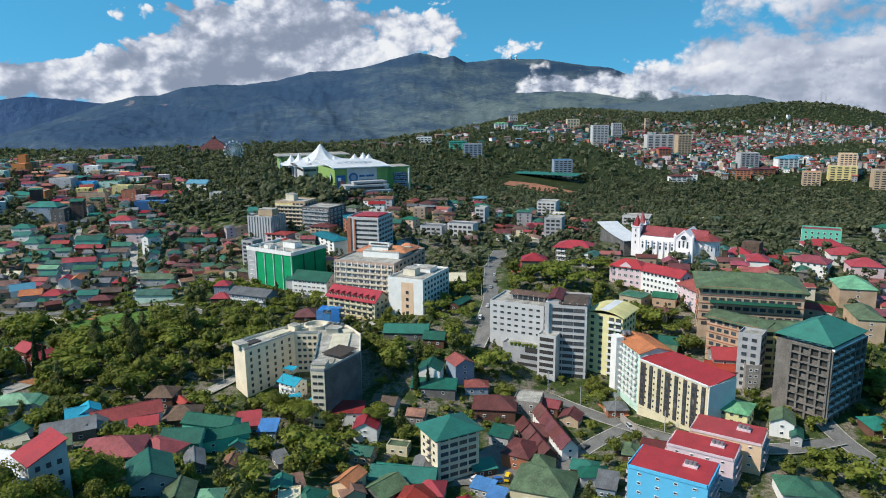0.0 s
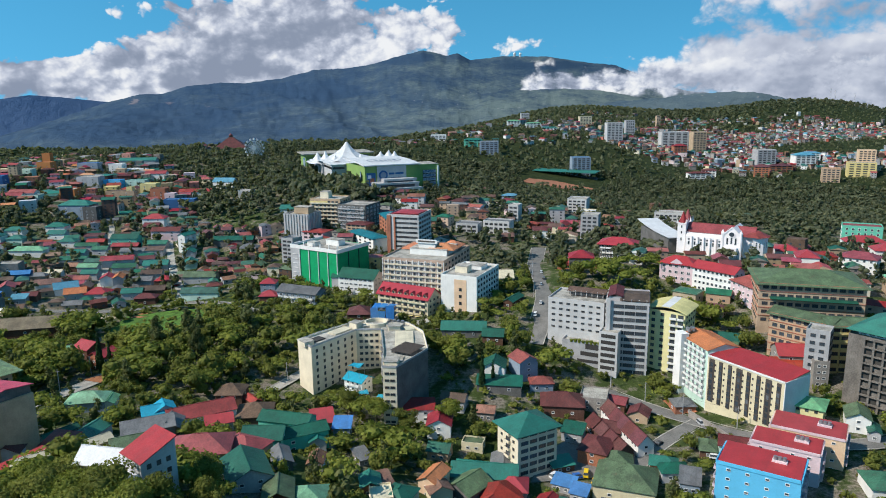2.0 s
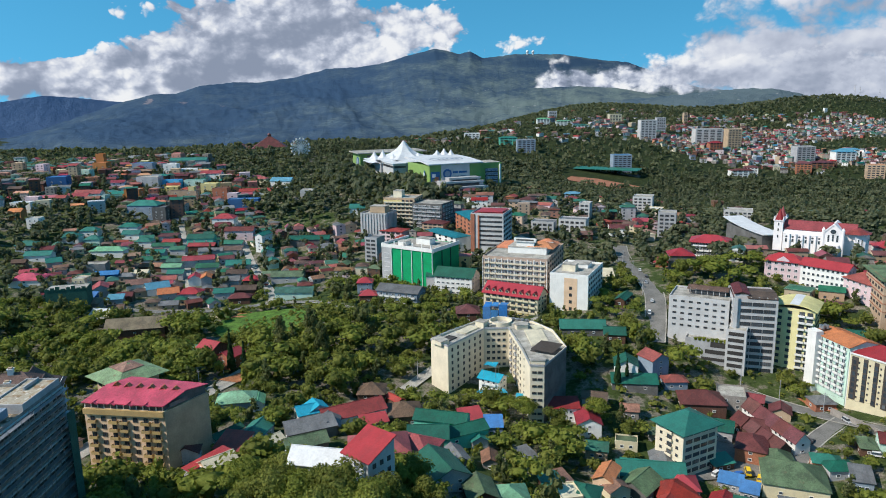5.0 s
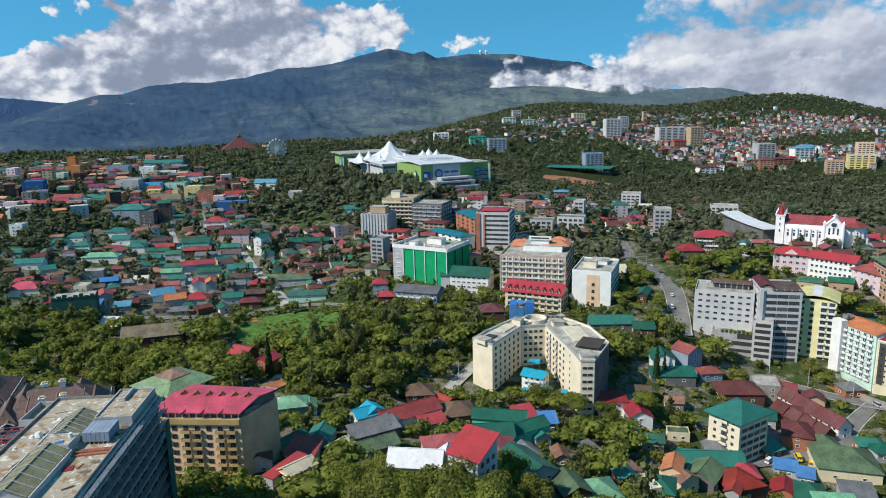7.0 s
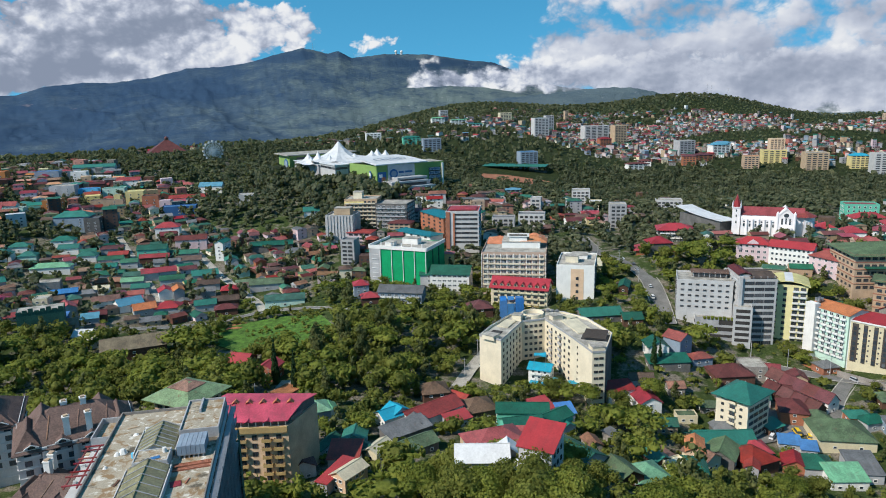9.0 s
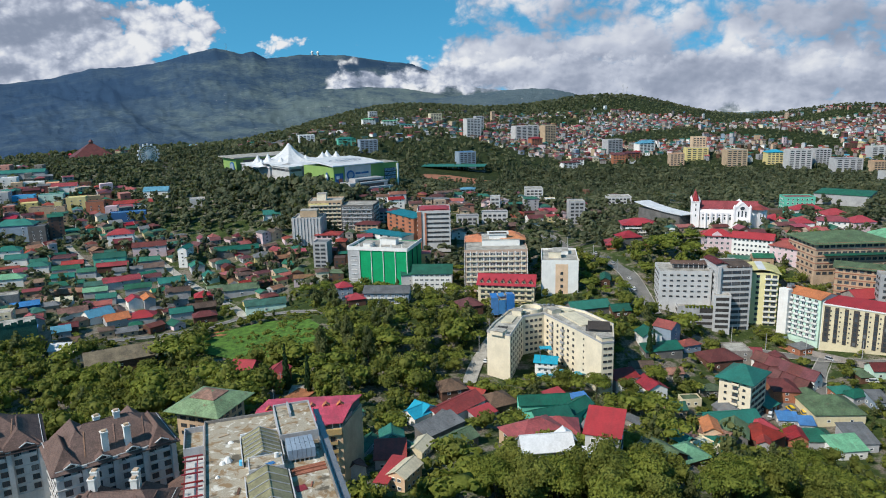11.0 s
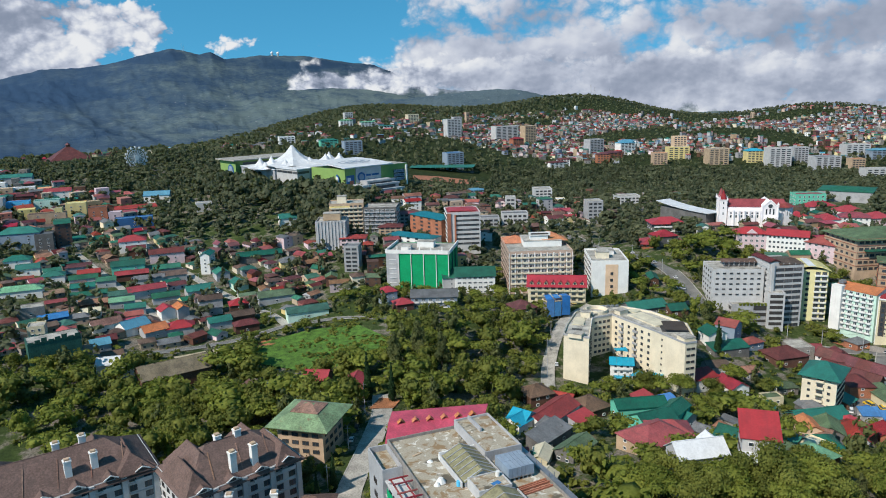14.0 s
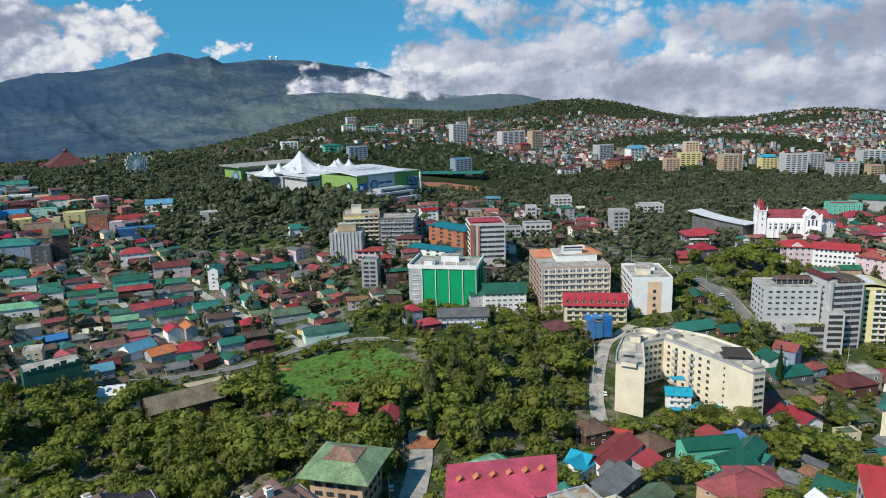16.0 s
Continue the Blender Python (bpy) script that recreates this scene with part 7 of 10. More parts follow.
# ferris wheel
def ferris():
    t = thing("ferris_wheel", -306, 1050, 56, 14, "white ferris wheel among the trees", "ferris wheel")
    z, R = 20, 12
    s = Shape()
    for r in (R, R * 0.8):
        for i in range(32):
            a, b = 2 * math.pi * i / 32, 2 * math.pi * (i + 1) / 32
            for y in (-1, 1):
                s.beam((r * math.cos(a), y, z + r * math.sin(a)), (r * math.cos(b), y, z + r * math.sin(b)), 0.5)
    part("rim", s, ROOFS["white"], t)
    for i in range(16):
        a = 2 * math.pi * i / 16
        part("spoke", Shape().beam((0, 0, z), (R * math.cos(a), 0, z + R * math.sin(a)), 0.4), ROOFS["white"], t)
        part("gondola", Shape().drum((R + 1.2) * math.cos(a), 0, z + (R + 1.2) * math.sin(a) - 1.6, 1.3, 1.3, 2.6, 8), ROOFS["white"], t, "white gondola")
    for x, y in ((-8, -3), (8, -3), (-8, 3), (8, 3)):
        part("leg", Shape().beam((x, y, -6), (0, y * 0.4, z), 0.8), ROOFS["white"], t)
    for i in range(16):
        a = 2 * math.pi * (i + 0.5) / 16
        part("light_panel", Shape().beam((3.5 * math.cos(a), -0.6, z + 3.5 * math.sin(a)), (R * 0.8 * math.cos(a), -0.6, z + R * 0.8 * math.sin(a)), 1.0), ROOFS["white"], t, "white panel between spokes")
    part("hub", Shape().drum(0, 0, 0, 3.2, 3.2, 1.2, 16), WALLS["white"], t, at=pose(0, -0.8, z, 90, 0, 0))


ferris()


# stadium stand with a long green roof
def stadium():
    t = thing("grandstand", 170, 1175, 6, -33, "grandstand with a long green roof", "grandstand")
    take(165, 1140, 70, 45, -33, 2)
    for i in range(7):
        part("terrace", Shape().box(0, 6 + 2.2 * i, -6, 108, 2.2, 7.5 + 1.1 * i), WALLS["dark"], t)
    part("roof", Shape().prism([(-56, -2), (56, -2), (56, 22), (-56, 22)], 0, 0.6), ROOFS["teal"], t, "long green sheet roof", pose(0, 0, 16, 5, 0, 0))
    for i in range(12):
        part("post", Shape().box(0, 0, 0, 0.7, 0.7, 24), WALLS["palegrey"], t, at=pose(-52 + 9.45 * i, 20, -6))
    yard("track", [(95, 1120), (175, 1062), (205, 1085), (150, 1140), (110, 1150)], "red earth running track and field", surface("red_earth", (0.30, 0.13, 0.075), 0.95, 0.2, 0.5), 0.6)


stadium()

# large white house on the slope
house(-135, 199, -12, 16, 9, 13.5, "white", "grey", "gable", 3.4, 2, note=" among tall trees", deep=6)
house(-125.5, 203.5, 78, 6, 5, 13.0, "white", "grey", "gable", 1.8, 1, note=" as a side wing", deep=6)


# ---- houses of the near slopes and the old town ----
house(-187.6, 289.9, 10, 16.0, 11, 5, "mint", "steel", "hip", windows=2, deep=6)
house(-178.6, 291.5, 10, 4.8, 9, 4, "mint", "white", "gable", windows=2, deep=6)
house(-155.0, 280.1, 25, 9.3, 9, 5, "cyan", "white", "gable", windows=2, deep=6)
house(-151.5, 282.3, -60, 8.0, 8, 6, "cyan", "white", "gable", windows=2, deep=6)
house(-136.7, 284.3, 28, 27.4, 12, 5, "red", "white", "gable", windows=2, deep=6)
house(-126.4, 276.4, 20, 10.9, 6, 3.5, "scarlet", "grey", "shed", windows=2, deep=6)
house(-114.7, 289.8, 8, 14.9, 14, 5, "brown", "wood", "hip", windows=2, deep=6)
house(-130.3, 308.4, -0, 12.1, 12, 6, "brown", "wood", "hip", windows=2, deep=6)
house(-119.2, 302.5, 40, 4.1, 9, 5, "red", "wood", "gable", windows=2, deep=6)
house(-103.1, 259.4, -0, 15.7, 12, 6, "deepgreen", "jade", "gable", windows=2, deep=6)
house(-97.7, 276.1, 75, 9.5, 22, 8, "deepgreen", "jade", "gable", windows=2, deep=6)
house(-149.1, 246.1, 25, 15.4, 9, 4, "olive", "dark", "gable", windows=3, deep=6)
house(-150.3, 262.6, 25, 19.4, 8, 4, "grey", "dark", "shed", windows=2, deep=6)
house(-181.9, 255.9, -35, 4.0, 13, 4, "green", "grey", "gable", windows=2, deep=6)
house(-168.6, 249.9, 30, 5.4, 12, 4, "deepgreen", "grey", "gable", windows=2, deep=6)
house(-175.2, 243.3, -15, 10.9, 10, 4, "red", "grey", "shed", windows=3, deep=6)
house(-120.5, 237.6, 8, 21.4, 16, 6, "red", "tan", "hip", windows=3, deep=6)
house(-108.1, 243.3, 10, 5.3, 8, 4, "scarlet", "tan", "gable", windows=3, deep=6)
house(-98.1, 216.0, 25, 14.0, 18, 6, "deepgreen", "grey", "gable", windows=3, deep=6)
house(-92.1, 239.3, 20, 6.7, 12, 4, "grey", "dark", "gable", windows=3, deep=6)
house(-85.2, 205.5, 10, 9.3, 12, 4, "olive", "wood", "gable", windows=3, deep=6)
house(-75.9, 206.1, 5, 11.9, 12, 4, "mint", "wood", "hip", windows=3, deep=6)
house(-85.2, 287.4, 15, 9.6, 10, 4, "scarlet", "brick", "shed", windows=2, deep=6)
house(-75.7, 282.7, -0, 7.3, 8, 4, "blue", "steel", "shed", windows=2, deep=6)
house(-83.3, 265.3, 10, 6.5, 10, 5, "teal", "grey", "gable", windows=2, deep=6)
house(-43.1, 297.9, -0, 13.3, 8, 6, "red", "white", "shed", windows=2, deep=6)
house(-33.9, 288.3, -4, 10.2, 13, 6, "red", "white", "gable", windows=2, deep=6)
house(-16.2, 254.2, -8, 25.5, 12, 5, "teal", "dark", "gable", windows=2, deep=6)
house(-5.9, 246.5, -8, 11.0, 11, 5, "scarlet", "grey", "hip", windows=2, deep=6)
house(-7.8, 263.4, -8, 10.2, 12, 4, "grey", "dark", "gable", windows=2, deep=6)
house(-35.1, 238.4, 20, 8.5, 12, 5, "rusty", "cream", "gable", windows=3, deep=6)
house(-58.7, 231.1, 10, 6.9, 9, 4, "teal", "wood", "gable", windows=3, deep=6)
house(-54.1, 222.7, 10, 7.7, 10, 4, "cream", "cream", "flat", windows=3, deep=6)
house(-64.5, 255.7, 30, 5.0, 8, 3, "grey", "block", "shed", windows=2, deep=6)
house(-6.7, 331.5, -10, 10.9, 11, 7, "deepgreen", "white", "gable", windows=2, deep=6)
house(7.9, 335.1, 25, 10.2, 11, 9, "red", "steel", "gable", windows=2, deep=9)
house(-5.0, 321.5, -8, 21.2, 8, 3.5, "deepgreen", "dark", "shed", windows=2, deep=6)
house(15.6, 325.9, -0, 11.1, 8, 4, "red", "steel", "hip", windows=2, deep=6)
house(-79.8, 243.0, -0, 5.5, 8, 4, "rusty", "block", "gable", windows=3, deep=6)
house(-191.3, 240.6, 10, 8.9, 12, 5, "maroon", "grey", "gable", windows=3, deep=6)
house(-205.1, 267.2, -0, 9.2, 10, 4, "green", "dark", "gable", windows=2, deep=6)
house(23.6, 310.3, -8, 19.6, 15, 5, "maroon", "wood", "hip", windows=2, deep=6)
house(40.0, 316.5, -18, 12.6, 14, 6, "concrete", "block", "flat", windows=2, deep=6)
house(51.0, 315.9, -28, 8.7, 8, 4, "red", "wood", "gable", windows=2, deep=6)
house(31.9, 273.0, -28, 11.8, 15, 6, "maroon", "brick", "hip", windows=2, deep=6)
house(41.8, 291.4, -33, 12.1, 9, 4, "maroon", "wood", "gable", windows=2, deep=6)
house(38.6, 250.6, -20, 22.8, 20, 5, "olive", "cream", "hip", windows=2, deep=6)
house(55.7, 259.5, -18, 10.3, 8, 4, "teal", "brick", "hip", windows=2, deep=6)
house(15.5, 264.6, 17, 9.2, 6, 3, "teal", "wood", "shed", windows=2, deep=6)
house(-36.0, 242.0, -28, 6.9, 12, 7, "orange", "peach", "gable", windows=2, deep=6)
house(-16.7, 255.6, -13, 20.5, 10, 5, "teal", "dark", "gable", windows=2, deep=6)
house(-47.8, 223.6, -23, 9.4, 12, 5, "deepgreen", "cream", "hip", windows=3, deep=6)
house(-11.7, 239.9, 12, 14.7, 15, 5, "red", "wood", "hip", windows=2, deep=6)
house(13.2, 232.9, -23, 11.2, 12, 5, "deepgreen", "grey", "hip", windows=2, deep=6)
house(29.1, 226.8, -18, 11.3, 14, 4, "grey", "grey", "shed", windows=2, deep=6)
house(17.9, 222.8, -13, 14.3, 10, 4, "mint", "white", "shed", windows=3, deep=6)
house(14.8, 251.7, -28, 8.3, 6, 3, "blue", "grey", "shed", windows=2, deep=6)
house(19.8, 245.8, -28, 6.2, 6, 3, "blue", "grey", "shed", windows=2, deep=6)
house(-53.8, 234.6, 22, 4.2, 9, 4, "rusty", "block", "shed", windows=3, deep=6)
house(-107.2, 244.5, -25, 16.2, 14, 5, "red", "tan", "hip", windows=2, deep=6)
house(-89.8, 265.0, -64, 8.9, 20, 7, "deepgreen", "jade", "gable", windows=2, deep=6)
house(-163.0, 246.2, -42, 6.1, 10, 4, "cream", "cream", "gable", windows=3, deep=6)
house(-170.7, 259.8, -12, 8.9, 10, 4, "teal", "grey", "gable", windows=2, deep=6)
house(-174.9, 223.9, -47, 6.5, 11, 6, "cream", "peach", "gable", windows=3, deep=6)
house(-179.5, 226.5, -37, 4.0, 16, 5, "scarlet", "grey", "shed", windows=3, deep=6)
house(-245.5, 250.1, -22, 13.4, 12, 4, "shingle", "tan", "hip", windows=3, deep=6)
house(-144.4, 269.3, 8, 9.5, 10, 4, "grey", "dark", "gable", windows=2, deep=6)
house(-23.2, 242.8, -42, 12.0, 14, 5, "olive", "dark", "gable", windows=2, deep=6)
house(-15.4, 233.6, -37, 5.0, 10, 5, "red", "grey", "gable", windows=2, deep=6)
house(5.6, 236.2, -32, 9.0, 10, 4, "red", "brick", "gable", windows=2, deep=6)
house(-220.5, 359.0, -28, 11, 11, 8, "scarlet", "wood", "gable", windows=2, deep=6)
house(-206.0, 344.0, -28, 9, 11, 7, "scarlet", "brick", "gable", windows=2, deep=6)
house(-237.2, 370.4, 10, 10.1, 9, 4, "mint", "steel", "gable", windows=2, deep=6)
house(-249.4, 378.4, 10, 7.9, 8, 4, "brown", "wood", "gable", windows=2, deep=6)
house(-284.5, 414.5, 12, 34.1, 18, 7, "dusty", "wood", "gable", windows=1, deep=6)
house(-315.6, 435.4, -10, 11.1, 10, 5, "white", "white", "gable", windows=1, deep=6)
house(-339.2, 484.1, 25, 9.8, 14, 6, "red", "grey", "gable", windows=1, deep=6)
house(-350.8, 519.5, 12, 16.1, 8, 5, "blue", "deepblue", "gable", windows=1, deep=6)
house(-355.2, 490.0, 0, 8.9, 10, 9, "concrete", "cream", "flat", windows=2, deep=9)
house(-392.0, 488.3, 5, 21.6, 14, 6, "pink", "white", "hip", windows=1, deep=6)
house(-384.6, 497.8, 0, 10.6, 10, 5, "pink", "white", "hip", windows=1, deep=6)
house(-339.9, 466.4, 0, 11.6, 7, 4, "blue", "deepblue", "shed", windows=1, deep=6)
house(-332.4, 453.1, 0, 15.0, 8, 4, "rusty", "block", "shed", windows=1, deep=6)
house(-321.6, 467.8, 10, 10.0, 7, 4, "sky", "grey", "shed", windows=1, deep=6)
house(-319.0, 476.9, 10, 10.1, 8, 4, "maroon", "wood", "gable", windows=1, deep=6)
house(-315.0, 452.8, 10, 10.5, 7, 3, "brown", "block", "gable", windows=1, deep=6)
house(-305.4, 498.5, 30, 15.8, 13, 5, "sky", "white", "gable", windows=1, deep=6)
house(-320.8, 504.3, 15, 16.8, 10, 5, "rusty", "white", "gable", windows=1, deep=6)
house(-293.7, 489.0, 20, 14.0, 11, 5, "orange", "grey", "gable", windows=1, deep=6)
house(-278.5, 491.5, 0, 16.2, 12, 5, "scarlet", "grey", "hip", windows=1, deep=6)
house(-285.8, 522.1, 15, 9.2, 11, 6, "scarlet", "white", "gable", windows=1, deep=6)
house(-276.8, 521.0, 15, 7.2, 12, 7, "orange", "grey", "gable", windows=1, deep=6)
house(-297.6, 566.9, 12, 24.8, 10, 6, "red", "grey", "gable", windows=1, deep=6)
house(-285.4, 551.7, 5, 17.5, 9, 5, "green", "grey", "gable", windows=1, deep=6)
house(-262.7, 557.8, 10, 18.8, 11, 5, "teal", "grey", "gable", windows=1, deep=6)
house(-240.6, 516.6, 0, 11.9, 11, 6, "scarlet", "wood", "hip", windows=1, deep=6)
house(-257.5, 535.8, 5, 15.3, 9, 5, "brown", "grey", "gable", windows=1, deep=6)
house(-258.3, 520.2, 5, 14.0, 9, 5, "grey", "grey", "gable", windows=1, deep=6)
house(-255.1, 493.5, 8, 13.8, 9, 5, "teal", "grey", "gable", windows=1, deep=6)
house(-242.1, 498.3, 5, 17.5, 9, 5, "brown", "wood", "gable", windows=1, deep=6)
house(-240.2, 480.8, 5, 14.5, 9, 5, "maroon", "wood", "hip", windows=1, deep=6)
house(-215.0, 522.6, 0, 24.0, 11, 5, "olive", "grey", "gable", windows=1, deep=6)
house(-201.5, 481.3, 0, 26.2, 10, 5, "green", "mint", "gable", windows=1, deep=6)
house(-309.5, 612.2, 0, 22.9, 11, 10, "deepgreen", "jade", "gable", windows=2, deep=9)
house(-307.4, 605.8, 0, 22.7, 8, 5, "red", "wood", "gable", windows=1, deep=6)
house(-295.4, 592.3, 0, 20.3, 8, 5, "grey", "grey", "gable", windows=1, deep=6)
house(-281.7, 634.3, 0, 25.7, 11, 9, "maroon", "pink", "gable", windows=2, deep=9)
house(-304.6, 658.8, 0, 13.9, 10, 6, "maroon", "wood", "gable", windows=1, deep=6)
house(-252.9, 603.6, -20, 7.1, 15, 14, "teal", "white", "gable", windows=2, deep=9)
house(-307.1, 673.8, 0, 20.7, 14, 9, "scarlet", "white", "hip", windows=2, deep=9)
house(-283.2, 611.1, 0, 19.9, 9, 5, "green", "grey", "gable", windows=1, deep=6)
house(-279.1, 593.0, 0, 19.3, 8, 5, "brown", "grey", "shed", windows=1, deep=6)
house(-245.3, 585.3, 10, 9.9, 12, 5, "teal", "grey", "gable", windows=1, deep=6)
house(-235.5, 559.0, 15, 9.7, 12, 5, "teal", "mint", "gable", windows=1, deep=6)
house(-213.7, 607.6, 0, 34.6, 10, 5, "deepgreen", "dark", "gable", windows=1, deep=6)
house(-194.0, 582.5, 0, 15.2, 11, 5, "grey", "yellow", "hip", windows=1, deep=6)
house(-420.2, 603.7, 5, 16.9, 12, 5, "teal", "white", "hip", windows=1, deep=6)
house(-413.6, 625.7, 0, 16.2, 10, 5, "teal", "white", "hip", windows=1, deep=6)
house(-400.8, 604.6, 0, 13.8, 10, 5, "teal", "mint", "hip", windows=1, deep=6)
house(-377.0, 579.5, 0, 28.3, 10, 5, "mint", "white", "hip", windows=1, deep=6)
house(-386.5, 645.2, 0, 17.8, 11, 6, "teal", "white", "hip", windows=1, deep=6)
house(-377.6, 628.4, 0, 15.3, 10, 5, "teal", "white", "gable", windows=1, deep=6)
house(-359.7, 611.3, 0, 14.9, 10, 5, "teal", "white", "hip", windows=1, deep=6)
house(-437.3, 569.4, 0, 16.7, 11, 6, "teal", "steel", "hip", windows=1, deep=6)
house(-418.3, 550.7, 5, 20.1, 10, 5, "teal", "white", "gable", windows=1, deep=6)
house(-339.6, 602.5, 0, 18.6, 8, 5, "green", "grey", "gable", windows=1, deep=6)
house(-338.7, 583.5, 0, 15.2, 8, 5, "teal", "grey", "gable", windows=1, deep=6)
house(-334.0, 568.7, 0, 22.3, 8, 4, "green", "grey", "gable", windows=1, deep=6)
house(-324.4, 595.3, 0, 12.6, 8, 5, "green", "grey", "gable", windows=1, deep=6)
house(-314.6, 562.6, 0, 13.8, 8, 5, "green", "grey", "gable", windows=1, deep=6)
house(-312.9, 549.2, 0, 15.3, 8, 5, "mint", "grey", "gable", windows=1, deep=6)
house(-330.2, 550.8, 0, 17.1, 8, 4, "rusty", "wood", "gable", windows=1, deep=6)
house(-304.4, 534.3, 0, 12.3, 8, 5, "teal", "grey", "gable", windows=1, deep=6)
house(-331.5, 532.0, 0, 13.1, 8, 4, "cream", "white", "gable", windows=1, deep=6)
house(-336.6, 614.4, 0, 15.0, 8, 5, "red", "wood", "gable", windows=1, deep=6)
house(-344.6, 629.6, 0, 17.4, 8, 5, "maroon", "grey", "gable", windows=1, deep=6)
house(-400.4, 537.8, 30, 10.6, 10, 5, "teal", "grey", "gable", windows=1, deep=6)
house(-364.5, 531.6, 10, 16.0, 12, 8, "concrete", "block", "flat", windows=1, deep=6)
house(-507.8, 756.9, 10, 19.8, 16, 15, "blue", "deepblue", "flat", windows=2, deep=9)
house(-421.8, 742.0, 0, 16.0, 14, 13, "concrete", "orange", "flat", windows=2, deep=9)
house(-514.3, 870.4, 0, 16.6, 14, 15, "orange", "orange", "flat", windows=2, deep=9)
house(-531.4, 905.7, 0, 10.0, 8, 22, "orange", "orange", "flat", windows=2, deep=9)
house(-512.4, 823.5, 0, 15.7, 12, 12, "concrete", "mint", "flat", windows=2, deep=9)
house(-468.8, 885.4, 0, 25.3, 14, 14, "blue", "steel", "flat", windows=2, deep=9)
house(-429.9, 804.6, 0, 24.4, 16, 13, "concrete", "grey", "flat", windows=2, deep=9)
house(-438.2, 958.1, 0, 48.7, 12, 10, "teal", "grey", "gable", windows=2, deep=9)
house(-437.8, 892.2, 0, 17.0, 12, 13, "white", "white", "flat", windows=2, deep=9)
house(-418.3, 899.8, 0, 28.6, 10, 7, "white", "white", "flat", windows=1, deep=6)
house(-390.2, 693.3, -5, 31.3, 16, 13, "teal", "steel", "hip", windows=2, deep=9)
house(-372.0, 684.7, 0, 13.2, 14, 14, "grey", "dark", "flat", windows=2, deep=9)
house(-356.8, 789.4, 0, 17.7, 14, 13, "yellow", "yellow", "flat", windows=2, deep=9)
house(-336.9, 764.8, 0, 15.9, 14, 14, "brown", "brick", "flat", windows=2, deep=9)
house(-378.9, 766.9, 0, 30.7, 12, 9, "brown", "tan", "flat", windows=2, deep=9)
house(-369.1, 766.2, 0, 6.1, 8, 14, "concrete", "yellow", "flat", windows=2, deep=9)
house(-306.4, 741.0, 0, 32.1, 12, 8, "blue", "deepblue", "flat", windows=1, deep=6)
house(-305.4, 790.8, 5, 37.4, 10, 5, "red", "white", "gable", windows=1, deep=6)
house(-284.8, 828.7, -10, 24.9, 14, 8, "sky", "white", "gable", windows=1, deep=6)
house(-408.1, 813.9, 0, 19.5, 12, 9, "blue", "blue", "flat", windows=2, deep=9)
house(-384.7, 821.1, 0, 22.3, 12, 9, "teal", "mint", "flat", windows=2, deep=9)
house(-379.8, 868.3, 0, 24.9, 12, 9, "red", "white", "gable", windows=2, deep=9)
house(-460.9, 725.4, 0, 26.7, 12, 9, "red", "white", "gable", windows=2, deep=9)
house(-446.4, 715.5, 0, 17.2, 12, 10, "grey", "mint", "flat", windows=2, deep=9)
house(-467.9, 718.1, 0, 20.7, 10, 7, "red", "grey", "gable", windows=1, deep=6)
house(-498.8, 672.1, 0, 19.5, 10, 8, "white", "white", "flat", windows=1, deep=6)
house(-488.7, 644.8, 0, 11.4, 10, 8, "orange", "orange", "gable", windows=1, deep=6)
house(-462.6, 626.9, 0, 11.1, 10, 9, "concrete", "white", "flat", windows=2, deep=9)
pyramid = thing("convention_hall", -407, 1281, 55, 12, "hall with a broad maroon pyramid roof among trees", "hall")
take(-407, 1281, 50, 46, 12)
take(-392, 1228, 44, 22, 12)
take(-388, 1180, 46, 60, 14)
part("wall", Shape().box(0, 0, -10, 62, 62, 14), WALLS["wood"], pyramid)
part("roof", Shape().drum(0, 0, 0, 47, 5, 21, 4), ROOFS["maroon"], pyramid, "", pose(0, 0, 5, 0, 0, 45))
part("lantern", Shape().box(0, 0, 26.02, 6, 6, 3), WALLS["wood"], pyramid)
part("finial", Shape().drum(0, 0, 29.04, 4.2, 0.4, 3.5, 4), ROOFS["maroon"], pyramid)
house(-243.5, 765.7, 0, 14.7, 14, 7, "concrete", "palegrey", "flat", windows=1, deep=6)
house(-175.1, 674.0, 0, 21.7, 12, 6, "teal", "white", "gable", windows=1, deep=6)
house(-139.8, 631.0, 0, 15.3, 12, 6, "maroon", "grey", "gable", windows=1, deep=6)
house(119.3, 306.2, -10, 19.9, 9, 5, "deepgreen", "grey", "gable", windows=2, deep=6)
house(140.2, 273.6, -25, 9.0, 12, 6, "olive", "white", "gable", windows=2, deep=6)
house(142.2, 265.1, -25, 4.2, 9, 4, "deepgreen", "grey", "gable", windows=2, deep=6)
house(124.7, 229.1, -10, 12.4, 13, 5, "green", "white", "hip", windows=3, deep=6)
house(132.5, 226.6, -10, 8.5, 11, 5, "green", "white", "hip", windows=3, deep=6)
house(178.3, 271.1, -0, 9.3, 12, 5, "teal", "wood", "hip", windows=2, deep=6)
house(139.0, 324.8, -10, 19.1, 14, 9, "scarlet", "block", "gable", windows=2, deep=9)
house(132.0, 316.6, -10, 15.2, 8, 8, "red", "block", "shed", windows=2, deep=6)
house(142.1, 309.9, -10, 6.7, 9, 12, "concrete", "block", "flat", windows=2, deep=9)
house(117.3, 355.4, -25, 12.7, 10, 5, "deepgreen", "tan", "gable", windows=2, deep=6)
house(38.4, 264.5, -10, 12.0, 14, 4, "olive", "grey", "hip", windows=2, deep=6)
house(58.0, 254.2, -0, 11.1, 8, 4, "deepgreen", "grey", "hip", windows=2, deep=6)
house(61.5, 245.4, -20, 7.1, 10, 4, "grey", "steel", "shed", windows=3, deep=6)
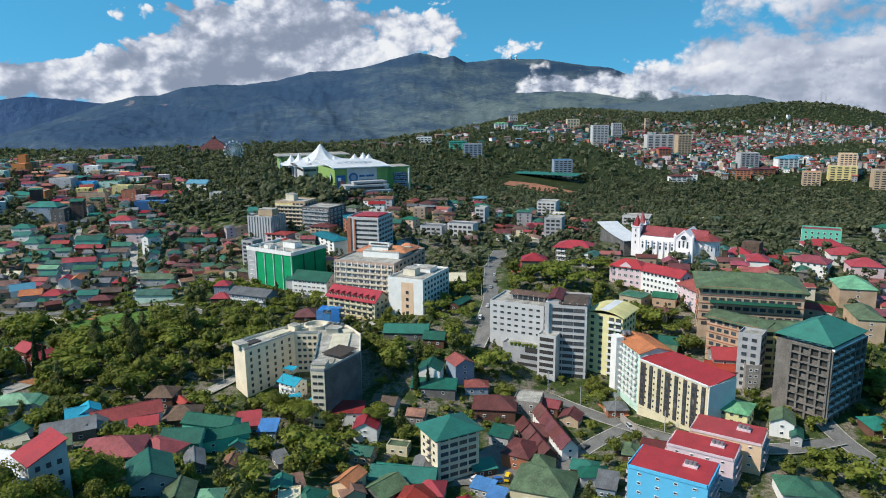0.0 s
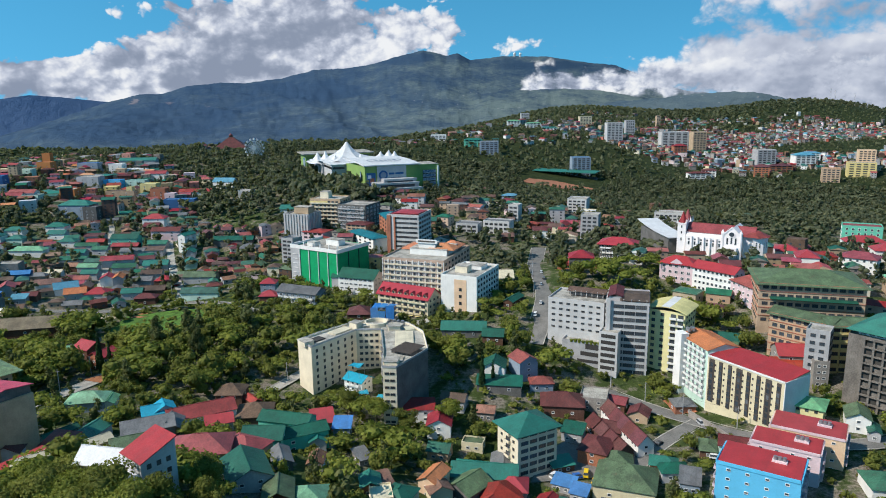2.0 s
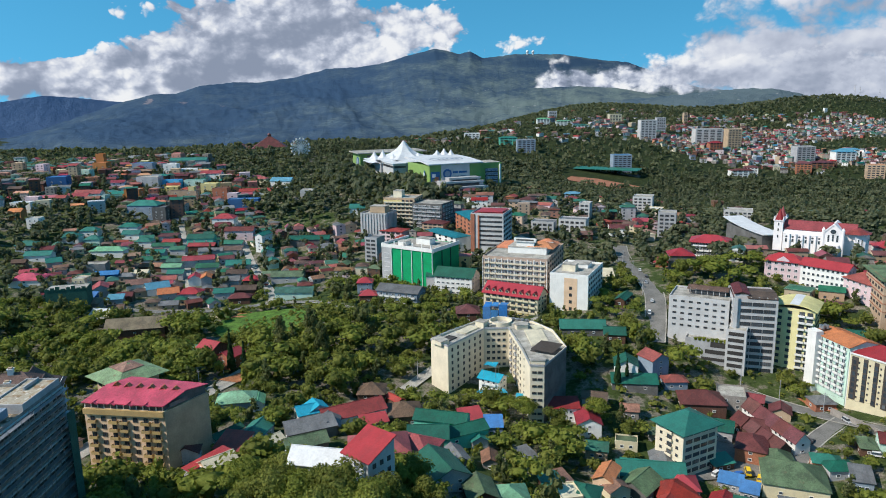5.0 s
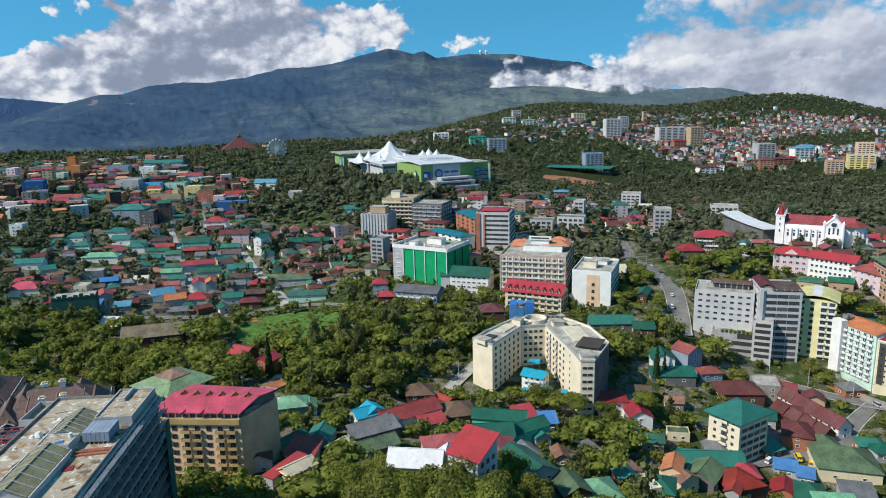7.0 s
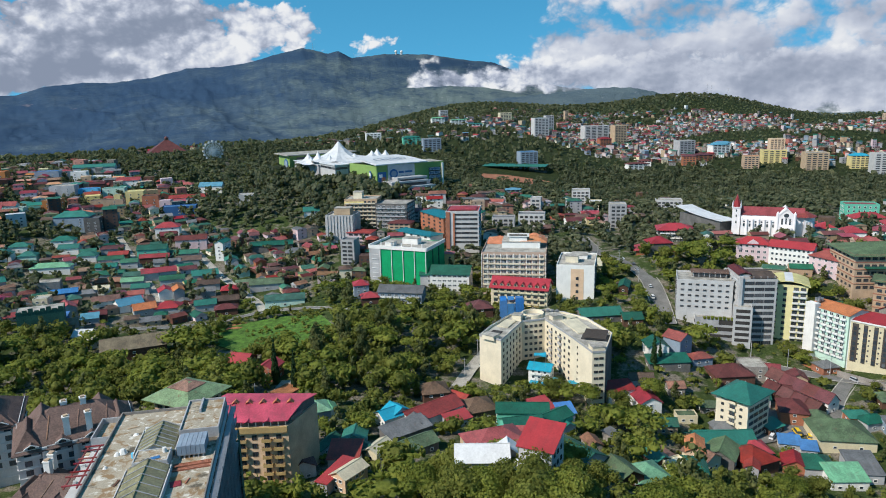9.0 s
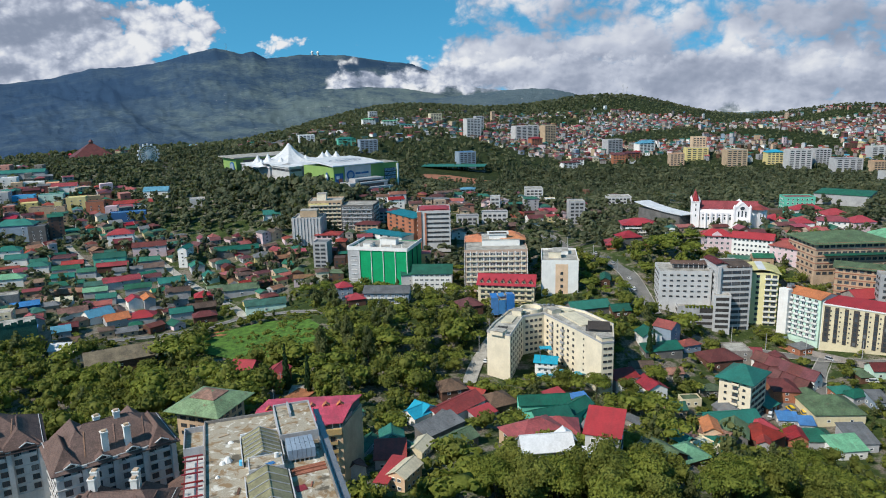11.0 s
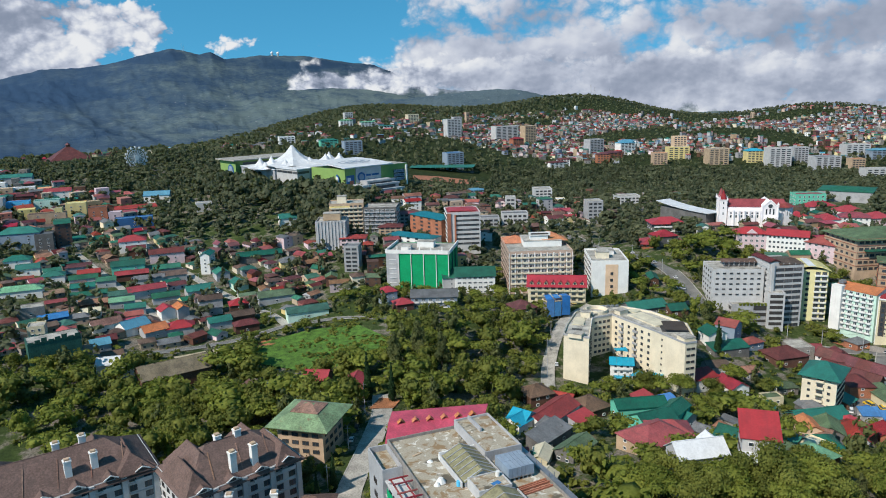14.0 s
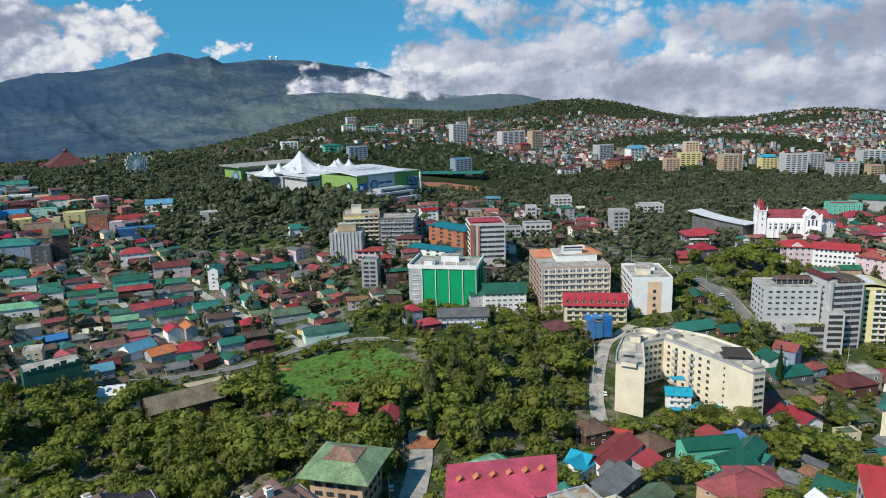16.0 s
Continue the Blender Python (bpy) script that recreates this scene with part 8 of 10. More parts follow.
house(80.5, 311.2, -0, 9.6, 9, 4, "grey", "brick", "hip", windows=2, deep=6)
house(115.4, 348.8, -25, 9.6, 9, 5, "olive", "tan", "gable", windows=2, deep=6)
house(60.1, 457.7, -8, 15.8, 14, 8, "red", "dark", "hip", windows=1, deep=6)
house(197.2, 434.2, -20, 12.7, 16, 8, "scarlet", "white", "hip", windows=1, deep=6)
house(199.1, 464.2, -20, 13.7, 14, 7, "scarlet", "white", "hip", windows=1, deep=6)
house(280.0, 482.9, -15, 21.0, 16, 8, "scarlet", "white", "hip", windows=1, deep=6)
house(276.4, 452.9, -15, 19.6, 16, 8, "scarlet", "pink", "hip", windows=1, deep=6)
house(280.9, 514.5, -15, 27.3, 14, 7, "scarlet", "white", "hip", windows=1, deep=6)
house(232.1, 388.6, -15, 18.5, 22, 12, "mint", "tan", "hip", windows=2, deep=9)
house(219.1, 354.2, -15, 12.7, 26, 10, "olive", "tan", "hip", windows=2, deep=9)
house(5.8, 455.3, -0, 17.2, 14, 5, "cream", "cream", "gable", windows=1, deep=6)
house(10.0, 405.3, -30, 5.8, 16, 4, "deepgreen", "wood", "gable", windows=2, deep=6)
house(-20.4, 374.0, -5, 24.2, 12, 4, "teal", "dark", "gable", windows=2, deep=6)
house(-4.8, 364.5, -10, 11.0, 10, 4, "deepgreen", "wood", "gable", windows=2, deep=6)
house(-96.6, 481.3, -10, 21.8, 16, 9, "deepgreen", "grey", "gable", windows=2, deep=9)
house(-101.1, 516.3, -10, 24.3, 10, 6, "green", "grey", "gable", windows=1, deep=6)
house(-82.2, 412.5, -0, 13.7, 14, 6, "maroon", "wood", "hip", windows=2, deep=6)
house(-150.4, 469.5, -0, 10.0, 10, 9, "scarlet", "steel", "hip", windows=2, deep=9)
house(-146.3, 451.4, -0, 11.2, 10, 5, "scarlet", "wood", "hip", windows=1, deep=6)


# ---- blocks of the town centre and the far hill ----
block("building", "cream building with a concrete roof and rows of windows", (299, 1713), (328, 1713), 20, 73, 7, 3.32, "cream", "concrete", "flat", 3.5, front=(4, 4.5, 1.7, "dark", None), deep=10)
block("building", "palegrey building with a concrete roof and rows of windows", (315, 1497), (348, 1497), 24, 48, 12, 3.40, "palegrey", "concrete", "flat", 6.1, front=(4, 5.1, 1.7, "dark", None), deep=10)
block("building", "grey building with a concrete roof and rows of windows", (390, 1638), (410, 1637), 20, 57, 9, 3.49, "grey", "concrete", "flat", 4.7, front=(4, 3.1, 1.7, "dark", None), deep=10)
block("building", "tan building with a concrete roof and rows of windows", (539, 1903), (549, 1903), 12, 59, 9, 3.55, "tan", "concrete", "flat", 4.8, front=(2, 3.3, 1.8, "dark", None), deep=10)
block("building", "palegrey building with a concrete roof and rows of windows", (425, 1482), (481, 1481), 26, 36, 10, 3.33, "palegrey", "concrete", "flat", 5.0, front=(4, 8.7, 1.7, "dark", None), deep=10)
block("building", "tan building with a concrete roof and rows of windows", (474, 1435), (501, 1435), 24, 29, 12, 3.46, "tan", "concrete", "flat", 6.2, front=(4, 4.1, 1.7, "dark", None), deep=10)
block("building", "brick building with a red roof and rows of windows", (425, 1398), (450, 1398), 18, 28, 7, 2.73, "brick", "red", "hip", 3.4, front=(4, 3.9, 1.4, "dark", None), deep=10)
block("building", "steel building with a blue roof and rows of windows", (187, 1188), (218, 1188), 24, 14, 9, 3.31, "steel", "blue", "flat", 4.5, front=(4, 4.8, 1.7, "dark", None), deep=10)
block("building", "palegrey building with a concrete roof and rows of windows", (173, 1839), (194, 1839), 20, 81, 6, 3.67, "palegrey", "concrete", "flat", 3.3, front=(4, 3.2, 1.8, "dark", None), deep=10)
block("building", "white building with a mint roof and rows of windows", (125, 1697), (156, 1697), 16, 76, 5, 2.76, "white", "mint", "hip", 2.4, front=(4, 4.8, 1.4, "dark", None), deep=10)
block("building", "white building with a mint roof and rows of windows", (164, 1657), (199, 1657), 14, 74, 4, 2.81, "white", "mint", "hip", 2.0, front=(4, 5.5, 1.4, "dark", None), deep=10)
block("building", "white building with a teal roof and rows of windows", (197, 1619), (231, 1618), 14, 70, 2, 3.30, "white", "teal", "hip", 1.5, front=(4, 5.3, 1.6, "dark", None), deep=10)
block("building", "jade building with a teal roof and rows of windows", (14, 1410), (49, 1410), 18, 49, 5, 2.89, "jade", "teal", "hip", 2.5, front=(4, 5.4, 1.4, "dark", None), deep=10)
block("building", "steel building with a concrete roof and rows of windows", (41, 1330), (75, 1330), 22, 40, 7, 3.36, "steel", "concrete", "flat", 3.5, front=(4, 5.3, 1.7, "dark", None), deep=10)
block("building", "grey building with a concrete roof and rows of windows", (534, 1272), (567, 1272), 24, 16, 9, 3.31, "grey", "concrete", "flat", 4.5, front=(4, 5.1, 1.7, "dark", None), deep=10)
block("building", "white building with a sky roof and rows of windows", (590, 1247), (626, 1247), 20, 18, 7, 2.94, "white", "sky", "hip", 3.6, front=(4, 5.5, 1.5, "dark", None), deep=10)
block("building", "brick building with a maroon roof and rows of windows", (530, 1213), (570, 1213), 16, 12, 4, 2.92, "brick", "maroon", "hip", 2.1, front=(4, 6.1, 1.5, "dark", None), deep=10)
block("building", "white building with a maroon roof and rows of windows", (373, 1155), (409, 1155), 18, 8, 4, 2.79, "white", "maroon", "hip", 2.0, front=(4, 5.7, 1.4, "dark", None), deep=10)
block("building", "white building with a green roof and rows of windows", (381, 4737), (515, 4736), 14, 20, 9, 2.85, "white", "green", "hip", 4.5, front=(4, 20.7, 1.4, "dark", None), deep=10)
block("building", "white building with a white roof and rows of windows", (-53, 1482), (-21, 1482), 16, 55, 4, 3.56, "white", "white", "flat", 2.1, front=(4, 4.9, 1.8, "dark", None), deep=10)
block("building", "peach building with a concrete roof and rows of windows", (644, 1153), (668, 1144), 16, 14, 11, 3.53, "peach", "concrete", "flat", 5.8, front=(4, 4.0, 1.8, "dark", None), deep=10)
block("building", "yellow building with a concrete roof and rows of windows", (622, 1141), (660, 1126), 20, 12, 6, 3.65, "yellow", "concrete", "flat", 3.3, front=(4, 6.3, 1.8, "dark", None), deep=10)
block("building", "tan building with a concrete roof and rows of windows", (643, 1055), (677, 1042), 26, 7, 8, 3.51, "tan", "concrete", "flat", 4.2, front=(4, 5.7, 1.8, "dark", None), deep=10)
block("building", "yellow building with a cyan roof and rows of windows", (711, 1033), (738, 1022), 20, 9, 7, 3.04, "yellow", "cyan", "hip", 3.8, front=(4, 4.6, 1.5, "dark", None), deep=10)
block("building", "palegrey building with a concrete roof and rows of windows", (709, 981), (745, 966), 24, 5, 9, 3.57, "palegrey", "concrete", "flat", 4.8, front=(4, 6.1, 1.8, "dark", None), deep=10)
block("building", "grey building with a concrete roof and rows of windows", (767, 982), (792, 972), 20, 7, 8, 3.58, "grey", "concrete", "flat", 4.3, front=(4, 4.2, 1.8, "dark", None), deep=10)
block("building", "grey building with a grey roof and rows of windows", (742, 914), (782, 898), 26, 3, 7, 3.17, "grey", "grey", "flat", 3.3, front=(4, 6.6, 1.6, "dark", None), deep=10)
block("building", "palegrey building with a concrete roof and rows of windows", (883, 973), (925, 956), 22, 12, 7, 3.29, "palegrey", "concrete", "flat", 3.5, front=(4, 7.1, 1.6, "dark", None), deep=10)
block("building", "tan building with a orange roof and rows of windows", (777, 874), (798, 866), 18, 2, 6, 3.47, "tan", "orange", "flat", 3.1, front=(4, 3.5, 1.7, "dark", None), deep=10)
block("building", "steel building with a sky roof and rows of windows", (907, 939), (941, 926), 20, 10, 6, 2.77, "steel", "sky", "hip", 2.9, front=(4, 5.7, 1.4, "dark", None), deep=10)
block("building", "white building with a sky roof and rows of windows", (624, 1298), (654, 1286), 16, 24, 5, 2.88, "white", "sky", "hip", 2.5, front=(4, 5.0, 1.4, "dark", None), deep=10)
block("building", "brick building with a maroon roof and rows of windows", (488, 1179), (510, 1170), 18, 8, 6, 3.07, "brick", "maroon", "hip", 3.3, front=(4, 3.7, 1.5, "dark", None), deep=10)
block("building", "tan building with a orange roof and rows of windows", (567, 1114), (591, 1104), 18, 7, 6, 3.53, "tan", "orange", "flat", 3.2, front=(4, 3.9, 1.8, "dark", None), deep=10)
block("building", "white building with a maroon roof and rows of windows", (398, 1172), (419, 1163), 16, 8, 5, 2.86, "white", "maroon", "hip", 2.5, front=(4, 3.6, 1.4, "dark", None), deep=10)
block("building", "palegrey building with a concrete roof and rows of windows", (702, 790), (738, 775), 20, 3, 5, 3.10, "palegrey", "concrete", "flat", 2.3, front=(4, 5.9, 1.6, "dark", None), deep=10)
block("building", "palegrey building with a concrete roof and rows of windows", (30, 655), (39, 651), 12, 31, 4, 3.62, "palegrey", "concrete", "flat", 2.2, front=(2, 3.1, 1.8, "dark", None), deep=10)
block("building", "palegrey building with a concrete roof and rows of windows", (96, 716), (114, 709), 20, 26, 5, 3.11, "palegrey", "concrete", "flat", 2.3, front=(4, 3.0, 1.6, "dark", None), deep=10)
block("building", "cream building with a white roof and rows of windows", (106, 697), (121, 691), 14, 26, 2, 3.05, "cream", "white", "flat", 1.5, front=(3, 3.4, 1.5, "dark", None), deep=10)
block("building", "palegrey building with a concrete roof and rows of windows", (173, 675), (197, 665), 18, 23, 3, 3.28, "palegrey", "concrete", "flat", 1.5, front=(6, 2.6, 1.6, "dark", None), deep=10)
block("building", "grey building with a concrete roof and rows of windows", (87, 599), (101, 594), 16, 24, 6, 3.38, "grey", "concrete", "flat", 3.0, front=(3, 2.9, 1.7, "dark", None), deep=10)
block("building", "brick-red and white building with a blue-green roof", (-86, 606), (-74, 564), 18, 35, 4, 3.20, "brick", "bluegreen", "hip", 2.3, front=(4, 3.2, 1.6, "dark", None), deep=10)
block("building", "white building with a broad blue-green roof", (-112, 592), (-87, 555), 15, 24, 4, 2.76, "white", "bluegreen", "hip", 1.9, front=(5, 2.8, 1.4, "dark", None), deep=10)
block("hotel", "jade green hotel with white window frames and a red-tipped roof", (274, 532), (298, 520), 16, 31, 4, 3.4, "jade", "red", "flat", front=(6, 1.6, 1.8, "plain", None), side=(3, 1.6, 1.8, "plain", None))
take(338, 536, 34, 26, -57)
block("hall", "large grey windowless hall with a green roof", (357, 580), (384, 538), 44, 19, 5, 3.8, "grey", "green", "hip", 2.5, side=(6, 2.6, 1.4, "dark", None), deep=12)
block("building", "grey building with a grey roof and rows of windows", (-20, 613), (-1, 606), 14, 29, 2, 3.58, "grey", "grey", "flat", 1.5, front=(4, 3.2, 1.8, "dark", None), deep=10)
block("building", "palegrey building with a grey roof and rows of windows", (4, 611), (26, 602), 14, 27, 3, 3.79, "palegrey", "grey", "flat", 1.7, front=(5, 2.8, 1.9, "dark", None), deep=10)
block("building", "steel building with a sky roof and rows of windows", (32, 749), (48, 743), 12, 35, 3, 2.48, "steel", "sky", "hip", 1.5, front=(3, 3.4, 1.2, "dark", None), deep=10)
block("building", "grey building with a red roof and rows of windows", (-96, 632), (-76, 623), 14, 35, 3, 3.13, "grey", "red", "hip", 1.7, front=(5, 2.6, 1.6, "dark", None), deep=10)
block("building", "tan building with a maroon roof and rows of windows", (-115, 604), (-97, 596), 14, 29, 4, 2.53, "tan", "maroon", "hip", 1.8, front=(4, 2.9, 1.3, "dark", None), deep=10)
block("building", "pink building with a red roof and rows of windows", (-151, 594), (-132, 586), 16, 25, 3, 3.26, "pink", "red", "hip", 1.7, front=(4, 3.2, 1.6, "dark", None), deep=10)
block("building", "palegrey building with a deepgreen roof and rows of windows", (-100, 532), (-82, 525), 14, 19, 2, 3.11, "palegrey", "deepgreen", "hip", 1.5, front=(4, 3.0, 1.6, "dark", None), deep=10)
block("building", "grey building with a grey roof and rows of windows", (-159, 549), (-149, 544), 12, 18, 6, 3.19, "grey", "grey", "flat", 2.9, front=(2, 3.5, 1.6, "dark", None), deep=10)


# ---- houses that fill the town ----
fill = random.Random(5)


def settle(cx, cy, a, b, step, turn, size, high, roofs, walls, windows=1, share=0.85, cap=400):
    """Rows of houses over an ellipse of land, on plots that are free."""
    c, s = math.cos(radians(turn)), math.sin(radians(turn))
    count = 0
    for i in range(-int(a / step) - 1, int(a / step) + 2):
        for j in range(-int(b / step) - 1, int(b / step) + 2):
            u, v = (i + fill.uniform(-0.3, 0.3)) * step, (j + fill.uniform(-0.2, 0.2)) * step
            x, y = cx + u * c - v * s, cy + u * s + v * c
            if ((x - cx) / a) ** 2 + ((y - cy) / b) ** 2 > 1 or fill.random() > share or count >= cap:
                continue
            w, d = fill.uniform(*size), fill.uniform(*size) * 0.8
            if not free(x, y, max(w, d) * 0.40):
                continue
            house(x, y, turn + fill.uniform(-8, 8) + fill.choice((0, 0, 90)), w, d, fill.uniform(*high), fill.choice(roofs), fill.choice(walls), fill.choice(("gable", "gable", "hip", "shed", "flat")), windows=windows)
            count += 1


MIXED = ["green", "green", "red", "maroon", "grey", "rusty", "brown", "teal", "scarlet", "olive"]
PLAIN = ["grey", "white", "cream", "wood", "tan", "block", "ivory", "mint"]
settle(20, 275, 80, 45, 13, -20, (7, 12), (3, 5), ["maroon", "brown", "green", "rusty", "olive", "grey"], PLAIN, 2, 0.6, cap=12)


# ---- houses past counting: the old town's infill and the far hills ----
CROWD_ROOFS = ["green", "teal", "deepgreen", "mint", "olive", "red", "scarlet", "maroon", "brown", "grey", "rusty", "white", "sky", "orange", "concrete", "blue"]
CROWD_WALLS = ["white", "grey", "cream", "pink", "tan", "palegrey", "yellow", "brick", "steel", "wood", "block", "ivory", "mint"]
WALL_PICK = [0, 1, 1, 2, 4, 4, 4, 7, 7, 9, 9, 9, 10, 10, 10, 11, 3, 6, 9, 4]
TOWN = "green deepgreen green red maroon maroon brown rusty brown red olive maroon rusty brown grey red".split()
UPHILL = "red red green rusty scarlet maroon orange maroon grey teal brown green deepgreen red".split()
HILLSIDE = "red scarlet red maroon maroon red deepgreen grey rusty rusty brown maroon teal brown sky green concrete red".split()
DULL = [1, 1, 10, 10, 9, 9, 7, 4, 5, 3, 2, 10, 8, 10, 9, 0, 4]


GLADES = [(-215, 800, 85, 150), (-300, 960, 90, 90), (-432, 662, 60, 25), (-175, 705, 66, 70), (-380, 560, 26, 18), (-290, 640, 22, 16)]      # wooded gaps in the town


def crowd(name, zones, label):
    """Houses in one mesh, each with walls, a sheet roof and windows.
    zones: centre, half sizes, plot, share built, least and most height, least and most width, turn, roofs."""
    s = Shape()
    base, pane = len(CROWD_ROOFS), len(CROWD_ROOFS) + len(CROWD_WALLS)
    for cx, cy, a, b, step, share, lo, hi, w0, w1, turn0, roofs in zones:
        c0, s0 = math.cos(radians(turn0)), math.sin(radians(turn0))
        for i in range(-int(a / step) - 1, int(a / step) + 2):
            for j in range(-int(b / step) - 1, int(b / step) + 2):
                u, v = (i + fill.uniform(-0.35, 0.35)) * step, (j + fill.uniform(-0.35, 0.35)) * step
                x, y = cx + u * c0 - v * s0, cy + u * s0 + v * c0
                w, d = fill.uniform(w0, w1), fill.uniform(w0, w1) * 0.8
                if ((x - cx) / a) ** 2 + ((y - cy) / b) ** 2 > 1 or fill.random() > share or not free(x, y, d * 0.42):
                    continue
                if any(((x - gx) / ga) ** 2 + ((y - gy) / gb) ** 2 < 1 for gx, gy, ga, gb in GLADES):
                    continue
                if math.hypot(x + 280, y - 50) > 2300 + 60 * noise.noise(Vector((x * 0.01, y * 0.01, 1))):
                    continue
                if cy > 1050 and noise.noise(Vector((x * 0.006, y * 0.006, 4.2))) < -0.32:
                    continue
                h = fill.uniform(lo, hi) * (1.9 if fill.random() < 0.06 else 1.0)
                turn = turn0 + (fill.uniform(-16, 16) if cy < 1050 else fill.uniform(-45, 45)) + fill.choice((0, 0, 90))
                z = float(ground(x, y))
                take(x, y, w / 2, d / 2, turn)
                c, sn = math.cos(radians(turn)), math.sin(radians(turn))
                wm, rm = base + fill.choice(DULL if y > 1150 else WALL_PICK), CROWD_ROOFS.index(fill.choice(roofs))
                P = lambda p, q, r: (x + p * c - q * sn, y + p * sn + q * c, z + h + r)
                W, D, rise = w / 2 + 0.6, d / 2 + 0.6, fill.uniform(0.9, 2.4)
                flat = h > 8 and fill.random() < 0.3
                s.box(x, y, z - 5, w, d, h + (5.8 if flat else 5), wm, turn)
                if not flat:
                    hip = min(W * 0.9, fill.choice((0.0, 0.0, D * 0.8)))
                    k = len(s.v)
                    s.v += [P(-W, -D, -0.15), P(W, -D, -0.15), P(W, D, -0.15), P(-W, D, -0.15), P(-W + hip, 0, rise), P(W - hip, 0, rise)]
                    for f, m in (((0, 1, 5, 4), rm), ((2, 3, 4, 5), rm), ((1, 2, 5), rm if hip else wm), ((3, 0, 4), rm if hip else wm), ((3, 2, 1, 0), wm)):
                        s.f.append(tuple(k + q for q in f))
                        s.m.append(m)
                for zz in np.arange(0.9, max(1.2, h - 1.4), 2.9):
                    for p in (-w / 4, w / 4):
                        s.box(*P(p, -d / 2, zz - h), 1.5, 0.14, 1.25, pane, turn)
                    for p in (-1, 1) if cy < 1050 else ():
                        s.box(*P(p * w / 2, 0, zz - h), 0.14, 1.5, 1.25, pane, turn)
    ob = new(name, s.mesh(name, [many(ROOFS[r]) for r in CROWD_ROOFS] + [many(WALLS[q]) for q in CROWD_WALLS] + [GLASS]))
    return tagged(ob, label, "houses", kind="stuff")


crowd("town_houses", [(-300, 585, 135, 135, 9.6, 0.92, 2.6, 4.4, 7.5, 12.5, 20, TOWN), (-460, 800, 190, 145, 14, 0.74, 4.5, 11, 9, 16, 10, UPHILL), (-620, 980, 210, 120, 16, 0.7, 5, 10, 9, 16, 0, UPHILL), (-130, 575, 85, 80, 13, 0.6, 4, 8, 8, 14, -15, TOWN),
                      (10, 650, 130, 80, 15, 0.55, 4, 7, 9, 18, -15, TOWN), (190, 430, 100, 80, 14, 0.7, 5, 8, 9, 16, -25, ["red", "scarlet", "maroon", "green", "red"]), (60, 850, 110, 90, 18, 0.4, 4, 7, 10, 20, 0, TOWN)],
      "close rows of small town houses with green, red and rusty roofs")
crowd("hillside_houses", [(800, 1500, 480, 330, 15.5, 0.86, 4, 8, 6, 11, 0, HILLSIDE), (1250, 1750, 420, 420, 17.5, 0.86, 4, 8, 6, 10, 0, HILLSIDE), (1450, 1350, 420, 380, 17.5, 0.86, 4, 9, 6, 12, 0, HILLSIDE), (1650, 1750, 380, 300, 17.5, 0.85, 4, 9, 6, 12, 0, HILLSIDE), (650, 1230, 190, 110, 18, 0.85, 4, 9, 6, 12, 0, HILLSIDE), (880, 1100, 190, 130, 18, 0.85, 4, 9, 6, 12, 0, HILLSIDE), (1100, 1180, 220, 190, 18, 0.85, 4, 9, 6, 12, 0, HILLSIDE), (850, 1950, 300, 260, 22, 0.8, 4, 8, 8, 15, 0, HILLSIDE), (520, 1330, 160, 120, 22, 0.7, 4, 8, 8, 16, 0, HILLSIDE)],
      "crowded small houses with red, green and grey roofs on the hill")
crowd("valley_houses", [(380, 1750, 220, 200, 28, 0.5, 4, 8, 9, 18, 0, HILLSIDE), (200, 1600, 260, 160, 30, 0.45, 4, 7, 9, 20, 0, HILLSIDE), (-200, 1480, 220, 90, 28, 0.45, 4, 7, 9, 20, 0, HILLSIDE), (560, 2350, 300, 220, 26, 0.6, 4, 8, 9, 16, 0, HILLSIDE), (-420, 1330, 150, 60, 26, 0.4, 4, 6, 9, 16, 0, HILLSIDE), (250, 720, 100, 60, 24, 0.4, 4, 7, 9, 16, 0, TOWN)],
      "scattered houses among trees on the hills behind the mall")


# ---- trees ----
rng = np.random.default_rng(7)


def lobes_for(kind, r):
    """Lobes (x, y, z, radius, flatness) of a crown about 1 wide and its height."""
    out = []
    if kind == "umbrella":
        for _ in range(9):
            a, q = r.uniform(0, 6.28), r.uniform(0.1, 0.42)
            out.append((q * math.cos(a), q * math.sin(a), 0.72 + r.uniform(-0.07, 0.09), r.uniform(0.17, 0.27), 0.5))
    elif kind == "round":
        for _ in range(10):
            a, q, h = r.uniform(0, 6.28), r.uniform(0.05, 0.32), r.uniform(0.42, 0.86)
            out.append((q * math.cos(a), q * math.sin(a), h, r.uniform(0.17, 0.26), 0.85))
    elif kind == "pine":
        for i in range(11):
            h = 0.30 + 0.66 * i / 10
            q = 0.26 * (1.08 - h) + 0.03
            a = r.uniform(0, 6.28)
            out.append((q * math.cos(a), q * math.sin(a), h, 0.11 + 0.16 * (1 - h), 0.7))
    elif kind == "spire":
        for i in range(9):
            h = 0.12 + 0.80 * i / 8
            out.append((r.uniform(-0.02, 0.02), r.uniform(-0.02, 0.02), h, 0.02 + 0.19 * (1.02 - h), 0.9))
    else:                                     # bamboo clump
        for _ in range(12):
            a, q, h = r.uniform(0, 6.28), r.uniform(0.02, 0.3), r.uniform(0.25, 0.9)
            out.append((q * (0.5 + h) * math.cos(a), q * (0.5 + h) * math.sin(a), h, r.uniform(0.10, 0.17), 1.5))
    return out


ICO_V = np.array([(0, 0, 1), *[(0.894 * math.cos(a), 0.894 * math.sin(a), 0.447) for a in np.arange(5) * 2 * math.pi / 5], *[(0.894 * math.cos(a), 0.894 * math.sin(a), -0.447) for a in (np.arange(5) + 0.5) * 2 * math.pi / 5], (0, 0, -1)])
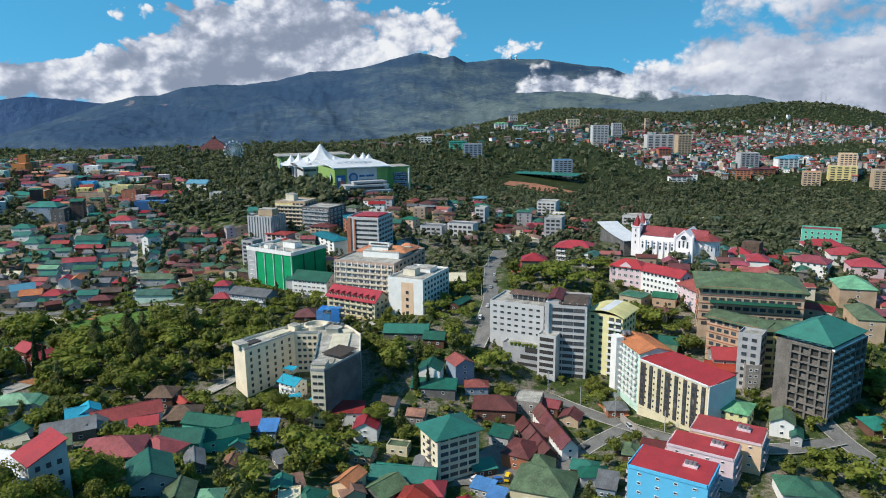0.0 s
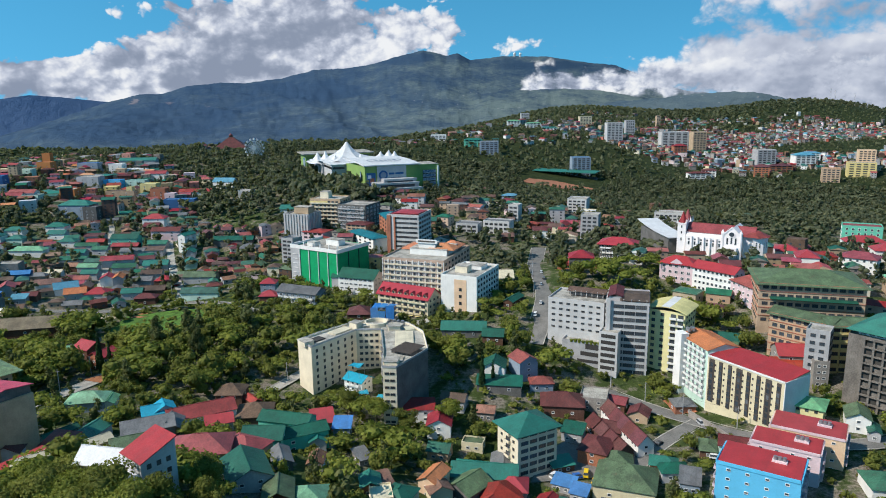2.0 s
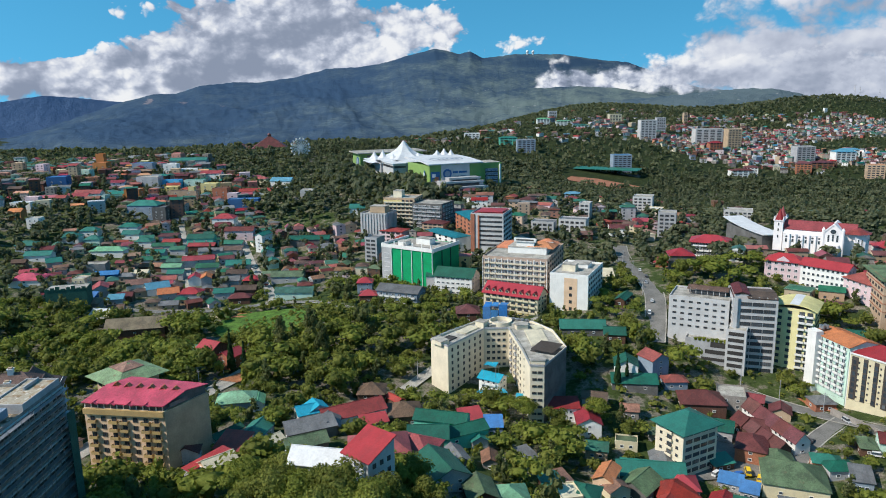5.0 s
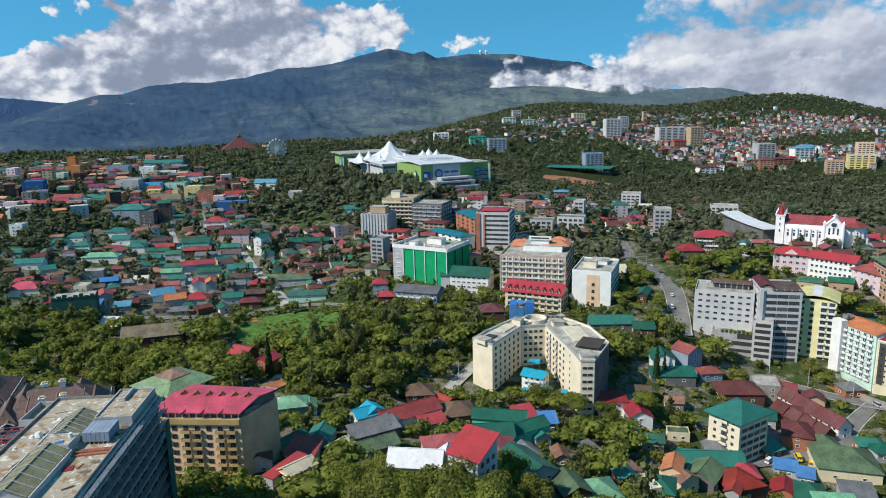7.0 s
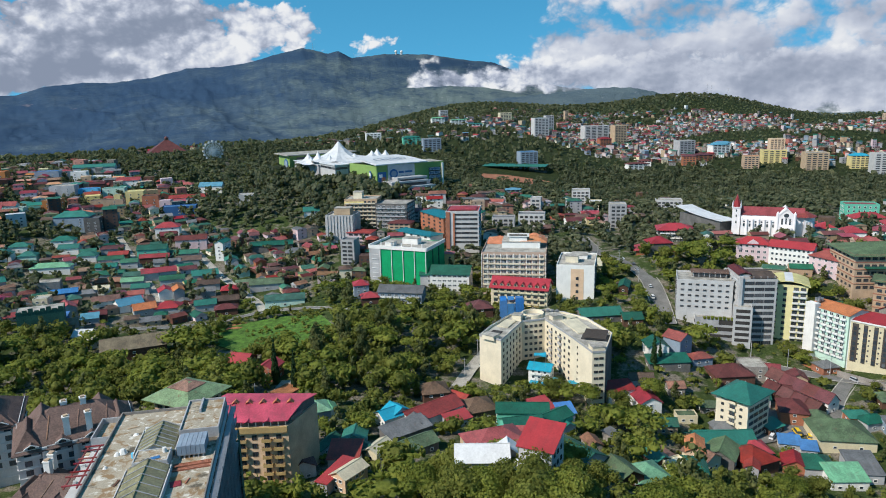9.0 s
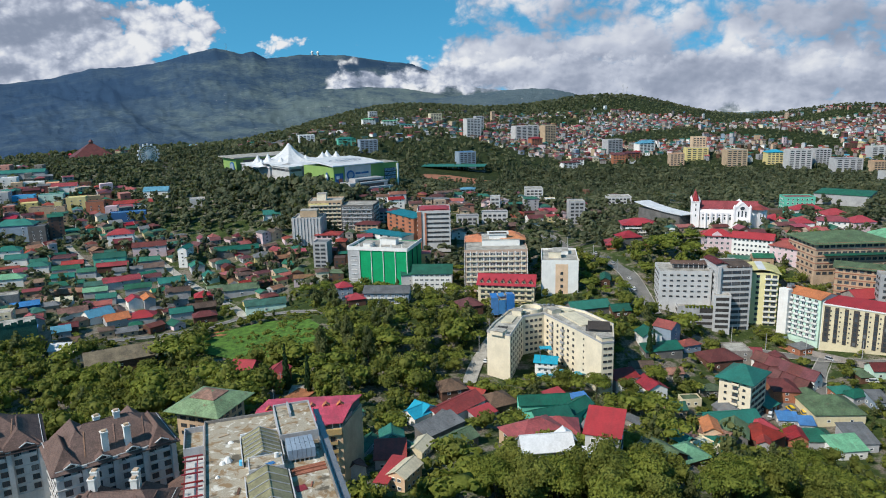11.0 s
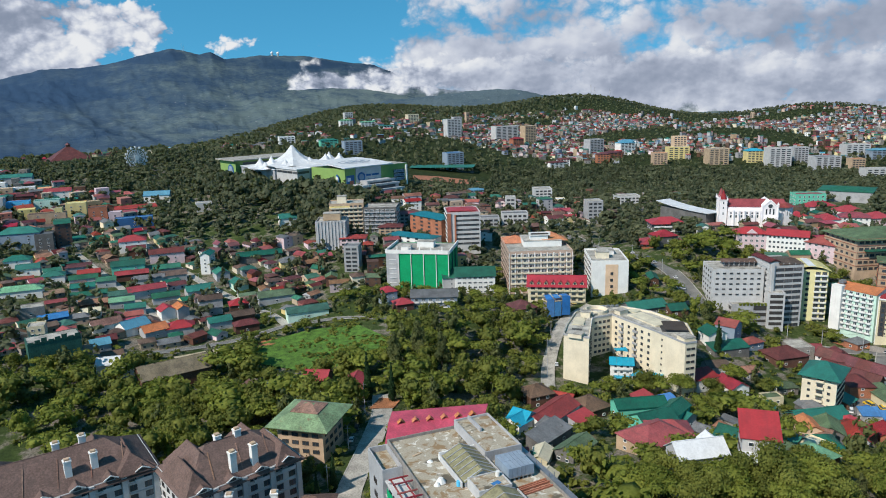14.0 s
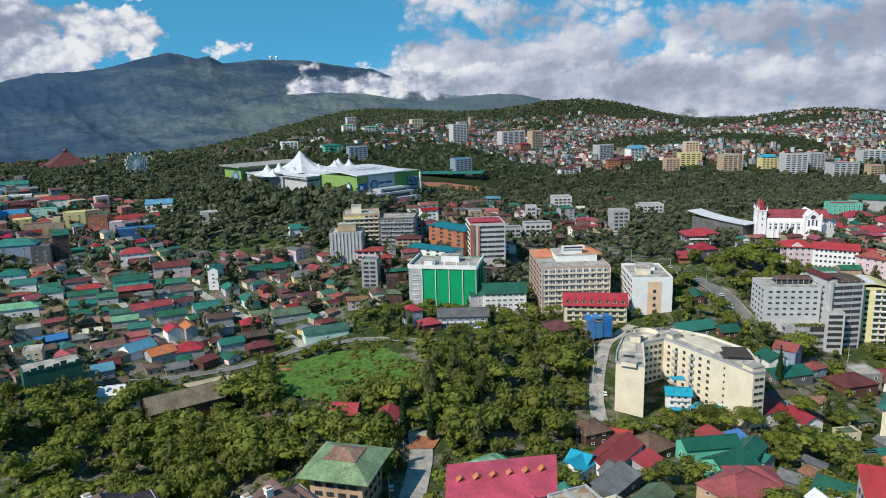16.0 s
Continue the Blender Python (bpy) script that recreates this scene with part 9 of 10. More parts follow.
ICO_F = np.array([(0, 1 + i, 1 + (i + 1) % 5) for i in range(5)] + [(1 + i, 6 + i, 1 + (i + 1) % 5) for i in range(5)] + [(1 + (i + 1) % 5, 6 + i, 6 + (i + 1) % 5) for i in range(5)] + [(11, 6 + (i + 1) % 5, 6 + i) for i in range(5)])


def crown_arrays(kind, cards, size, seed, core=0.74, most=12):
    """Vertices and triangles of a crown: uneven cores under many leaf sprays."""
    r = np.random.default_rng(seed)
    lobes = lobes_for(kind, r)
    if len(lobes) > most:
        lobes = [(x, y, z, rad * 1.25, flat) for x, y, z, rad, flat in lobes[:: -(-len(lobes) // most)]]
    vs, fs, k = [], [], 0
    for x, y, z, rad, flat in lobes:
        v = ICO_V * rad * core * r.uniform(0.8, 1.15, (12, 1))
        v[:, 2] *= flat
        vs.append(v + (x, y, z))
        fs.append(ICO_F + k)
        k += 12
    w = np.array([q[3] ** 2 for q in lobes])
    pick = r.choice(len(lobes), cards, p=w / w.sum())
    L = np.array(lobes)[pick]
    dirs = r.normal(size=(cards, 3))
    dirs[:, 2] = np.where(r.random(cards) < 0.75, np.abs(dirs[:, 2]), dirs[:, 2])
    dirs /= np.linalg.norm(dirs, axis=1)[:, None]
    c = L[:, :3] + dirs * (L[:, 3] * r.uniform(0.86, 1.16, cards))[:, None] * np.stack([np.ones(cards), np.ones(cards), L[:, 4]], -1)
    nrm = dirs + r.normal(size=(cards, 3)) * 0.45
    nrm /= np.linalg.norm(nrm, axis=1)[:, None]
    t = np.cross(nrm, r.normal(size=(cards, 3)))
    t /= np.linalg.norm(t, axis=1)[:, None]
    b = np.cross(nrm, t)
    s = (size * r.uniform(0.6, 1.3, cards))[:, None]
    q = np.stack([c - t * s * 0.6 - b * s * 0.15, c + t * s * 0.15 - b * s * 0.55, c + t * s * 0.65 + b * s * 0.1, c - t * s * 0.1 + b * s * 0.6 - nrm * s * 0.2], 1).reshape(-1, 3)
    i = np.arange(cards) * 4 + k
    fs.append(np.concatenate([np.stack([i, i + 1, i + 2], -1), np.stack([i, i + 2, i + 3], -1)]))
    vs.append(q)
    return np.concatenate(vs), np.concatenate(fs)


def trunk_arrays(kind, seed):
    """A tapered, slightly bent trunk with limbs."""
    r = np.random.default_rng(seed + 99)
    vs, fs = [], []

    def limb(a, b, ra, rb):
        k = sum(len(v) for v in vs)
        a, b = np.array(a), np.array(b)
        ring = np.array([(math.cos(u), math.sin(u), 0) for u in np.arange(5) * 2 * math.pi / 5])
        vs.append(np.concatenate([a + ring * ra, b + ring * rb]))
        for i in range(5):
            j = (i + 1) % 5
            fs.extend([(k + i, k + j, k + 5 + j), (k + i, k + 5 + j, k + 5 + i)])

    h = {"umbrella": 0.5, "round": 0.42, "pine": 0.9, "spire": 0.85}.get(kind, 0.3)
    m = (r.uniform(-0.03, 0.03), r.uniform(-0.03, 0.03), h * 0.55)
    limb((0, 0, -0.12), m, 0.030, 0.022)
    limb(m, (m[0] * 0.3, m[1] * 0.3, h), 0.022, 0.012)
    if kind in ("umbrella", "round"):
        for x, y, z, rad, flat in lobes_for(kind, np.random.default_rng(seed))[:6]:
            limb((m[0], m[1], h * r.uniform(0.6, 1.0)), (x * 0.8, y * 0.8, z - 0.05), 0.014, 0.005)
    return np.concatenate(vs), np.array(fs)


def mesh_from(name, v, f, mat):
    me = bpy.data.meshes.new(name)
    me.vertices.add(len(v))
    me.vertices.foreach_set("co", np.ascontiguousarray(v, dtype=np.float32).ravel())
    me.loops.add(len(f) * 3)
    me.loops.foreach_set("vertex_index", np.ascontiguousarray(f, dtype=np.int32).ravel())
    me.polygons.add(len(f))
    me.polygons.foreach_set("loop_start", np.arange(0, len(f) * 3, 3, dtype=np.int32))
    me.materials.append(mat)
    me.polygons.foreach_set("use_smooth", np.ones(len(f), dtype=bool))
    me.update(calc_edges=True)
    me.validate()
    return me


KINDS = {"umbrella": ("bright", 1.0, "spreading broadleaf tree with a wide flat crown"), "round": ("broad", 0.95, "leafy green broadleaf tree with a dense crown"),
         "pine": ("pine", 0.55, "tall slender pine tree with dark needles"), "spire": ("dark", 0.42, "dark narrow conical conifer"), "bamboo": ("bright", 0.8, "tall feathery clump of bamboo")}
NEAR = {}
for kind in KINDS:
    for i in range(3 if kind != "spire" else 1):
        v, f = crown_arrays(kind, 2600, 0.033 if kind != "spire" else 0.045, 11 * i + len(kind))
        tv, tf = trunk_arrays(kind, 11 * i + len(kind))
        NEAR[kind, i] = (mesh_from("crown", v, f, LEAF[KINDS[kind][0]]), mesh_from("trunk", tv, tf, BARK))


def tree(x, y, kind, high, wide=None, turn=0.0, i=0, z=None):
    """One tree of its own."""
    z = float(ground(x, y)) if z is None else z
    wide = wide or high * KINDS[kind][1]
    t = thing("tree", x, y, z - 0.2, turn, KINDS[kind][2], "tree", "trees of the hillside")
    t.scale = (wide, wide, high)
    crown, trunk = NEAR[kind, i % (3 if kind != "spire" else 1)]
    part("crown", crown, None, t)
    part("trunk", trunk, None, t)
    return t


def forest(name, rows, cards, size, label, leaf=None, most=12):
    """Trees that cannot be counted: rows of x, y, z, height, width, turn, kind; one mesh for each kind."""
    kinds = sorted({r[6] for r in rows})
    for kind in kinds:
        base = [crown_arrays(kind, cards, size, 5 * i + 3 + len(kind), most=most) for i in range(4)]
        vs, fs, k = [], [], 0
        for j, (x, y, z, h, w, a, kd) in enumerate(r for r in rows if r[6] == kind):
            v, f = base[j % 4]
            c, s = math.cos(a), math.sin(a)
            q = np.stack([x + (v[:, 0] * c - v[:, 1] * s) * w, y + (v[:, 0] * s + v[:, 1] * c) * w, z + v[:, 2] * h - 0.08 * h], -1)
            vs.append(q)
            fs.append(f + k)
            k += len(v)
        ob = new(name, mesh_from(name, np.concatenate(vs), np.concatenate(fs), LEAF[leaf or KINDS[kind][0]]))
        tagged(ob, label.format(kind={"umbrella": "broadleaf", "round": "leafy", "pine": "pine", "bamboo": "bamboo", "spire": "conifer"}[kind]), "trees", kind="stuff")


WOODS = [  # centre, half sizes, density, share of pines
    (-300, 375, 75, 62, 0.95, 0.05), (-225, 355, 45, 40, 0.9, 0.1), (-150, 355, 62, 52, 0.97, 0.25), (-178, 452, 22, 20, 1.0, 0.9), (-190, 225, 75, 42, 0.95, 0.1), (-120, 210, 60, 40, 0.9, 0.1),
    (-15, 340, 40, 34, 0.9, 0.1), (-55, 275, 32, 34, 0.85, 0.1), (-20, 300, 22, 20, 0.9, 0.1), (-220, 860, 170, 110, 0.95, 0.5), (-150, 720, 60, 50, 0.9, 0.3), (-480, 1180, 320, 130, 0.9, 0.5),
    (260, 1000, 330, 200, 0.9, 0.6), (600, 915, 300, 110, 0.9, 0.6), (60, 950, 130, 120, 0.7, 0.5), (80, 1350, 260, 110, 0.8, 0.6), (-100, 1500, 400, 160, 0.85, 0.6), (50, 480, 24, 60, 0.95, 0.15), (82, 445, 30, 40, 0.9, 0.1), (105, 360, 34, 30, 0.85, 0.1), (-2, 300, 30, 26, 0.9, 0.1), (60, 570, 30, 40, 0.6, 0.4),
    (-432, 662, 62, 28, 0.95, 0.15), (-175, 705, 70, 75, 0.95, 0.25), (140, 385, 40, 20, 0.7, 0.1), (200, 260, 60, 40, 0.8, 0.2), (230, 560, 120, 60, 0.5, 0.4)]
TOWNS = [(-300, 590, 130, 120, 0.7), (-460, 820, 170, 120, 0.9), (-110, 560, 90, 90, 0.75), (60, 290, 60, 50, 0.8), (700, 1500, 700, 330, 0.9), (1350, 1600, 600, 550, 0.9), (850, 1160, 330, 190, 0.8), (-40, 640, 120, 60, 0.7), (180, 420, 110, 90, 0.75), (300, 1450, 250, 120, 0.85)]


def density(x, y):
    best, share = 0.85, 0.25
    for cx, cy, a, b, dn in TOWNS:
        if ((x - cx) / a) ** 2 + ((y - cy) / b) ** 2 < 1:
            best = dn
    for cx, cy, a, b, dn, p in WOODS:
        if ((x - cx) / a) ** 2 + ((y - cy) / b) ** 2 < 1:
            best, share = dn, p
    if math.hypot(x + 280, y - 50) > 2290:
        best = 1.0
    return best, share


def scatter(r0, r1, step):
    """Places for trees between two distances, on a jittered grid."""
    out = []
    for gx in np.arange(-1500, 2300, step):
        for gy in np.arange(60, 2800, step):
            x, y = gx + rng.uniform(-0.45, 0.45) * step, gy + rng.uniform(-0.45, 0.45) * step
            r = math.hypot(x + 140, y)
            if not r0 <= r < r1:
                continue
            if not (-0.80 * y - 60 < x < 1.55 * y + 120) or (y < 110 and r < 130):
                continue
            dn, share = density(x, y)
            if rng.random() < dn * (0.75 + 0.5 * noise.noise(Vector((x * 0.03, y * 0.03, 0)))) and free(x, y, 0.4 if y > 1150 else 0.7 if y < 900 and not in_wood(x, y) and r > 430 else 1.2 + 0.05 * step):
                out.append((x, y, share))
    return out


def tree_row(x, y, share, lo, hi):
    u = rng.random()
    kind = "pine" if u < share else ("umbrella" if u < share + (1 - share) * 0.35 else ("bamboo" if u > 0.96 else "round"))
    if any(((x - cx) / a) ** 2 + ((y - cy) / b) ** 2 < 1 for cx, cy, a, b, dn in TOWNS):
        k = 0.92 if y < 900 else 0.62 if y < 1150 or not in_wood(x, y) else 1.0
        lo, hi = lo * k, hi * k
    h = rng.uniform(lo, hi) * (1.15 if kind == "pine" else 1.0)
    w = h * {"pine": 0.6, "umbrella": 1.15, "round": 0.95, "bamboo": 0.8}[kind] * rng.uniform(0.85, 1.2)
    return [x, y, float(ground(x, y)), h, w, rng.uniform(0, 6.28), kind]


def grove(r0, r1, step, lo, hi):
    return [tree_row(*q, lo, hi) for q in scatter(r0, r1, step)]


def in_wood(x, y):
    return any(((x - cx) / a) ** 2 + ((y - cy) / b) ** 2 < 1 for cx, cy, a, b, dn, p in WOODS)


near = grove(100, 500, 7.4, 6.0, 11.5)
near = [r for r in near if not in_wood(r[0], r[1]) or rng.random() < 0.88]
for r in near:
    if in_wood(r[0], r[1]):
        k = rng.uniform(1.15, 1.75)
        r[3], r[4] = r[3] * k, r[4] * k
    while r[4] > 4.0 and not (free(r[0], r[1], r[4] * 0.30) and free(r[0], r[1] + r[3] * 0.9, 0.0)):
        r[3], r[4] = r[3] * 0.85, r[4] * 0.85
near.sort(key=lambda r: math.hypot(r[0] + 140, r[1]))
for i, (x, y, z, h, w, a, kind) in enumerate(near[:148]):
    tree(x, y, kind, h, w, math.degrees(a), i, z)
forest("woodland", near[148:], 190, 0.078, "dense {kind} trees covering the slopes between houses", most=7)
hills = grove(500, 1250, 8.8, 7.5, 13.5)
for r in hills:
    if not any(((r[0] - cx) / a) ** 2 + ((r[1] - cy) / b) ** 2 < 1 for cx, cy, a, b, dn in TOWNS):
        r[4] *= 1.15
for _ in range(380):                                       # tall trees round the mall's terraces
    u, v, h = rng.uniform(-80, 62), rng.uniform(-62, 205), rng.uniform(12, 19)
    if (u > -2 and v > -30) or (u > -33 and v > 46):
        continue
    if u > -2:
        h *= 0.55
    elif u > -60:
        h *= 1.25
    x, y = -110.3 + u * math.cos(radians(20.4)) - v * math.sin(radians(20.4)), 728.7 + u * math.sin(radians(20.4)) + v * math.cos(radians(20.4))
    hills.append([x, y, float(ground(x, y)), h, h * rng.uniform(0.8, 1.1), rng.uniform(0, 6.28), "round"])
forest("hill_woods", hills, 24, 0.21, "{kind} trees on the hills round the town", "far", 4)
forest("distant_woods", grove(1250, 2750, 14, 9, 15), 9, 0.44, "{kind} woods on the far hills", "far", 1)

# undergrowth between trees and houses
bushes = []
for x, y, share in scatter(100, 500, 5.4):
    h = 1.3 + 4.2 * rng.random() ** 2
    if not free(x, y, 0.55 * h):
        h *= 0.5
    bushes.append([x, y, float(ground(x, y)) - 0.3 * h, h * 1.4, h * rng.uniform(1.2, 1.9), rng.uniform(0, 6.28), "round"])
for k in range(520):
    x, y = rng.uniform(-244, -166), rng.uniform(380, 458)
    h = rng.uniform(0.5, 2.2)
    if noise.noise(Vector((x * 0.05, y * 0.05, 2.0))) > -0.05:
        bushes.append([x, y, float(ground(x, y)) - 0.2 * h, h * 1.3, h * rng.uniform(1.5, 2.6), rng.uniform(0, 6.28), "round"])
forest("undergrowth", bushes, 14, 0.30, "low {kind} scrub between the houses", "broad", 2)


# ---- vehicles, poles, tarpaulins and other small things ----
def car_meshes(kind):
    """Body, glass house and wheel of a car, a van or a long jeep, at true size, nose along +x."""
    length, width, high, belt = {"car": (4.2, 1.75, 1.45, 0.88), "van": (4.7, 1.8, 1.95, 1.05), "jeep": (6.2, 2.0, 2.3, 1.25)}[kind]
    nose, front, rear = {"car": (0.5, 0.14, -0.36), "van": (0.5, 0.30, -0.47), "jeep": (0.5, 0.20, -0.48)}[kind]
    body, cabin, wheel = Shape(), Shape(), Shape()
    L, W = length / 2, width / 2
    prof = [(-L, 0.35), (L, 0.35), (L, belt * 0.72), (length * front + 0.35, belt), (-L, belt)]
    k = len(prof)
    body.v = [(x, -W, z) for x, z in prof] + [(x, W, z) for x, z in prof]
    body.f = [tuple(range(k)), tuple(range(2 * k - 1, k - 1, -1))] + [((i + 1) % k, i, k + i, k + (i + 1) % k) for i in range(k)]
    body.m = [0] * len(body.f)
    r = [(length * rear, belt), (length * front + 0.3, belt), (length * front - 0.35, high), (length * rear + 0.25, high)]
    cabin.v = [(x, -W * (0.97 if z == belt else 0.82), z) for x, z in r] + [(x, W * (0.97 if z == belt else 0.82), z) for x, z in r]
    cabin.f = [(0, 1, 2, 3), (7, 6, 5, 4)] + [((i + 1) % 4, i, 4 + i, 4 + (i + 1) % 4) for i in range(4)]
    cabin.m = [0] * 6
    top = Shape().prism([(r[3][0] - 0.05, -W * 0.83), (r[2][0] + 0.05, -W * 0.83), (r[2][0] + 0.05, W * 0.83), (r[3][0] - 0.05, W * 0.83)], high + 0.004, high + 0.07)
    wheel.drum(0, 0, -0.11, 0.33, 0.33, 0.22, 12)
    return body, cabin, top, wheel, length, width


TYRE = surface("tyre_rubber", (0.02, 0.02, 0.02), 0.9, 0.1)
PAINTS = {"white": (0.72, 0.72, 0.72), "silver": (0.42, 0.43, 0.45), "red": (0.42, 0.03, 0.03), "yellow": (0.75, 0.50, 0.02), "dark grey": (0.05, 0.05, 0.055), "blue": (0.03, 0.12, 0.40)}
CARS = {}


def vehicle(x, y, turn, colour, kind="car", lift=0.45):
    if (kind, colour) not in CARS:
        body, cabin, top, wheel, length, width = car_meshes(kind)
        paint = surface(colour.replace(" ", "_") + "_car_paint", PAINTS[colour], 0.3, 0.04)
        CARS[kind, colour] = (body.mesh("body", [paint]), cabin.mesh("window", [GLASS]), top.mesh("roof", [paint]), wheel.mesh("wheel", [TYRE]), length, width)
    body, cabin, top, wheel, length, width = CARS[kind, colour]
    name = {"car": "car", "van": "van", "jeep": "jeepney"}[kind]
    t = thing(name, x, y, float(ground(x, y)) + lift, turn, colour + {"car": " parked car", "van": " parked van", "jeep": " long-bodied passenger jeep"}[kind] + " on grey paving", name, "vehicles")
    take(x, y, length / 2, width / 2, turn, 1.0)
    part("body", body, None, t)
    part("window", cabin, None, t)
    part("roof", top, None, t)
    for sx in (-0.31, 0.31):
        for sy in (-0.46, 0.46):
            part("wheel", wheel, None, t, at=pose(length * sx, width * sy, 0.33, 90, 0, 0))
    return t


for row in ((16.3, 264, 20, "yellow", "jeep"), (27.6, 255, 60, "yellow", "van"), (25, 260, 75, "yellow", "jeep"), (17, 253, -10, "blue", "jeep"), (21, 258, 10, "blue", "van"), (12, 259, 40, "white", "van"),
            (34, 459, 80, "white", "car"), (29.5, 428, 80, "silver", "car"), (33, 440, 80, "dark grey", "car"), (-221, 295, 70, "white", "car"), (-216.5, 304, 70, "dark grey", "van"), (-98.8, 343, 62, "white", "car"), (-29, 303, 30, "red", "car"),
            (82.5, 293, -80, "silver", "van"), (26, 402, 75, "white", "car"), (21, 389, 75, "white", "van"), (74.7, 266, -20, "white", "car"), (77, 261, -20, "white", "van"), (72, 270, -20, "dark grey", "car"), (46, 293.5, 40, "silver", "car"), (100, 271, -40, "white", "car"), (60, 279, 45, "dark grey", "car"),
            (-250, 556, 65, "white", "van"), (-231, 515, 65, "red", "car")):
    vehicle(*row)


def utility_pole(x, y, turn, high=10.5):
    t = thing("utility_pole", x, y, float(ground(x, y)) - 0.3, turn, "grey concrete utility pole with cross-arm beside a street", "utility pole", "utility poles")
    part("pole", Shape().drum(0, 0, 0, 0.20, 0.12, high, 8), WALLS["grey"], t)
    part("cross_arm", Shape().box(0, 0, high - 1.0, 2.2, 0.12, 0.14), STEEL, t)
    return (x, y, float(ground(x, y)) - 0.3 + high - 0.9)


def cable(a, b, sag=0.7):
    """A wire that hangs between two poles."""
    s = Shape()
    steps = 10
    p = [tuple(a[k] + (b[k] - a[k]) * i / steps - (sag * 4 * (i / steps) * (1 - i / steps) if k == 2 else 0) for k in range(3)) for i in range(steps + 1)]
    for q in p:
        s.v += [(q[0], q[1], q[2] + 0.035), (q[0] + 0.03, q[1] + 0.03, q[2] - 0.02), (q[0] - 0.03, q[1] - 0.03, q[2] - 0.02)]
    for i in range(steps):
        for j in range(3):
            s.f.append((3 * i + j, 3 * i + (j + 1) % 3, 3 * i + 3 + (j + 1) % 3, 3 * i + 3 + j))
            s.m.append(0)
    return tagged(new("power_cable", s.mesh("power_cable", [DARKTRIM])), "thin black power cable hanging between utility poles", "cable", "power cables")


for line in ([(-110, 333), (-98, 354), (-84, 374), (-60, 396)], [(52, 334), (66, 322), (79, 306), (95, 284), (110, 269)], [(-206, 330), (-211, 310), (-224, 288), (-238, 262)], [(23, 412), (27, 450), (33, 500)], [(-224, 486), (-240, 525), (-262, 575)]):
    tops = [utility_pole(x, y, math.degrees(math.atan2(line[min(i + 1, len(line) - 1)][1] - line[max(i - 1, 0)][1], line[min(i + 1, len(line) - 1)][0] - line[max(i - 1, 0)][0])) + 90) for i, (x, y) in enumerate(line)]
    for a, b in zip(tops, tops[1:]):
        cable(a, b)


def tarpaulin(x, y, turn, w, d, high, colour, words):
    """A sagging sheet on four poles."""
    t = thing("tarpaulin_shelter", x, y, float(ground(x, y)), turn, words, "shelter")
    s, k = Shape(), 8
    z = lambda i, j: high + 0.5 * math.sin(3.1 * i / k + 0.6) * math.cos(4.2 * j / k) + (0.25 if (i + j) % 2 else 0)
    for i in range(k):
        for j in range(k):
            q = [(-w / 2 + w * a / k, -d / 2 + d * b / k, z(a, b)) for a, b in ((i, j), (i + 1, j), (i + 1, j + 1), (i, j + 1))]
            s.face(q)
            s.face([(p[0], p[1], p[2] - 0.06) for p in q[::-1]])
    part("sheet", s, ROOFS[colour], t)
    for sx in (-0.48, 0.48):
        for sy in (-0.48, 0.48):
            part("post", Shape().drum(w * sx, d * sy, -1.0, 0.08, 0.08, high + 1.2, 6), STEEL, t)


tarpaulin(-58.5, 309, -10, 10, 6, 4.2, "cyan", "turquoise tarpaulin on poles below the cream block")
tarpaulin(-71, 312, 20, 7, 5, 5.0, "cyan", "turquoise tarpaulin beside the small white house")
tarpaulin(-74, 322, -20, 6, 6, 14.0, "cyan", "turquoise tarpaulin over the small white house")

# scaffold wrapped in blue tarpaulins
wrap = thing("scaffold", -66, 398, float(ground(-66, 398)), -14, "scaffold wrapped in bright blue tarpaulins behind the cream block", "scaffold")
take(-66, 398, 8, 6, -14, 1)
for x in (-7, -3.5, 0, 3.5, 7):
    for y in (-4, 4):
        part("scaffold_pole", Shape().drum(x, y, -2, 0.08, 0.08, 15 + (x % 2), 6), STEEL, wrap)
for k, (x, w2, h2) in enumerate(((-5, 4.5, 11), (-0.5, 4.2, 9), (4.6, 5.0, 12))):
    part("tarpaulin", Shape().box(x, -4.2 - 0.1 * k, 1.5 + k * 0.4, w2, 0.08, h2), ROOFS["blue"], wrap, "blue tarpaulin")
    part("tarpaulin", Shape().box(0, 0, 0, w2 - 0.4, 8, 0.08), ROOFS["blue"], wrap, "blue tarpaulin", pose(x, 0, 12.6 + 0.5 * k, 8 - 7 * k, 0, 0))
for k in range(4):
    part("scaffold_deck", Shape().box(0, 0, 2.5 + 3 * k, 14.5, 7.8, 0.1), STEEL, wrap)

# retaining wall under the long apartment block
s = Shape()
line = [(80.5, 303), (84.5, 286), (88, 268), (94, 258)]
for (x0, y0), (x1, y1) in zip(line, line[1:]):
    z0, z1 = float(ground(x0, y0)), float(ground(x1, y1))
    nx, ny = (y1 - y0) / math.hypot(x1 - x0, y1 - y0), -(x1 - x0) / math.hypot(x1 - x0, y1 - y0)
    k = len(s.v)
    for x, y, z in ((x0, y0, z0), (x1, y1, z1)):
        s.v += [(x, y, z - 2), (x, y, z + 3.4), (x - 0.5 * nx, y - 0.5 * ny, z + 3.4), (x - 0.5 * nx, y - 0.5 * ny, z - 2)]
    for j in range(3):
        s.f.append((k + j, k + j + 1, k + j + 5, k + j + 4))
        s.m.append(0)
tagged(new("retaining_wall", s.mesh("retaining_wall", [WALLS["block"]])), "rough grey concrete retaining wall along the street", "wall", kind="structure")
SOIL = surface("orange_soil", (0.36, 0.15, 0.07), 0.95, 0.3, 0.5, bump=0.4)
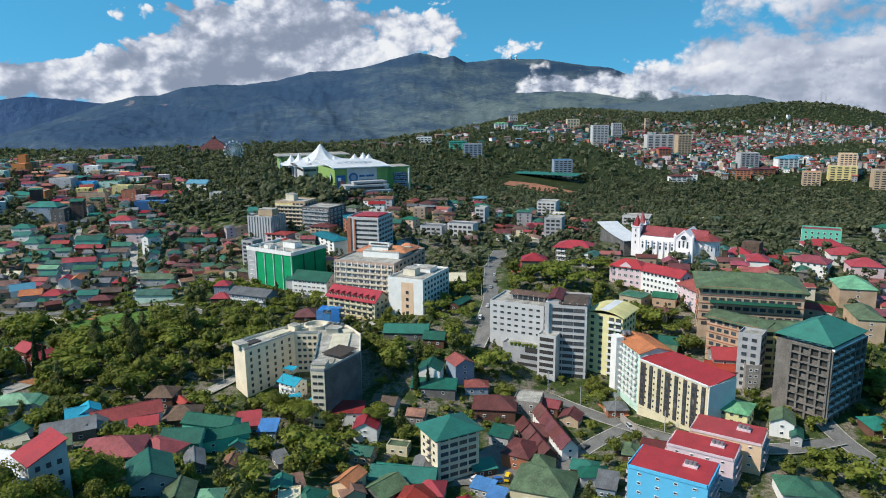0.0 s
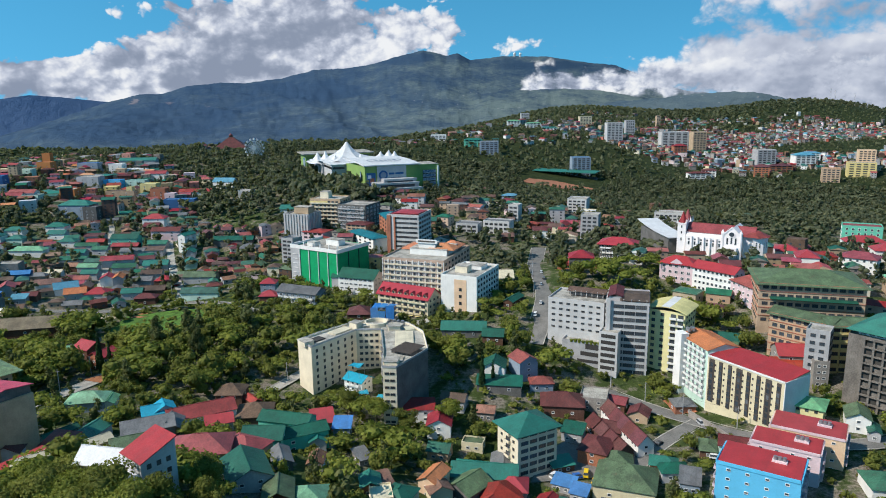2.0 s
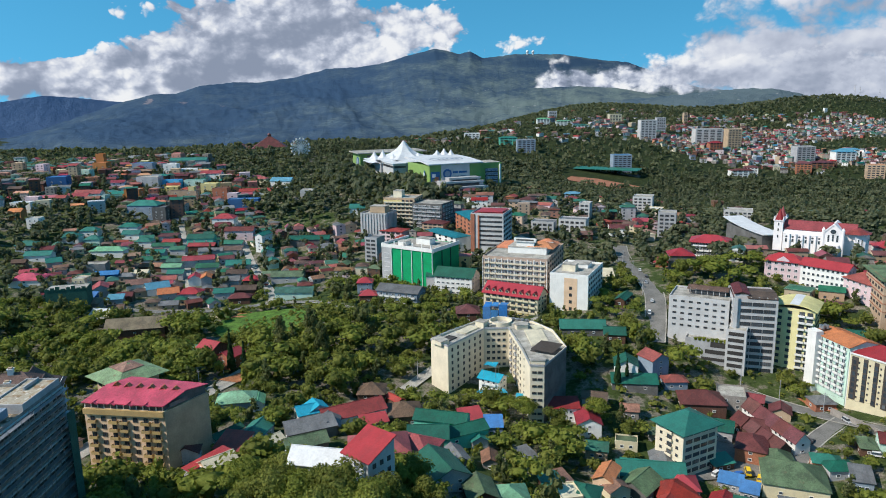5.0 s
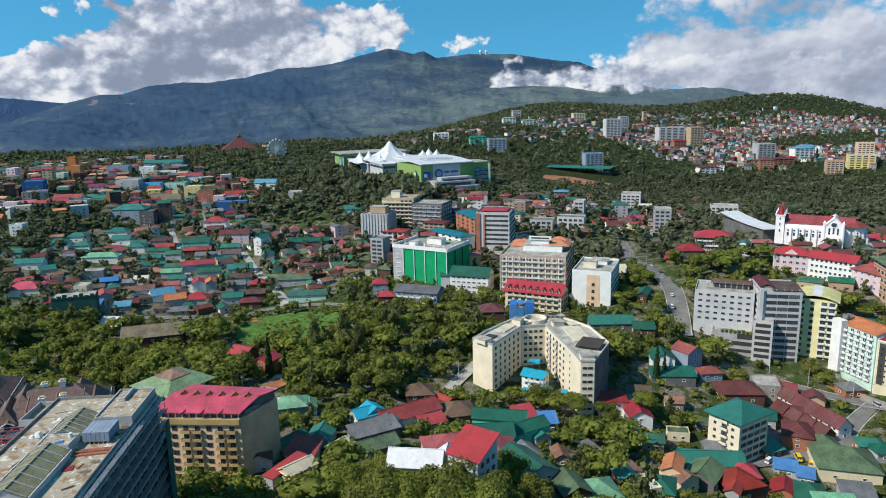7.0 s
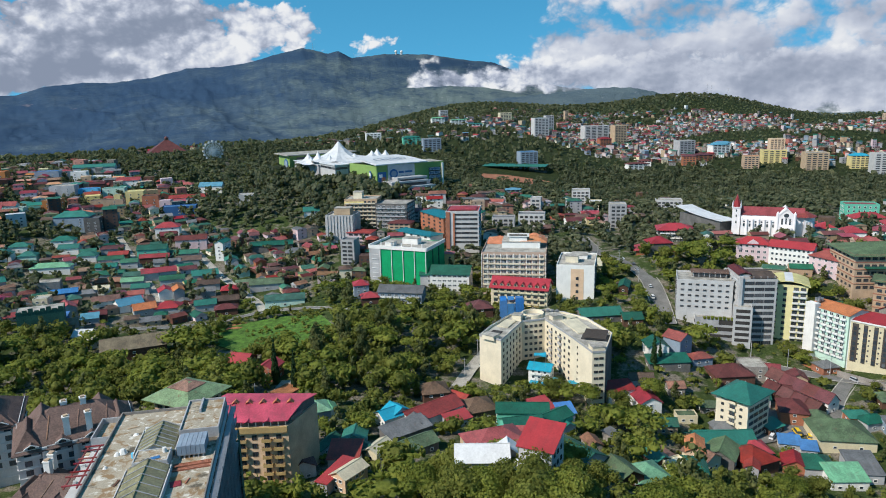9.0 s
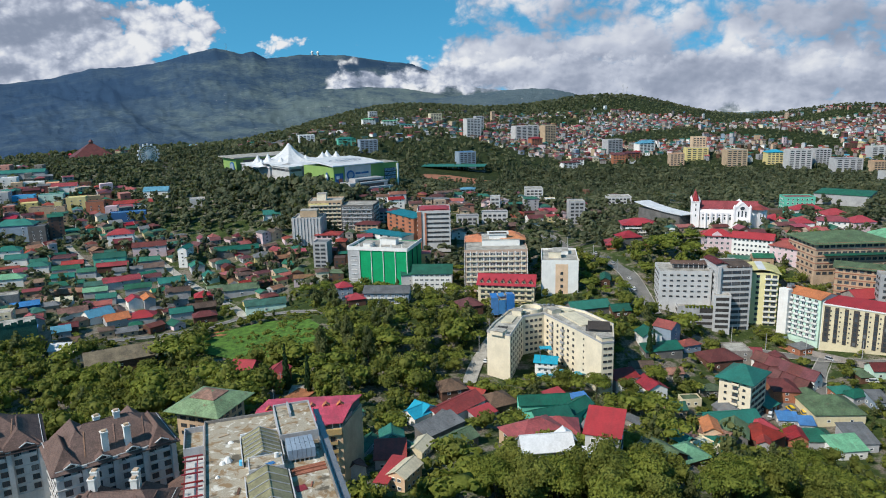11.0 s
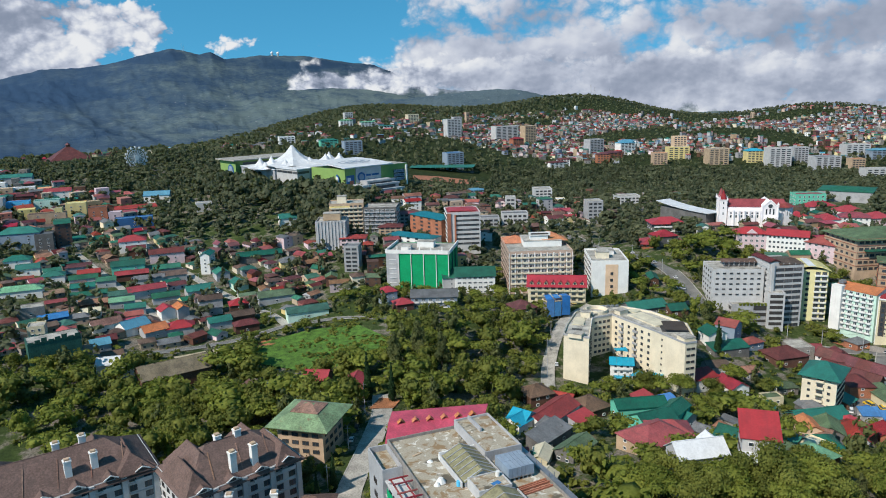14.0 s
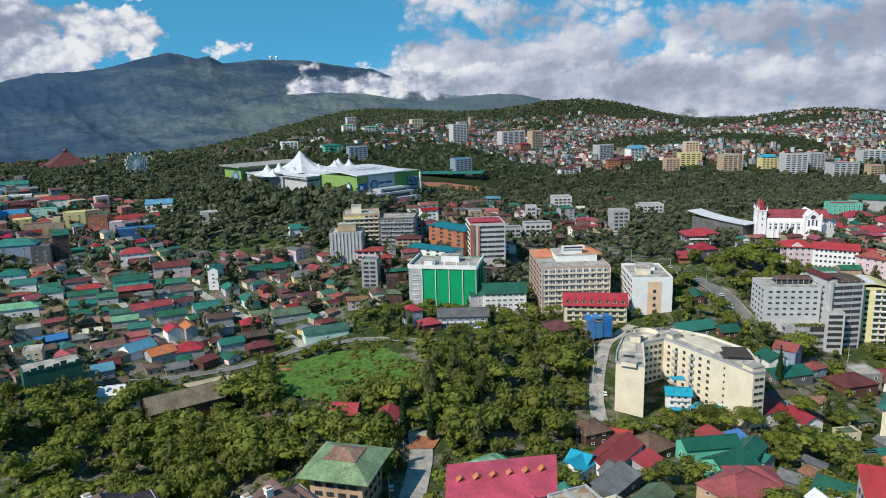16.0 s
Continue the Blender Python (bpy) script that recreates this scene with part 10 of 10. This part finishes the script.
for poly in ([(74, 322), (80, 318), (86, 306), (82, 304), (76, 312)], [(-238, 448), (-229, 446), (-222, 452), (-228, 457), (-236, 455)], [(98, 376), (106, 372), (110, 380), (102, 386)], [(-206, 322), (-196, 318), (-190, 326), (-198, 332)]):
    yard("bare_soil", poly, "patch of bare orange soil", SOIL, 0.62)

# building wrapped in dark netting above the street
net = block("wrapped_building", "building under construction wrapped in dark green netting", (-352, 437), (-328, 443), 14, 11, 5, 3.4, "darknet", "concrete", "flat", parapet_high=0.4)
for i in range(8):
    part("net_edge", Shape().box(0, 0, 0, 2.6, 0.12, 1.3 + 0.7 * (i % 3)), WALLS["darknet"], net, "", pose(-10.8 + 3.1 * i, -7.1, 16.8))
house(-309, 428, 15, 9, 8, 6, "cream", "white", "hip", 2.2, 2, note=" by the warehouse")


# radar domes and masts on the crest, masts on the wooded hill
def dome(x, y, z, r):
    t = thing("radar_dome", x, y, z, 0, "white radar dome on a short tower on the mountain crest", "radar dome", "radar domes")
    part("tower", Shape().drum(0, 0, -25, r * 0.7, r * 0.7, 25 + r * 0.4, 10), WALLS["palegrey"], t)
    s = Shape()
    for i in range(6):
        for j in range(12):
            q = lambda u, v: (r * math.cos(u) * math.cos(v), r * math.cos(u) * math.sin(v), r * 1.2 + r * math.sin(u))
            u0, u1 = -0.9 + 2.47 * i / 6, -0.9 + 2.47 * (i + 1) / 6
            s.face([q(u0, 6.283 * j / 12), q(u0, 6.283 * (j + 1) / 12), q(u1, 6.283 * (j + 1) / 12), q(u1, 6.283 * j / 12)])
    part("dome", s, WALLS["white"], t)


def mast(x, y, z, high):
    t = thing("radio_mast", x, y, z, 0, "thin lattice radio mast on a hilltop", "mast", "radio masts")
    w = max(0.7, high / 26)
    for a in (0.5, 2.6, 4.7):
        part("leg", Shape().drum(w * math.cos(a), w * math.sin(a), -12, w * 0.22, w * 0.14, high + 12, 5), WALLS["grey"], t)
    for k in range(6):
        part("brace", Shape().drum(0, 0, high * (k + 0.5) / 6, w * 1.1, w * 1.1, w * 0.25, 6), WALLS["grey"], t)


dome(436, 4605, 400, 9)
dome(471, 4601, 398, 9)
for x, y, z, h in ((-79, 4640, 438, 32), (-70, 4640, 436, 26), (170, 4636, 412, 20), (1180, 2250, 108, 52), (1192, 2244, 107, 46), (1240, 2220, 100, 44)):
    mast(x, y, z, h)

# dark conifers that stand alone
for x, y, h, kind in ((-203, 334, 24, "spire"), (-194, 326, 20, "spire"), (-13.5, 320, 21, "spire"), (-8, 324, 14, "spire"), (-236, 262, 15, "spire"), (-243, 256, 13, "spire"), (-183, 356, 22, "pine"), (-168, 362, 24, "pine"), (-160, 350, 21, "pine"),
                      (-106, 199, 13, "round"), (-124, 196, 12, "umbrella"), (-101, 187, 13, "round"), (-113, 180, 16, "round"), (-127, 179, 18, "round"), (-121, 174, 18, "umbrella"), (-131, 183, 17, "round"), (-116, 171, 17, "round"), (-119, 161, 16, "round"), (-100, 158, 17, "umbrella"), (-92, 166, 16, "round"), (-73, 165, 16, "round"), (-84, 172, 15, "umbrella"), (-62, 158, 17, "round"), (-66, 174, 14, "round"), (-50, 168, 16, "umbrella"), (-132, 164, 17, "umbrella"), (-20, 205, 13, "umbrella"), (-6, 210, 12, "round"), (-134, 187, 15, "umbrella"), (-144, 192, 16, "round"), (-150, 180, 17, "round"), (-128, 180, 14, "round"), (-140, 180, 16, "umbrella"), (-150, 200, 15, "round"), (-156, 190, 17, "umbrella"), (-62, 291, 13, "umbrella"), (-48, 285, 12, "round"), (-76, 300, 12, "round"), (-30, 290, 14, "umbrella")):
    tree(x, y, kind, h, None, 37 * x, int(abs(x)))
